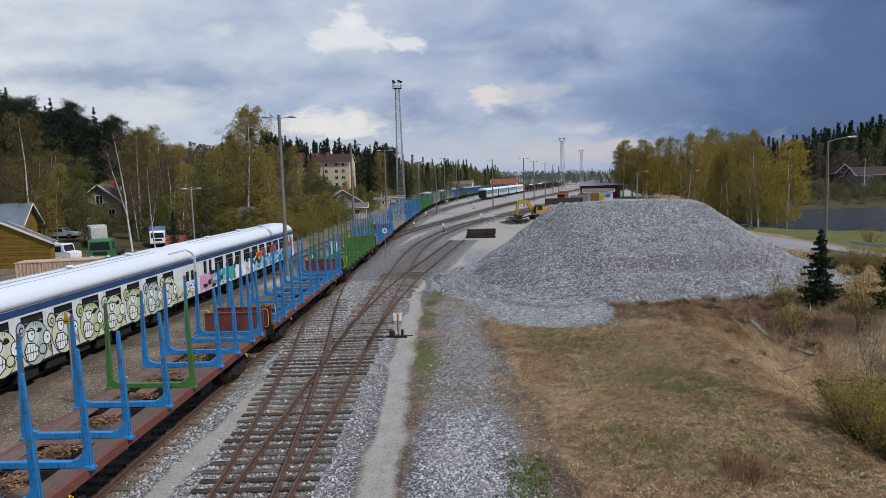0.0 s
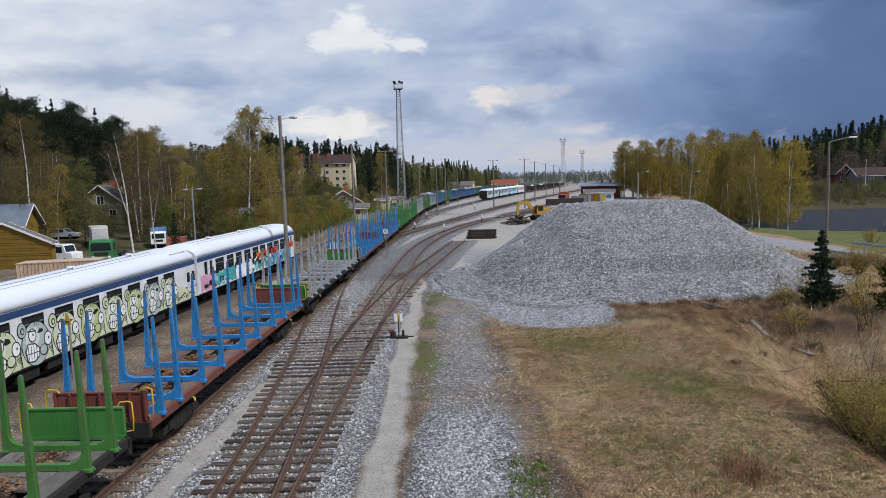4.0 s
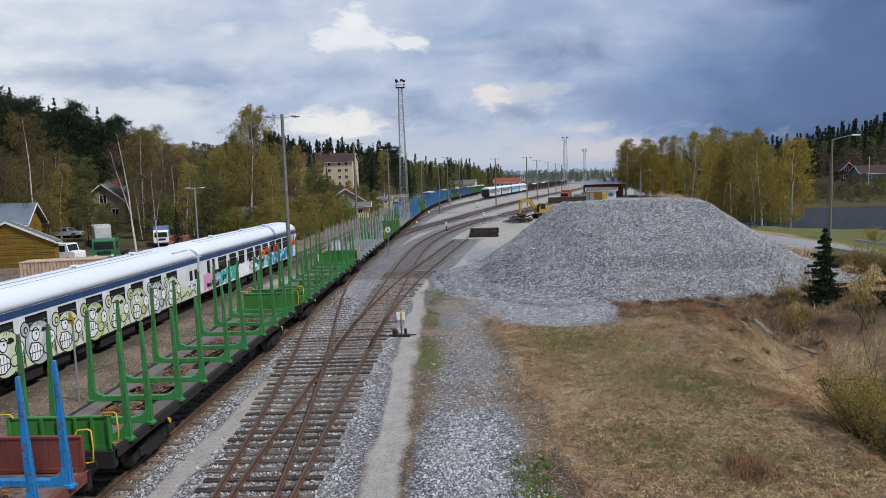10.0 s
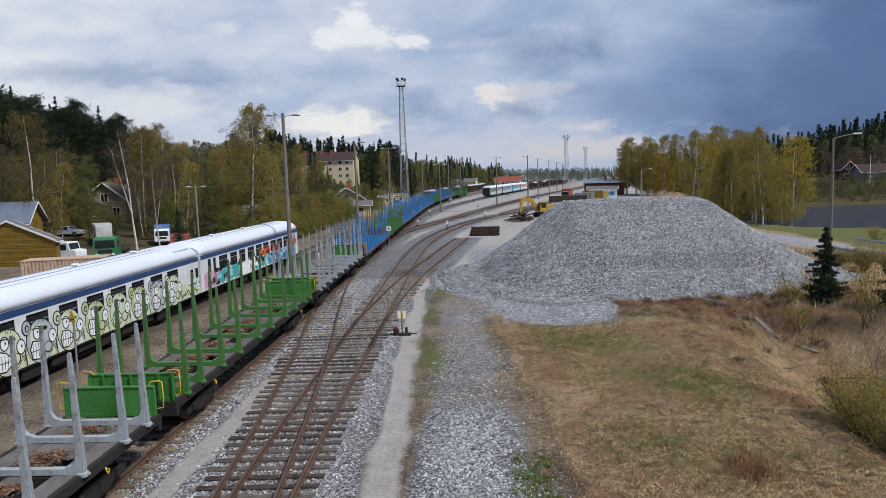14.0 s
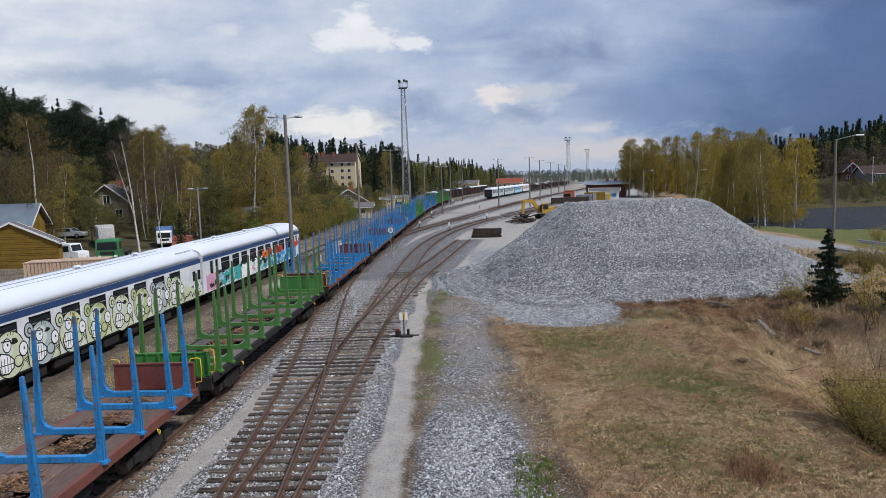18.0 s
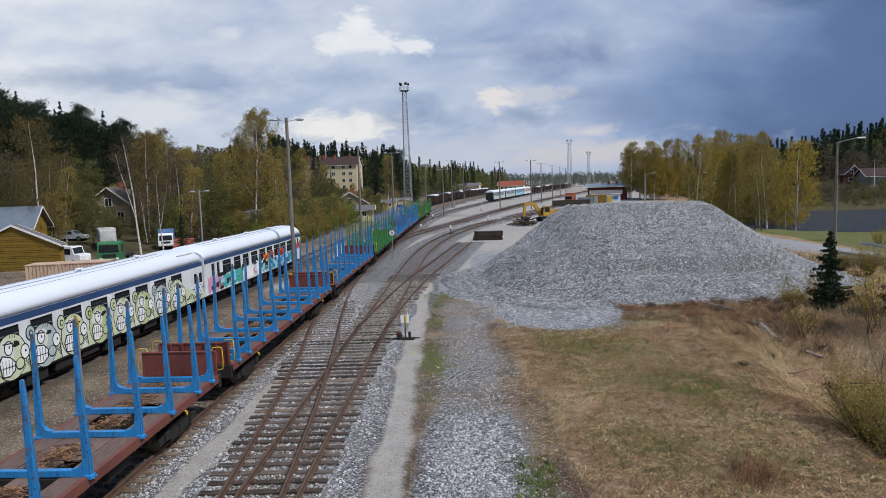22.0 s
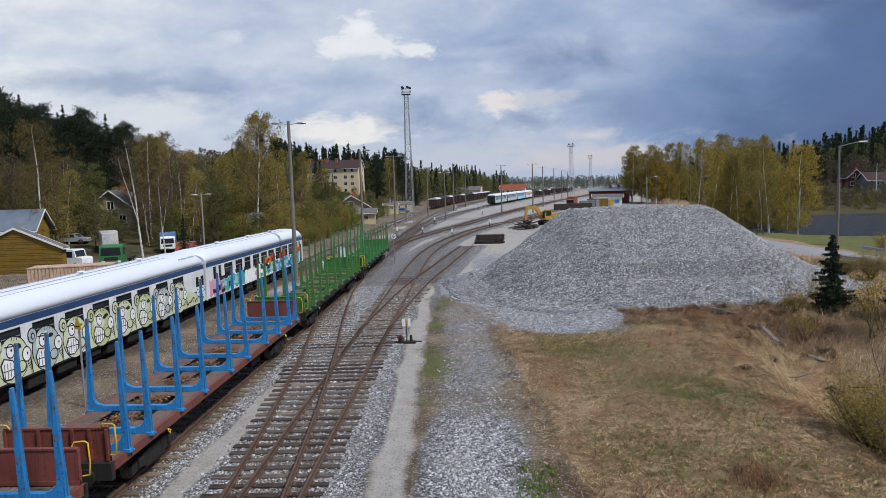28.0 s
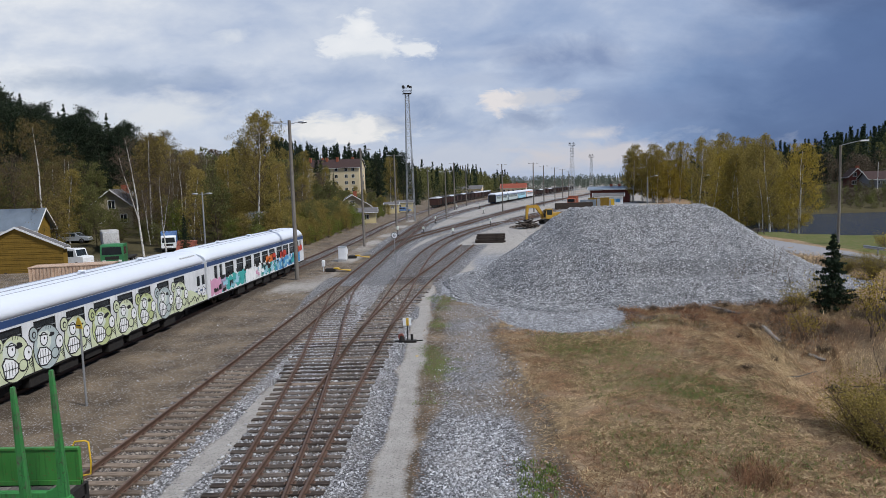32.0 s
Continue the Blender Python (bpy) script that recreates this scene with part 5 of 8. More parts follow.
def plant_left():
    r = random.Random(31)
    e = coach_x
    # the tall birch by the siding and its neighbours
    plant("birch_big", -26.4, 96, 1.0, 40)
    plant("birch_b", -23.5, 99, 0.8)
    plant("birch_o", -50.3, 85, 1.0, 10)
    plant("birch_o", -57, 84, 1.1)
    plant("birch_o", -66, 78, 1.15)
    for k in range(16):
        y = 128 + (k * 7) % 15
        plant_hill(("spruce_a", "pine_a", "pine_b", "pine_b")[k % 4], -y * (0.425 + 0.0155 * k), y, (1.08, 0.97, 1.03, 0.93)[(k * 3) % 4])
    plant("brown_b", -37.5, 84, 1.02, 120)
    plant("brown_b", -35.5, 86, 0.72)
    plant("brown_b", -40, 102, 0.95)
    plant("birch_b", -34, 92, 0.75)
    plant("spruce_b", -33.5, 110, 0.95)
    plant("spruce_b", -26, 103, 0.75)
    plant("spruce_a", -31.5, 82, 0.30)
    # undergrowth along the siding
    for i in range(130):
        y = r.uniform(78, 190)
        x = e(y) - r.uniform(6.5, 16)
        if y < 88 and x > -27:
            x -= 6
        if y < 96 and -0.43 < x / y < -0.33:
            continue
        k = r.uniform(0.38, 0.72)
        if -0.16 < x / y < -0.07 and y > 148:
            k *= 0.55
        plant(r.choice(("green_a", "fresh_a", "green_a", "olive_b", "fresh_a")), x, y, k)
    for x, y, k, s in ((-48, 262, "spruce_a", 0.85), (-45.6, 258, "spruce_b", 0.95), (-50.5, 250, "birch_b", 1.1), (-42.5, 246, "olive_a", 0.9), (-53, 256, "olive_a", 1.2), (-40, 252, "spruce_b", 0.55)):
        plant(k, x, y, s)
    for i in range(34):
        y = r.uniform(195, 262)
        plant(r.choice(("green_a", "olive_b", "fresh_a")), -y * r.uniform(0.085, 0.165), y, r.uniform(0.36, 0.6))
    for i in range(150):
        y = r.uniform(98, 150)
        x = -y * r.uniform(0.27, 0.62)
        if y < 120 and -0.515 < x / y < -0.44:
            continue
        if x / y < -0.44 and i % 2:
            continue
        kinds = ("olive_a", "birch_o", "olive_a", "fresh_a", "olive_b") if x / y < -0.44 else ("fresh_a", "brown_a", "olive_a", "birch_o", "fresh_a", "green_a", "birch_a")
        plant(r.choice(kinds), x, y, r.uniform(0.5, 0.95))
    for i in range(120):
        y = r.uniform(86, 215)
        x = e(y) - r.uniform(15, 48)
        if -0.165 < x / y < -0.100 and y > 100:
            continue
        if (y < 98 and -0.43 < x / y < -0.34) or (y < 116 and -0.515 < x / y < -0.44):
            continue
        plant(r.choice(("olive_a", "brown_a", "fresh_a", "birch_b", "brown_b", "olive_b")), x, y, r.uniform(0.55, 0.92))
    for i in range(60):
        y = r.uniform(84, 150)
        x = e(y) - r.uniform(5.5, 10.5)
        if (y < 97 and -0.43 < x / y < -0.32) or (-0.16 < x / y < -0.07 and y > 140):
            continue
        plant(r.choice(("green_a", "fresh_a", "green_a")), x, y, r.uniform(0.28, 0.55))
    for x, y, s in ((-51.5, 104, 0.5), (-49.6, 102, 0.42), (-47.5, 99, 0.4), (-43.0, 97, 0.45), (-40.6, 95, 0.4), (-46, 106, 0.5)):
        plant("olive_b", x, y, s)
    for i in range(16):
        plant(r.choice(("green_a", "olive_b")), r.uniform(-66, -54.5), r.uniform(98, 108), r.uniform(0.4, 0.62))
    for i in range(20):
        y = r.uniform(78, 130)
        x = -r.uniform(52, 92) - (y - 72) * 0.15
        if -0.54 < x / y < -0.44 and y < 118:
            continue
        plant(r.choice(("olive_a", "fresh_a", "birch_o", "brown_a", "birch_o")), x, y, r.uniform(0.75, 1.1))
    for i in range(78):
        y = r.uniform(112, 175)
        u = -r.uniform(0.43, 0.78)
        if y < 128 and -0.53 < u < -0.44:
            y += 22
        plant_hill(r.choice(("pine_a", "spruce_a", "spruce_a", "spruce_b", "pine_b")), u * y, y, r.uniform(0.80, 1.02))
    for i in range(48):
        y = r.uniform(215, 330)
        x = e(y) - r.uniform(14, 75)
        if -0.205 < x / y < -0.095 and y < 300:
            continue
        plant(r.choice(("pine_a", "pine_b", "spruce_a", "olive_a", "birch_b", "birch_a")), x, y, r.uniform(0.75, 1.1))

    def left_back(rr):
        y = rr.uniform(165, 320)
        return rr.uniform(-0.80, -0.50) * y, y

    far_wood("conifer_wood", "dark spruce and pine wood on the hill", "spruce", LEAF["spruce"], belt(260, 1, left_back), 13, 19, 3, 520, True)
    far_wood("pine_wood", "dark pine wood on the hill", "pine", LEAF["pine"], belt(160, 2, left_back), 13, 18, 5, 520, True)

    def left_mid(rr):
        y = rr.uniform(150, 290)
        return rr.uniform(-0.52, -0.23) * y, y

    def left_rise(rr):
        y = rr.uniform(312, 430)
        return rr.uniform(-0.25, -0.06) * y, y

    far_wood("olive_wood", "olive and brown wood on the slope", "broad", LEAF["olive"], belt(150, 6, left_mid), 9, 13, 33)
    far_wood("brown_wood", "bare brown wood on the slope", "broad", LEAF["brown"], belt(120, 7, left_mid), 8, 13, 35)
    far_wood("ridge_wood", "tall spruces on the rise behind the flats", "spruce", LEAF["spruce"], belt(170, 8, left_rise), 16, 23, 37)

    def left_strip(rr):
        y = rr.uniform(280, 640)
        return e(y) - rr.uniform(14, 70), y

    far_wood("mixed_wood", "olive and brown mixed wood behind the yard", "broad", LEAF["olive"], belt(240, 3, left_strip), 9, 15, 7)
    far_wood("spruce_wood", "spruce wood behind the yard", "spruce", LEAF["spruce"], belt(120, 4, left_strip), 12, 19, 8)


def plant_right():
    r = random.Random(32)
    for x, y, k, s in ((52.3, 107, "birch_a", 1.0), (49.5, 93, "birch_y", 0.98), (46.3, 97, "birch_b", 0.62), (61, 118, "birch_b", 0.95), (50, 125, "birch_y", 1.15), (45, 118, "birch_a", 0.9)):
        plant(k, x, y, s)
    for i in range(22):
        plant(r.choice(("birch_y", "birch_b", "birch_a")), r.uniform(63, 78), r.uniform(214, 236), r.uniform(0.95, 1.2))
    for i in range(48):
        y = r.uniform(118, 200)
        plant(r.choice(("birch_a", "birch_b", "olive_a", "birch_a")), 0.385 * y + r.uniform(4, 16), y, r.uniform(0.75, 1.1))
    for i in range(12):
        y = r.uniform(180, 240)
        plant(r.choice(("spruce_a", "spruce_a", "birch_b")), 0.40 * y + r.uniform(14, 34), y, r.uniform(0.62, 0.85))

    for i in range(9):
        y = r.uniform(228, 262)
        plant(r.choice(("spruce_a", "spruce_b")), y * r.uniform(0.355, 0.395), y, r.uniform(0.8, 1.0))
    for i in range(10):
        y = r.uniform(240, 300)
        plant(r.choice(("birch_y", "birch_a", "olive_a")), y * r.uniform(0.315, 0.375), y, r.uniform(0.65, 0.9))

    def shore(rr):
        y = rr.uniform(214, 245)
        return 0.50 * y + rr.uniform(-2, 110), y

    far_wood("shore_wood", "brown and olive wood on the far shore", "broad", LEAF["brown"], belt(70, 11, shore), 7, 12, 21)

    for i in range(80):
        t = r.uniform(0, 1)
        plant(r.choice(("olive_b", "green_a", "olive_b", "brown_a")), 80 + 78 * t + r.uniform(-4, 4), 161 + 4 * t + r.uniform(0, 22), r.uniform(0.14, 0.30))

    for i in range(75):
        y = r.uniform(226, 300)
        plant(r.choice(("spruce_a", "spruce_b", "spruce_a", "pine_b")), y * r.uniform(0.41, 0.82), y, r.uniform(0.58, 0.82))

    def hill(rr):
        y = rr.uniform(250, 520)
        return 0.36 * y + rr.uniform(10, 260), y

    far_wood("hill_wood", "dark spruce wood on the hill beyond the lake", "spruce", LEAF["spruce"], belt(520, 12, hill), 13, 20, 23)
    def bushes(rr):
        t = rr.uniform(0, 1)
        return 78 + 90 * t + rr.uniform(-3, 3), 159 + rr.uniform(0, 30)

    far_wood("shore_bushes", "brown and olive bushes on the far shore", "broad", LEAF["olive"], belt(420, 16, bushes), 1.2, 3.4, 41, 130)
    far_wood("shore_brushwood", "bare brown bushes on the far shore", "broad", LEAF["brown"], belt(420, 17, bushes), 1.2, 3.4, 43, 130)
    far_wood("hill_birches", "olive birch wood on the hill beyond the lake", "broad", LEAF["olive"], belt(170, 13, hill), 10, 15, 25)

    def horizon(rr):
        y = rr.uniform(560, 900)
        return y * rr.uniform(0.02, 0.42), y

    # both belts take the leaf colour that has the haze painted in
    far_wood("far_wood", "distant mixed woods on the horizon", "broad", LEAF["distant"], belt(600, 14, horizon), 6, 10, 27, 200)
    far_wood("far_birches", "distant haze-paled woods on the horizon", "spruce", LEAF["distant"], belt(340, 15, horizon), 6, 10, 29, 200)


plant_left()
plant_right()

# ---- coaches standing on the siding ----
RIB = plain("grey_roof_seam", (0.28, 0.30, 0.34), 0.6)
ROOF = plain("coach_roof_paint", (0.64, 0.68, 0.74), 0.45, 0.045, 0.8, 0.0, 0.0, 0.02, (2.0, 0.5, 1.0))
SIDE = paint("coach_side_paint", (0.70, 0.72, 0.74), 0.35, (0.3, 0.28, 0.26), 0.3, 0.0, (0.28, 0.27, 0.25))
SPRAY = {k: plain("spray_" + k, c, 0.55, 0.14, 2.5, 0) for k, c in {
    "green": (0.46, 0.52, 0.26), "pale": (0.57, 0.62, 0.42), "slate": (0.40, 0.47, 0.47), "mist": (0.62, 0.67, 0.60), "black": (0.012, 0.012, 0.013), "white": (0.80, 0.81, 0.82),
    "teal": (0.05, 0.36, 0.34), "pink": (0.60, 0.30, 0.44), "blue": (0.06, 0.26, 0.52), "orange": (0.62, 0.15, 0.03), "red": (0.50, 0.05, 0.03), "lilac": (0.42, 0.36, 0.52), "sky": (0.30, 0.55, 0.66)}.items()}


def body_profile():
    pts = [(1.5, 3.34)]
    for i in range(1, 12):
        a = math.pi * i / 12
        pts.append((1.5 * math.copysign(abs(math.cos(a)) ** 0.75, math.cos(a)), 3.34 + 0.88 * math.sin(a) ** 0.85))
    pts.append((-1.5, 3.34))
    return pts


def disc(cy, cz, ry, rz, n=22, r=None, rough=0.0, turn=0.0):
    out = []
    for k in range(n):
        a = 2 * math.pi * k / n
        q = 1 + (r.uniform(-rough, rough) if r else 0)
        u, w = ry * math.cos(a) * q, rz * math.sin(a) * q
        out.append((cy + u * math.cos(turn) - w * math.sin(turn), cz + u * math.sin(turn) + w * math.cos(turn)))
    return out


def sprayed(parent, outline, colour, layer, name="sprayed_shape"):
    """A patch of spray paint lying on the coach's side."""
    return part(name, Build().slab(outline, "x", 1.503, 1.503 + 0.003 * layer), SPRAY[colour], parent)


def bogie_under(top, c, half_base=1.25):
    b = Build()
    for u in (-1.02, 1.02):
        b.slab([(c - 1.75, 0.48), (c - 1.75, 0.66), (c - 0.9, 0.82), (c + 0.9, 0.82), (c + 1.75, 0.66), (c + 1.75, 0.48), (c + 0.8, 0.42), (c + 0.5, 0.30), (c - 0.5, 0.30), (c - 0.8, 0.42)], "x", u - 0.07, u + 0.07)
        for d in (-half_base, half_base):
            b.box(u - 0.15, u + 0.18, c + d - 0.17, c + d + 0.17, 0.45, 0.78, 0.03)
            b.tube((u, c + d * 0.7, 0.5), (u, c + d * 0.7, 0.85), 0.10, 0.10, 8)
    b.box(-1.1, 1.1, c - 0.3, c + 0.3, 0.45, 0.85)
    bog = part("bogie", b, UNDER, top)
    for d in (-half_base, half_base):
        for u in (-0.79, 0.79):
            part("wheel", Build().tube((u - 0.06, c + d, 0.66), (u + 0.06, c + d, 0.66), 0.48, 0.47, 22, False), WHEEL, bog)


def make_coach(length, windows, at, label, near=True, doors=(), colours=(SIDE, NAVY, ROOF), lower=None):
    """A railway coach along y; windows are (from, to) along it, doors too."""
    side, stripe, roofing = colours
    top = thing("passenger_coach", label, "railway coach", "coaches on the siding" if near else "coaches in the yard", at=at)
    h = length / 2
    b = Build()
    prof = body_profile()
    ring = lambda y, k=1.0, dz=0.0: [(u * k, y, 3.34 + (w - 3.34) * (1 - dz) - 0.0) for u, w in prof]
    b.rings([ring(-h, 0.97, 0.28), ring(-h + 0.35, 1.0, 0.06), ring(-h + 0.9), ring(h - 0.9), ring(h - 0.35, 1.0, 0.06), ring(h, 0.97, 0.28)], True, True, True)
    roof = part("roof", b, roofing, top)
    if near:
        for u in (0.35, 0.75, -0.35, -0.75, 1.1, -1.1):
            z = 3.34 + 0.88 * (1 - abs(u / 1.5) ** 2.4) ** 0.5
            part("roof_rib", Build().box(u - 0.025, u + 0.025, -h + 1.5, h - 3.6, z - 0.02, z + 0.024), RIB, roof)
        for y in (-h * 0.55, 0.1, h * 0.5):
            part("roof_vent", Build().tube((0.2, y, 4.1), (0.2, y, 4.32), 0.12, 0.10, 10).tube((0.2, y, 4.32), (0.2, y, 4.37), 0.19, 0.16, 12), roofing, roof, "round white roof vent")
    cuts = sorted(list(windows) + list(doors))
    for sx in (1, -1):
        xa, xb = sorted((sx * 1.44, sx * 1.5))
        b = Build().box(xa, xb, -h, h, 0.88, 2.0).box(xa, xb, -h, h, 2.95, 3.34)
        prev = -h
        for y0, y1 in cuts:
            b.box(xa, xb, prev, y0, 2.0, 2.95)
            prev = y1
        b.box(xa, xb, prev, h, 2.0, 2.95)
        wall = part("side_wall", b, side, top)
        xs, xe = sorted((sx * 1.5, sx * 1.506))
        part("stripe", Build().box(xs, xe, -h, h, 3.04, 3.33), stripe, wall, "dark blue stripe")
        if near and sx > 0:
            part("lower_edge", Build().box(xs, xe + 0.004, -h, h, 0.86, 0.93), UNDER, wall)
        for y0, y1 in cuts:
            w = part("window", Build().box(sx * 1.455 - 0.004, sx * 1.455 + 0.004, y0, y1, 2.0, 2.95), GLASS, wall)
            if near and sx > 0 and (y0, y1) not in doors:
                f = Build().box(1.46, 1.485, y0, y1, 2.60, 2.64)
                part("window_bar", f, GALV, w)
                f = Build()
                for a, c, d, e in ((y0, y1, 2.0, 2.03), (y0, y1, 2.92, 2.95), (y0, y0 + 0.03, 2.0, 2.95), (y1 - 0.03, y1, 2.0, 2.95)):
                    f.box(1.455, 1.496, a, c, d, e)
                part("window_frame", f, UNDER, w)
    b = Build()
    b.box(-1.44, 1.44, -h + 0.05, h - 0.05, 0.80, 0.98)
    for k in range(7):
        y = -h * 0.52 + k * h * 0.17
        b.box(0.55 + 0.1 * (k % 2), 1.38, y, y + h * 0.12, 0.30 + 0.08 * (k % 3), 0.86, 0.03)
        b.box(-1.38, -0.6, y, y + h * 0.11, 0.35, 0.86, 0.03)
    part("underframe", b, UNDER, top)
    for s in (-1, 1):
        e = Build().box(-1.47, 1.47, s * h - 0.05, s * h + 0.05, 0.88, 3.36)
        end = part("end_wall", e, stripe if not near else side, top)
        g = Build()
        ya, yb = sorted((s * (h + 0.05), s * (h + 0.20)))
        g.box(-1.30, 1.30, ya, yb, 1.0, 3.5, 0.06)
        part("gangway", g, UNDER, end, "black rubber gangway")
        for u in (-0.875, 0.875):
            g = Build().tube((u, s * h, 0.98), (u, s * (h + 0.45), 0.98), 0.10, 0.10, 8).tube((u, s * (h + 0.45), 0.98), (u, s * (h + 0.5), 0.98), 0.24, 0.24, 14)
            part("buffer", g, UNDER, end)
        bogie_under(top, s * (h - 3.6))
    return top


def paint_heads(coach, centres):
    """The big cartoon heads sprayed along the coach, as plain shapes."""
    r = random.Random(8)
    for i, c in enumerate(centres):
        fill = ("slate", "pale", "slate", "pale", "green", "pale", "green", "slate", "pale")[i % 9]
        sprayed(coach, [(c - 1.10, 0.94), (c + 1.02, 0.94), (c + 1.06, 1.75), (c + 0.9, 2.0), (c - 0.75, 2.02), (c - 1.08, 1.8)], "pale" if i % 3 else "mist", 1)
        head = sprayed(coach, disc(c - 0.05, 1.76, 0.90, 0.94, 28, r, 0.02), "black", 2, "sprayed_head")
        sprayed(head, disc(c - 0.05, 1.75, 0.855, 0.895, 28, r, 0.01), fill, 3)
        sprayed(head, disc(c - 0.25, 2.05, 0.45, 0.42, 18, r, 0.1), "mist", 4)
        sprayed(head, disc(c - 0.86, 2.45, 0.29, 0.33, 18), "black", 3)
        sprayed(head, disc(c - 0.86, 2.45, 0.235, 0.275, 18), fill, 4)
        sprayed(head, disc(c - 0.84, 2.42, 0.13, 0.15, 12), "black", 5)
        sprayed(head, disc(c - 0.83, 2.41, 0.075, 0.095, 12), fill, 6)
        e1, e2 = c - 0.24 + r.uniform(-0.06, 0.06), c + 0.72
        for ey, ez, er in ((e1, 2.13, 0.25), (e2, 1.80, 0.27)):
            sprayed(head, disc(ey, ez, er, er * 1.18, 20), "black", 5)
            sprayed(head, disc(ey, ez, er - 0.05, er * 1.18 - 0.05, 20), "white", 6)
            sprayed(head, disc(ey + 0.04, ez + 0.02, 0.045, 0.06, 8), "black", 7)
        sprayed(head, disc(c + 0.28, 2.22, 0.20, 0.11, 9, r, 0.45), "black", 5)
        sprayed(head, [(e1 - 0.3, 2.36), (e1 + 0.25, 2.30), (e1 + 0.25, 2.255), (e1 - 0.3, 2.31)], "black", 8)
        t = r.uniform(-0.12, 0.16)
        mouth = [(c - 0.78, 1.55 + t), (c - 0.58, 1.86 + t * 0.5), (c - 0.12, 1.78), (c + 0.16, 1.52), (c + 0.12, 1.18), (c - 0.22, 1.0), (c - 0.66, 1.06)]
        sprayed(head, mouth, "black", 5)
        cm = (sum(p[0] for p in mouth) / 7, sum(p[1] for p in mouth) / 7)
        sprayed(head, [(cm[0] + (u - cm[0]) * 0.85, cm[1] + (w - cm[1]) * 0.86) for u, w in mouth], "white", 6)
        for k in range(4):
            y = c - 0.60 + k * 0.17
            sprayed(head, [(y, 1.12), (y + 0.03, 1.12), (y + 0.045, 1.70), (y + 0.015, 1.70)], "black", 7)
        sprayed(head, [(c - 0.72, 1.40), (c + 0.10, 1.36), (c + 0.10, 1.395), (c - 0.72, 1.435)], "black", 7)
        sprayed(head, disc(c + 0.40, 1.38, 0.27, 0.25, 18), "black", 5)
        sprayed(head, disc(c + 0.385, 1.395, 0.22, 0.20, 18), fill, 6)
        sprayed(coach, [(c + 1.00, 0.95), (c + 1.05, 0.95), (c + 0.95, 1.75), (c + 0.9, 1.75)], "black", 2)
        for k in range(4):
            sprayed(coach, [(c + 0.70 + 0.07 * k, 1.34 - 0.08 * k), (c + 0.97, 1.42 - 0.09 * k), (c + 0.97, 1.45 - 0.09 * k), (c + 0.70 + 0.07 * k, 1.37 - 0.08 * k)], "black", 5)
        for k in range(3):
            sprayed(head, [(c - 0.1 + 0.14 * k, 2.50 - 0.02 * k), (c - 0.07 + 0.14 * k, 2.50 - 0.02 * k), (c - 0.02 + 0.14 * k, 2.64 - 0.03 * k), (c - 0.06 + 0.14 * k, 2.64 - 0.03 * k)], "black", 4)


def spiky(y0, y1, z0, z1, r, n=7):
    top = [(y0 + (y1 - y0) * k / n, z1 - (z1 - z0) * r.uniform(0, 0.45) * (k % 2)) for k in range(n + 1)]
    low = [(y1 - (y1 - y0) * k / n, z0 + (z1 - z0) * r.uniform(0, 0.30) * (k % 2)) for k in range(n + 1)]
    return top + low


def paint_letters(coach, h):
    """Tangled wild-style writing on the second coach, as plain jagged shapes."""
    r = random.Random(77)
    spans = ((-h + 0.4, -h + 3.0, "pink", "lilac"), (-h + 2.2, -h + 6.8, "teal", "sky"), (-h + 6.4, -h + 10.0, "white", "pink"), (-h + 9.0, -h + 13.5, "white", "sky"), (-h + 10.2, -h + 14.5, "teal", "sky"), (-h + 13.8, -h + 18.5, "blue", "sky"), (-h + 17.6, -h + 21.2, "blue", "teal"))
    for y0, y1, c1, c2 in spans:
        sprayed(coach, spiky(y0, y1, 0.95, 2.05 + r.uniform(-0.1, 0.15), r, 11), c1, 1, "sprayed_writing")
        for k in range(int((y1 - y0) * 2.6)):
            a = r.uniform(y0, y1 - 0.5)
            z = r.uniform(1.0, 1.7)
            sprayed(coach, spiky(a, a + r.uniform(0.3, 0.8), z, z + r.uniform(0.25, 0.6), r, 5), r.choice((c1, c2, c2, "black" if c1 != "white" else "white")), 2 + k % 3, "sprayed_writing")
    for k in range(26):
        a = r.uniform(-h + 2, h - 5)
        sprayed(coach, disc(a, r.uniform(1.95, 2.25), r.uniform(0.15, 0.4), r.uniform(0.06, 0.16), 11, r, 0.4), "black", 2 + k % 3)
    for y0, y1, c in ((-h + 11.5, -h + 13.3, "orange"), (-h + 13.0, -h + 14.0, "red"), (-h + 15.2, -h + 17.0, "red"), (h - 3.0, h - 1.6, "orange"), (h - 1.9, h - 0.5, "red")):
        sprayed(coach, spiky(y0, y1, 1.9, 2.55, r, 7), c, 3, "sprayed_writing")


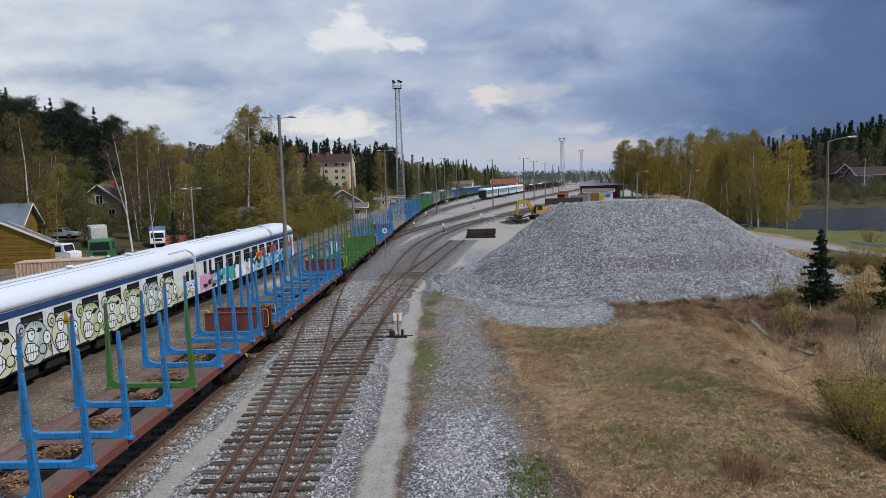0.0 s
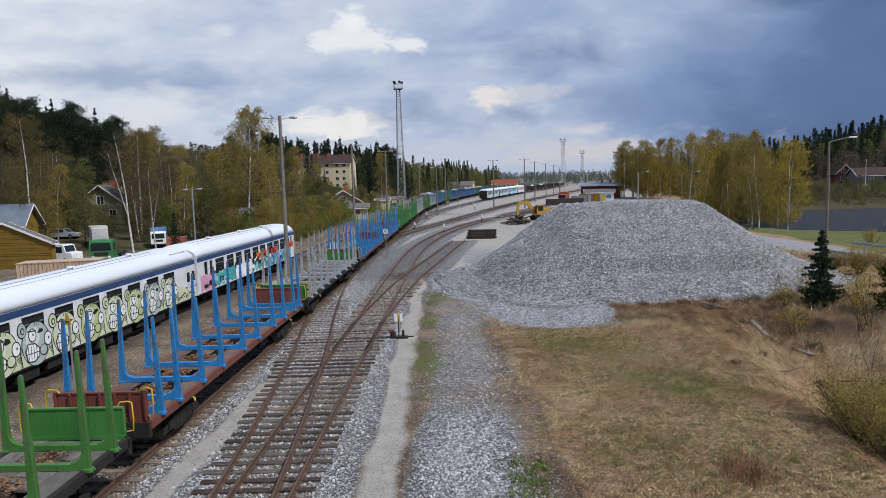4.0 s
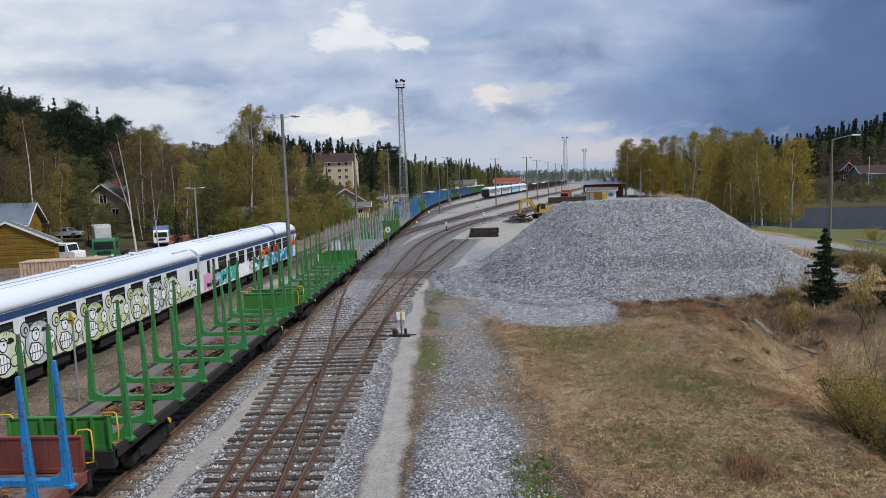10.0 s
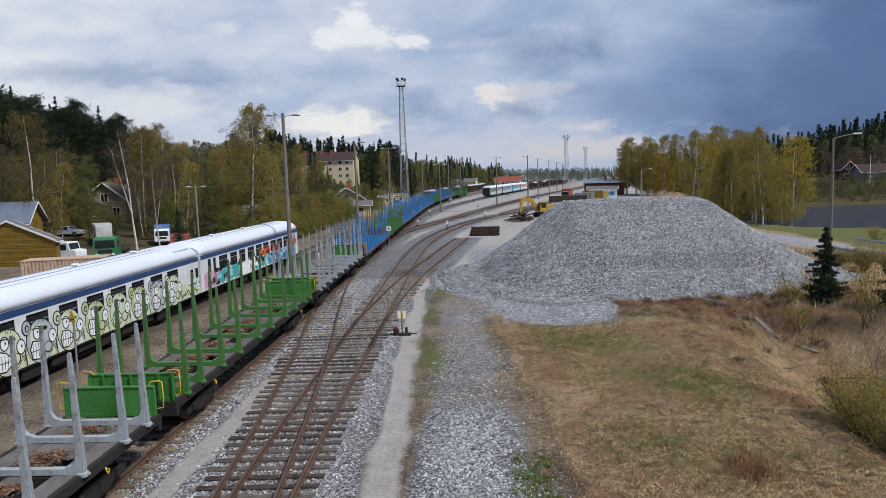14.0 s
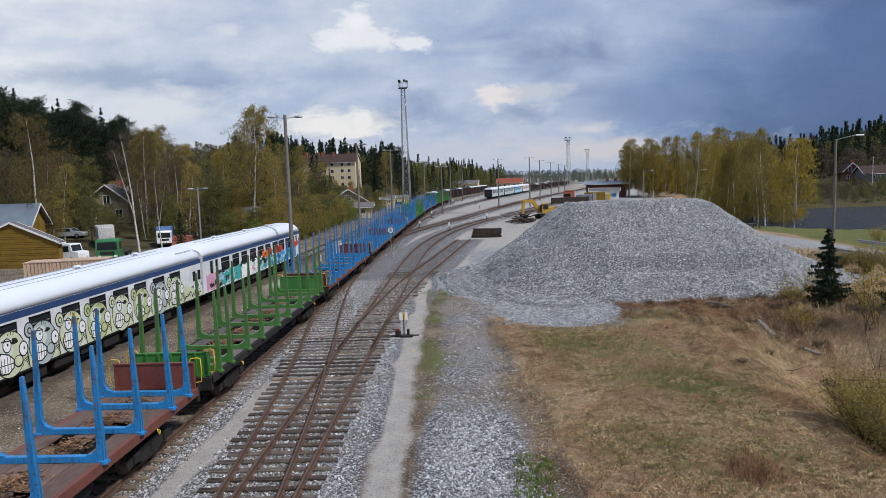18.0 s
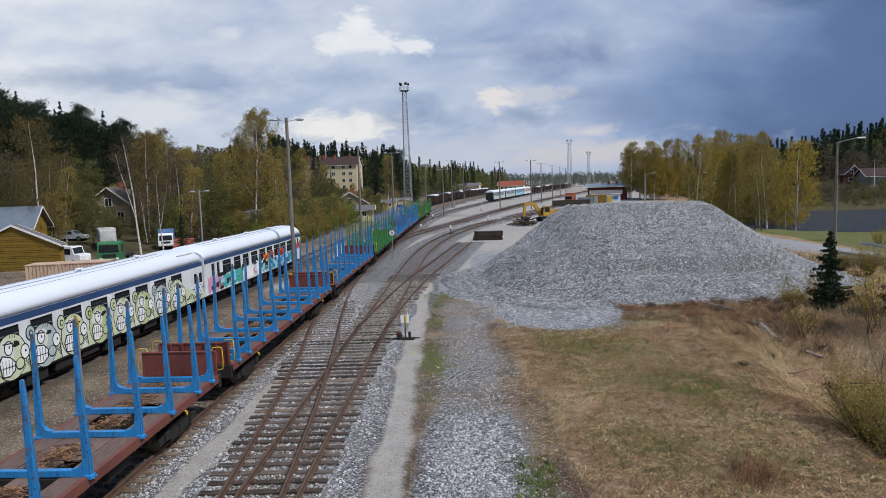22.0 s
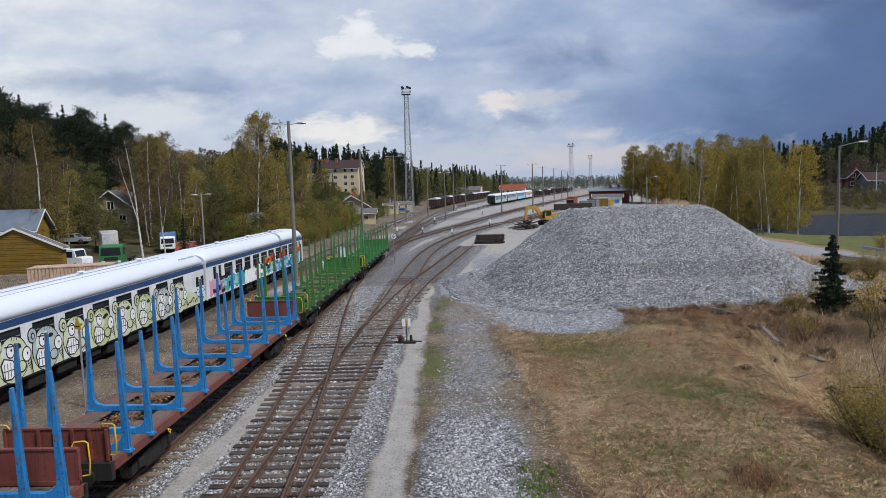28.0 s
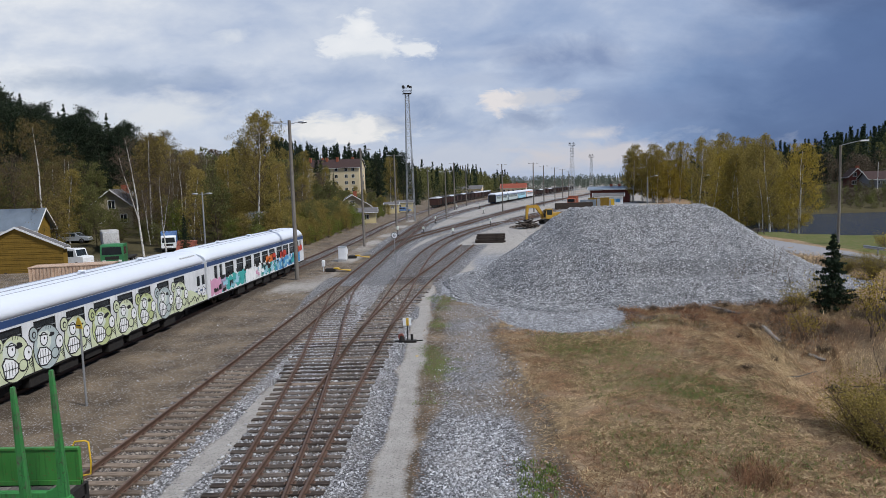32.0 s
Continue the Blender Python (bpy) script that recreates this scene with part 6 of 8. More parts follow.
def make_siding():
    # centre lines of the two coaches, from end to end
    a, b, c = Vector((-18.55, 21.0)), Vector((-17.13, 44.0)), Vector((-15.36, 66.9))
    for i, (p, q) in enumerate(((a, b), (b, c))):
        d = q - p
        mid, length = (p + q) / 2, d.length - 0.42
        at = pose(mid.x, mid.y, 0.0, 0, 0, -math.degrees(math.atan2(d.x, d.y)))
        h = length / 2
        y = lambda world: world - mid.y
        if i == 0:
            wins = [(y(u), y(w)) for u, w in ((22.9, 24.2), (24.9, 26.25), (26.95, 28.35), (29.1, 30.45), (31.2, 32.6), (33.25, 34.7), (35.3, 36.6), (37.35, 38.75), (39.4, 40.8))]
            coach = make_coach(length, wins, at, "white passenger coach with sprayed cartoon heads, on a siding")
            paint_heads(coach, [y(v) for v in (23.6, 25.75, 27.75, 29.75, 31.85, 33.95, 36.05, 38.15, 40.15)])
            r = random.Random(3)
            sprayed(coach, [(y(41.0), 0.95), (y(44.0), 0.95), (y(44.0), 1.25), (y(43.4), 1.30), (y(42.6), 1.55), (y(41.6), 1.9), (y(41.0), 1.95)], "pale", 1)
            for k in range(12):
                sprayed(coach, disc(y(41.3 + 0.2 * k % 2.4), 1.15 + 0.06 * (k % 5), 0.16, 0.05, 9, r, 0.5, r.uniform(0, 3)), "black", 2)
            for v in (42.55, 43.3):
                part("door_window", Build().box(1.5, 1.505, y(v), y(v + 0.42), 2.0, 2.62), GLASS, coach, "small dark door window")
                sprayed(coach, disc(y(v + 0.2), 1.62, 0.2, 0.24, 18), "black", 2)
                sprayed(coach, disc(y(v + 0.2), 1.62, 0.165, 0.205, 18), "white", 3)
                sprayed(coach, disc(y(v + 0.25), 1.62, 0.04, 0.05, 8), "black", 4)
            part("stripe", Build().box(1.5, 1.505, y(41.4), y(43.9), 1.62, 1.72), NAVY, coach, "dark blue stripe")
            grille = part("roof_grille", Build().box(0.85, 1.25, y(40.9), y(43.0), 3.9, 3.97), GALV, coach, "slatted roof grille")
            for k in range(9):
                part("slat", Build().box(0.84, 1.30, y(41.0 + k * 0.23), y(41.08 + k * 0.23), 3.90, 3.99), SIDE, grille)
        else:
            wins = [(y(u), y(w)) for u, w in ((47.2, 48.7), (49.3, 50.6), (51.1, 52.3), (52.9, 54.3), (54.8, 56.2), (56.6, 58.0), (58.5, 59.9), (60.3, 61.8), (62.2, 63.6))]
            doors = [(y(45.3), y(45.85)), (y(46.2), y(46.7)), (y(64.6), y(65.2)), (y(65.5), y(66.0))]
            coach = make_coach(length, wins, at, "white passenger coach with colourful sprayed writing, on a siding", True, doors)
            paint_letters(coach, h)


def make_far_trains():
    """Coaches and covered wagons parked deep in the yard."""
    line = TRACKS["yard_one"]
    y = 246.0
    for k in range(4):
        a = Vector((line.x_at(y), y))
        b = Vector((line.x_at(y + 24.3), y + 24.3))
        d, mid = b - a, (a + b) / 2
        L = 24.0
        wins = [(-L / 2 + 1.4 + 1.9 * j, -L / 2 + 2.7 + 1.9 * j) for j in range(11)]
        cols = ((SPRAY["slate"], NAVY, ROOF), (SPRAY["slate"], NAVY, ROOF), (SPRAY["sky"], NAVY, ROOF), (SIDE, SPRAY["orange"], ROOF))[k]
        make_coach(L, wins, pose(mid.x, mid.y, 0.0, 0, 0, -math.degrees(math.atan2(d.x, d.y))), ("white and dark blue", "grey", "pale blue", "white and orange")[k] + " passenger coach parked in the yard", False, (), cols)
        y += 25.0
    dark = paint("sooty_brown_paint", (0.032, 0.024, 0.023), 0.8, (0.1, 0.06, 0.05), 0.5)
    brown = paint("brown_wagon_paint", (0.062, 0.032, 0.027), 0.8, (0.05, 0.03, 0.03), 0.5)
    dr = plain("tarred_roof", (0.04, 0.04, 0.042), 0.9)
    pale = plain("pale_tin_roof", (0.5, 0.52, 0.55), 0.6)

    def covered(line, y0, n, pitch, seed):
        r = random.Random(seed)
        y = y0
        for k in range(n):
            a = Vector((line.x_at(y), y))
            b = Vector((line.x_at(y + pitch), y + pitch))
            d, mid = b - a, (a + b) / 2
            L = pitch - 1.1
            col = r.choice((dark, dark, brown))
            top = thing("covered_wagon", "dark brown covered goods wagon parked in the yard", "railway wagon", "goods wagons in the yard", at=pose(mid.x, mid.y, 0, 0, 0, -math.degrees(math.atan2(d.x, d.y))))
            body = Build().box(-1.4, 1.4, -L / 2, L / 2, 1.1, 3.3, 0.03)
            for j in range(8):
                u = -L / 2 + 0.2 + j * (L - 0.4) / 7
                for s in (-1.44, 1.44):
                    body.box(s - 0.05, s + 0.05, u - 0.05, u + 0.05, 1.1, 3.3)
            body = part("body", body, col, top)
            part("sliding_door", Build().box(1.41, 1.48, -0.95, 0.95, 1.15, 3.2), brown if col is dark else dark, body)
            part("roof", Build().slab([(-1.55, 3.28), (1.55, 3.28), (1.2, 3.55), (0.6, 3.72), (0, 3.77), (-0.6, 3.72), (-1.2, 3.55)], "y", -L / 2 - 0.1, L / 2 + 0.1), pale if r.random() < 0.35 else dr, top)
            u = Build().box(-1.3, 1.3, -L / 2, L / 2, 0.9, 1.1)
            for s in (-L * 0.3, L * 0.3):
                for w in (-0.79, 0.79):
                    u.tube((w - 0.06, s, 0.62), (w + 0.06, s, 0.62), 0.47, 0.47, 14)
                    u.box(w * 1.25 - 0.08, w * 1.25 + 0.08, s - 0.5, s + 0.5, 0.5, 0.9)
            part("running_gear", u, UNDER, top)
            y += pitch

    covered(TRACKS["siding"], 226, 14, 11.5, 5)
    covered(line, 347, 16, 12.0, 6)


make_siding()
make_far_trains()

# ---- lamps, masts and signals ----


def pole_lamp(x, y, h, arms=2, wood=True, span=1.1, turn=0.0, label="", z=None):
    top = thing("light_pole", label or ("weathered wooden light pole with two lamp heads" if wood else "galvanised light pole"), "street lamp", "light poles", at=pose(x, y, float(height(x, y)) if z is None else z, 0, 0, turn))
    b = Build().pipe([(0, 0, -0.3), (0, 0, h * 0.5), (0, 0, h)], [h * 0.0125 + 0.02, h * 0.0105 + 0.02, h * 0.0085 + 0.02], 10)
    part("pole", b, POLE_WOOD if wood else GALV, top)
    for s in ((-1, 1) if arms == 2 else (1,)):
        p = [(0, 0, h - 0.35), (s * span * 0.4, 0, h - 0.22), (s * span * 0.72, 0, h - 0.20)]
        part("arm", Build().pipe(p, 0.03, 6), GALV, top)
        b = Build()
        rings = []
        for u, w, k in ((0.0, 0.05, 0.05), (0.1, 0.12, 0.09), (0.4, 0.16, 0.12), (0.65, 0.12, 0.09), (0.75, 0.04, 0.04)):
            rings.append([(s * (span * 0.68 + u), w * math.cos(2 * math.pi * j / 10), h - 0.17 + k * math.sin(2 * math.pi * j / 10)) for j in range(10)])
        b.rings(rings, True, True, True)
        part("lamp_head", b, GALV, top, "grey oval lamp head")
    return top


def lattice_mast(x, y, h, w0, w1, label):
    top = thing("lighting_mast", label, "lighting mast", "lattice masts", at=pose(x, y, float(height(x, y)), 0, 0, 12))
    legs = [(-1, -1), (1, -1), (1, 1), (-1, 1)]
    at = lambda k, f: Vector((legs[k % 4][0] * (w0 + (w1 - w0) * f) / 2, legs[k % 4][1] * (w0 + (w1 - w0) * f) / 2, h * f))
    for k in range(4):
        part("leg", Build().tube(at(k, 0), at(k, 1), 0.09, 0.06, 6), GALV, top)
    n = int(h / 1.5)
    for k in range(4):
        b = Build()
        for i in range(n):
            f0, f1 = i / n, (i + 1) / n
            b.tube(at(k, f0), at(k + 1, f1), 0.035, 0.035, 4)
            b.tube(at(k, f1), at(k + 1, f1), 0.03, 0.03, 4)
        part("bracing", b, GALV, top)
    p = Build()
    p.box(-w1 * 1.2, w1 * 1.2, -w1 * 1.2, w1 * 1.2, h - 0.1, h)
    plat = part("platform", p, UNDER, top)
    b = Build()
    q = w1 * 1.2
    for z in (0.5, 1.1):
        b.pipe([(-q, -q, h + z), (q, -q, h + z), (q, q, h + z), (-q, q, h + z), (-q, -q, h + z)], 0.03, 5)
    for u, v in ((-q, -q), (q, -q), (q, q), (-q, q)):
        b.tube((u, v, h), (u, v, h + 1.1), 0.03, 0.03, 5)
    part("railing", b, UNDER, plat)
    for u, v in ((-q, -q * 0.5), (q, q * 0.4), (q * 0.2, -q), (-q * 0.6, q)):
        part("floodlight", Build().box(u - 0.25, u + 0.25, v - 0.2, v + 0.2, h + 1.2, h + 1.65, 0.05), UNDER, plat)
    return top


def make_poles():
    pole_lamp(-12.97, 59.0, 13.9, turn=8)
    pole_lamp(-10.6, 90.4, 13.1, turn=8, span=1.0)
    pole_lamp(-8.9, 130.7, 14.0, turn=8, span=1.2)
    pole_lamp(-3.3, 172, 12.5, turn=8)
    pole_lamp(1.0, 155, 11.0, turn=12)
    pole_lamp(4.0, 207, 14.5, turn=12)
    pole_lamp(8.9, 240, 14.5, turn=12)
    for x, y in ((16.7, 184.5), (24.5, 179), (33, 217), (42.8, 254), (54, 300), (66, 350)):
        pole_lamp(x, y, 13.0, turn=15)
    lattice_mast(-6.85, 149.6, 28.0, 1.75, 0.75, "tall steel lattice mast with floodlights in the yard")
    lattice_mast(72.7, 374, 27, 2.4, 1.2, "distant steel lattice mast with floodlights")
    lattice_mast(88, 395, 21, 1.8, 0.9, "distant slim lattice mast with floodlights")
    pole_lamp(-30.1, 85, 7.9, wood=False, span=0.7, turn=20, label="galvanised two-armed street lamp among trees")
    # lamps by the road
    for x, y, h, s in ((44.6, 75.5, 11.3, 2.0), (47.5, 128, 9.0, 2.6), (60.0, 196, 8.5, 2.2)):
        top = thing("street_lamp", "grey street lamp with one long arm by the road", "street lamp", "street lamps", at=pose(x, y, float(height(x, y)), 0, 0, -20))
        part("pole", Build().pipe([(0, 0, -0.2), (0.05, 0, h * 0.5), (0, 0, h - 0.3)], [0.17, 0.14, 0.11], 10), POLE_WOOD if h > 10 else GALV, top)
        part("arm", Build().pipe([(0, 0, h - 0.75), (0.05, 0, h - 0.35), (s * 0.5, 0, h - 0.1), (s, 0, h + 0.1)], 0.05, 6), GALV, top)
        part("lamp_head", Build().box(s - 0.1, s + 0.75, -0.15, 0.15, h, h + 0.16, 0.06), WHITE, top, "white lamp head")


def make_signals():
    # speed board on its post
    top = thing("speed_sign", "round white speed sign with a black 6", "railway sign", at=pose(-5.02, 69.9, 0, 0, 0, -4))
    part("post", Build().tube((0, 0, -0.3), (0, 0, 3.15), 0.035, 0.035, 8), GALV, top)
    part("board", Build().tube((0, -0.03, 2.86), (0, -0.05, 2.86), 0.35, 0.35, 24, False), WHITE, top)
    part("ring", Build().rings([[(rr * math.cos(2 * math.pi * k / 24), yy, 2.86 + rr * math.sin(2 * math.pi * k / 24)) for k in range(24)] for rr, yy in ((0.35, -0.05), (0.35, -0.062), (0.30, -0.062), (0.30, -0.05))], caps=False), UNDER, top)
    font = bpy.data.curves.new("numeral", "FONT")
    font.body, font.size, font.align_x, font.align_y, font.extrude = "6", 0.52, "CENTER", "CENTER", 0.004
    num = new("numeral", font)
    num.parent = top
    num.matrix_basis = pose(0, -0.062, 2.86, 90, 0, 0)
    num.data.materials.append(UNDER)
    # warning triangle by the siding
    top = thing("warning_post", "thin grey post with a yellow warning plate", "railway sign", at=pose(-13.8, 25.05, 0, 0, 0, -20))
    part("post", Build().tube((0, 0, -0.2), (0, 0, 3.05), 0.04, 0.04, 8), GALV, top)
    part("plate", Build().slab([(-0.17, 3.0), (0.17, 3.0), (0.12, 3.22), (0.03, 3.42), (-0.03, 3.42), (-0.12, 3.22)], "y", -0.06, -0.04), YELLOW, top, "small yellow triangular plate")
    part("bar", Build().box(-0.10, 0.10, -0.07, -0.06, 3.10, 3.14), UNDER, top)
    # hand lever by the loop
    def lever(x, y, s=1.0, turn=0.0, wide=True):
        top = thing("switch_stand", "hand-operated switch stand with a yellow and white target", "switch stand", "switch stands", at=pose(x, y, 0, 0, 0, turn))
        part("base", Build().box(-0.45 * s, 0.45 * s, -0.14, 0.14, -0.06, 0.10, 0.02).tube((-0.3 * s, 0, 0.1), (-0.3 * s, 0, 0.34), 0.16, 0.13, 12).tube((0.22, 0, 0.1), (0.22, 0, 0.40), 0.07, 0.07, 8), UNDER, top)
        part("weight", Build().tube((-0.34 * s, -0.1, 0.3), (-0.34 * s, 0.1, 0.3), 0.15, 0.15, 14), PANEL_RED, top, "dull red counterweight")
        part("spindle", Build().tube((0, 0, 0), (0, 0, 1.15 * s), 0.025, 0.025, 8), UNDER, top)
        part("target", Build().box(-0.21, -0.05, -0.02, 0.02, 0.86 * s, 1.25 * s), WHITE, top, "white target plate")
        part("target", Build().box(-0.05, 0.08, -0.02, 0.02, 0.86 * s, 1.25 * s), YELLOW, top, "yellow target plate")
        part("target", Build().box(0.08, 0.21, -0.02, 0.02, 0.86 * s, 1.25 * s), WHITE, top, "white target plate")
        if wide:
            part("throw_rod", Build().tube((-2.6, 0.0, 0.0), (-0.3, 0, 0.02), 0.03, 0.03, 6).tube((-2.6, 0.22, 0.0), (0.75, 0.22, 0.02), 0.03, 0.03, 6), UNDER, top)
    lever(-1.95, 33.9, 1.0, -2)
    for x, y in ((-12.0, 64), (-11.4, 75.5)):
        top = thing("point_machine", "point machine with a yellow cover beside the track", "point machine", "point machines", at=pose(x + 1.6, y, 0, 0, 0, -3))
        part("case", Build().box(-0.9, 0.0, -0.3, 0.3, -0.05, 0.32, 0.06), UNDER, top)
        part("cover", Build().slab([(-0.1, 0.36), (0.3, 0.36), (0.5, 0.18), (1.5, 0.12), (1.5, 0.05), (-0.1, 0.28)], "y", -0.25, 0.25), YELLOW, top, "yellow cover plate")
        part("lantern", Build().box(-1.25, -0.95, -0.12, 0.12, 0.5, 1.1, 0.03).tube((-1.1, 0, 0), (-1.1, 0, 0.5), 0.04, 0.04, 8), WHITE, top, "white point lantern")
    top = thing("relay_cabinet", "pale grey relay cabinet beside the track", "relay cabinet", at=pose(-10.95, 73.0, 0, 0, 0, -3))
    part("plinth", Build().box(-0.45, 0.45, -0.40, 0.40, -0.1, 0.16), CONCRETE, top)
    body = part("body", Build().box(-0.42, 0.42, -0.37, 0.37, 0.16, 1.55, 0.02), WHITE, top)
    part("door", Build().box(-0.37, 0.37, -0.39, -0.37, 0.24, 1.47), WHITE, body)
    part("lid", Build().box(-0.47, 0.47, -0.42, 0.42, 1.55, 1.61, 0.02), GALV, top)
    for x, y, h in ((-7.2, 108, 1.5), (-3.2, 113, 1.0), (8.9, 124, 1.5), (1.6, 103, 1.3), (4.6, 206, 1.6), (12, 213, 1.5), (-1.4, 141, 1.3), (11, 178, 1.4)):
        top = thing("dwarf_signal", "small white railway ground signal", "railway signal", "ground signals", at=pose(x, y, 0))
        part("post", Build().tube((0, 0, -0.1), (0, 0, h * 0.6), 0.05, 0.05, 8).box(-0.4, 0.4, -0.2, 0.2, -0.08, 0.06), UNDER, top)
        part("head", Build().box(-0.16, 0.16, -0.12, 0.12, h * 0.62, h, 0.04), SPRAY["mist"], top)
    # fallen yellow board by the path
    tagged(part("fallen_plate", Build().box(-0.2, 0.2, -0.08, 0.08, 0.0, 0.025), YELLOW, at=pose(-1.25, 31.1, -0.05, 2, 3, 15)), "small yellow plate lying by the path", "plate")


make_poles()
make_signals()

# ---- lake, road and the far shore ----


def make_lake():
    xs, ys = spread([(44, 180, 4)]), spread([(76, 164, 4)])
    me, v = grid_mesh("lake", xs, ys, lambda x, y: np.full_like(x, -1.62), WATER)
    tagged(new("lake", me), "dark blue rippled lake water", "lake", kind="structure")


def make_road():
    line = Line([(40.5, 30), (39.0, 55), (37.9, 72), (37.6, 90), (39.5, 115), (45, 145), (54, 190), (66, 240)])
    b = Build()
    rings = []
    for y in np.arange(30, 240.1, 4.0):
        x = line.x_at(y)
        rings.append([(x - 3.0, y, -0.10), (x - 2.6, y, 0.06), (x, y, 0.10), (x + 2.6, y, 0.06), (x + 3.0, y, -0.10)])
    b.rings(rings, False, False)
    tagged(part("road", b, ASPHALT), "narrow pale asphalt road beside the lake", "road", kind="structure")
    # crash barrier
    top = thing("guard_rail", "weathered steel guard rail along the road", "guard rail", kind="structure")
    for side, y0, y1 in ((1.0, 40, 66), (-1.0, 40, 60)):
        pts = [(line.x_at(y) + side * 3.3, y, 0.62) for y in np.arange(y0, y1 + 0.1, 2)]
        rings = [[(p[0], p[1], p[2] - 0.15), (p[0] - 0.05, p[1], p[2] - 0.08), (p[0] + 0.02, p[1], p[2]), (p[0] - 0.05, p[1], p[2] + 0.08), (p[0], p[1], p[2] + 0.15), (p[0] + 0.05, p[1], p[2] + 0.15), (p[0] + 0.06, p[1], p[2] - 0.15)] for p in pts]
        part("beam", Build().rings(rings), GALV, top)
        for p in pts[::2]:
            part("post", Build().box(p[0] - 0.06, p[0] + 0.06, p[1] - 0.06, p[1] + 0.06, -0.2, 0.78), GALV, top)
    # picnic table on the lawn
    top = thing("picnic_table", "dark wooden picnic table on the lakeside lawn", "table", at=pose(42.6, 91, float(height(42.6, 91)) - 0.09, 0, 0, 15))
    part("tabletop", Build().box(-0.9, 0.9, -0.38, 0.38, 0.70, 0.76), BARK, top)
    for s in (-0.75, 0.75):
        part("bench", Build().box(-0.9, 0.9, s - 0.14, s + 0.14, 0.40, 0.45), BARK, top)
        part("leg", Build().slab([(-0.8, 0.0), (-0.68, 0.0), (-0.2, 0.72), (0.2, 0.72), (0.68, 0.0), (0.8, 0.0), (0.32, 0.74), (-0.32, 0.74)], "x", s - 0.04, s + 0.04), BARK, top)


YELLOW_WOOD = paint("yellow_ochre_boards", (0.22, 0.135, 0.024), 0.75, (0.16, 0.11, 0.05), 0.5, 0.0, (0.10, 0.07, 0.03))
CREAM = plain("cream_plaster", (0.62, 0.52, 0.34), 0.9, 0.08, 0.6, 0.1)
PALE_YELLOW = plain("pale_yellow_boards", (0.52, 0.44, 0.25), 0.85, 0.12, 0.8, 0.1)
RED_WOOD = plain("falu_red_boards", (0.12, 0.04, 0.034), 0.85, 0.2, 0.8, 0.1)
GREY_WALL = plain("grey_house_boards", (0.16, 0.165, 0.175), 0.85, 0.12, 0.8, 0.1)
OLD_TAN = plain("weathered_tan_boards", (0.33, 0.285, 0.19), 0.9, 0.2, 0.8, 0.1)
TIN = plain("blue_grey_tin", (0.21, 0.25, 0.29), 0.4, 0.2, 0.9, 0.1, 0.4)
TILE_DARK = plain("dark_roof_tiles", (0.055, 0.035, 0.032), 0.85, 0.3, 1.5, 0.3)
TILE_RED = plain("red_roof_tiles", (0.24, 0.07, 0.045), 0.8, 0.2, 1.0, 0.2)
FELT = plain("grey_roof_felt", (0.13, 0.125, 0.125), 0.9, 0.25, 0.8, 0.2)
BRICK = plain("red_brick", (0.30, 0.10, 0.06), 0.9, 0.25, 4, 0.2)
TRIM = plain("white_trim", (0.72, 0.72, 0.70), 0.6, 0.08, 1, 0)
RUST = plain("rusty_steel", (0.20, 0.085, 0.045), 0.85, 0.4, 3, 0.3, 0.2)


def window_at(house, axis, a, u, z, w, h, facing, frame=TRIM):
    """A window set on a wall: axis 'x' or 'y' is the wall's normal, a its place, u the middle along it."""
    o = 0.05 * facing
    def boxed(b, u0, u1, z0, z1, d0, d1):
        d0, d1 = sorted((a + facing * d0, a + facing * d1))
        return b.box(u0, u1, d0, d1, z0, z1) if axis == "y" else b.box(d0, d1, u0, u1, z0, z1)
    f = Build()
    t = 0.09
    boxed(f, u - w / 2 - t, u + w / 2 + t, z - t, z, -0.05, 0.05)
    boxed(f, u - w / 2 - t, u + w / 2 + t, z + h, z + h + t, -0.05, 0.05)
    boxed(f, u - w / 2 - t, u - w / 2, z, z + h, -0.05, 0.05)
    boxed(f, u + w / 2, u + w / 2 + t, z, z + h, -0.05, 0.05)
    boxed(f, u - 0.03, u + 0.03, z, z + h, -0.05, 0.04)
    win = part("window", boxed(Build(), u - w / 2, u + w / 2, z, z + h, 0.004, 0.012), GLASS, house)
    part("window_frame", f, frame, win)


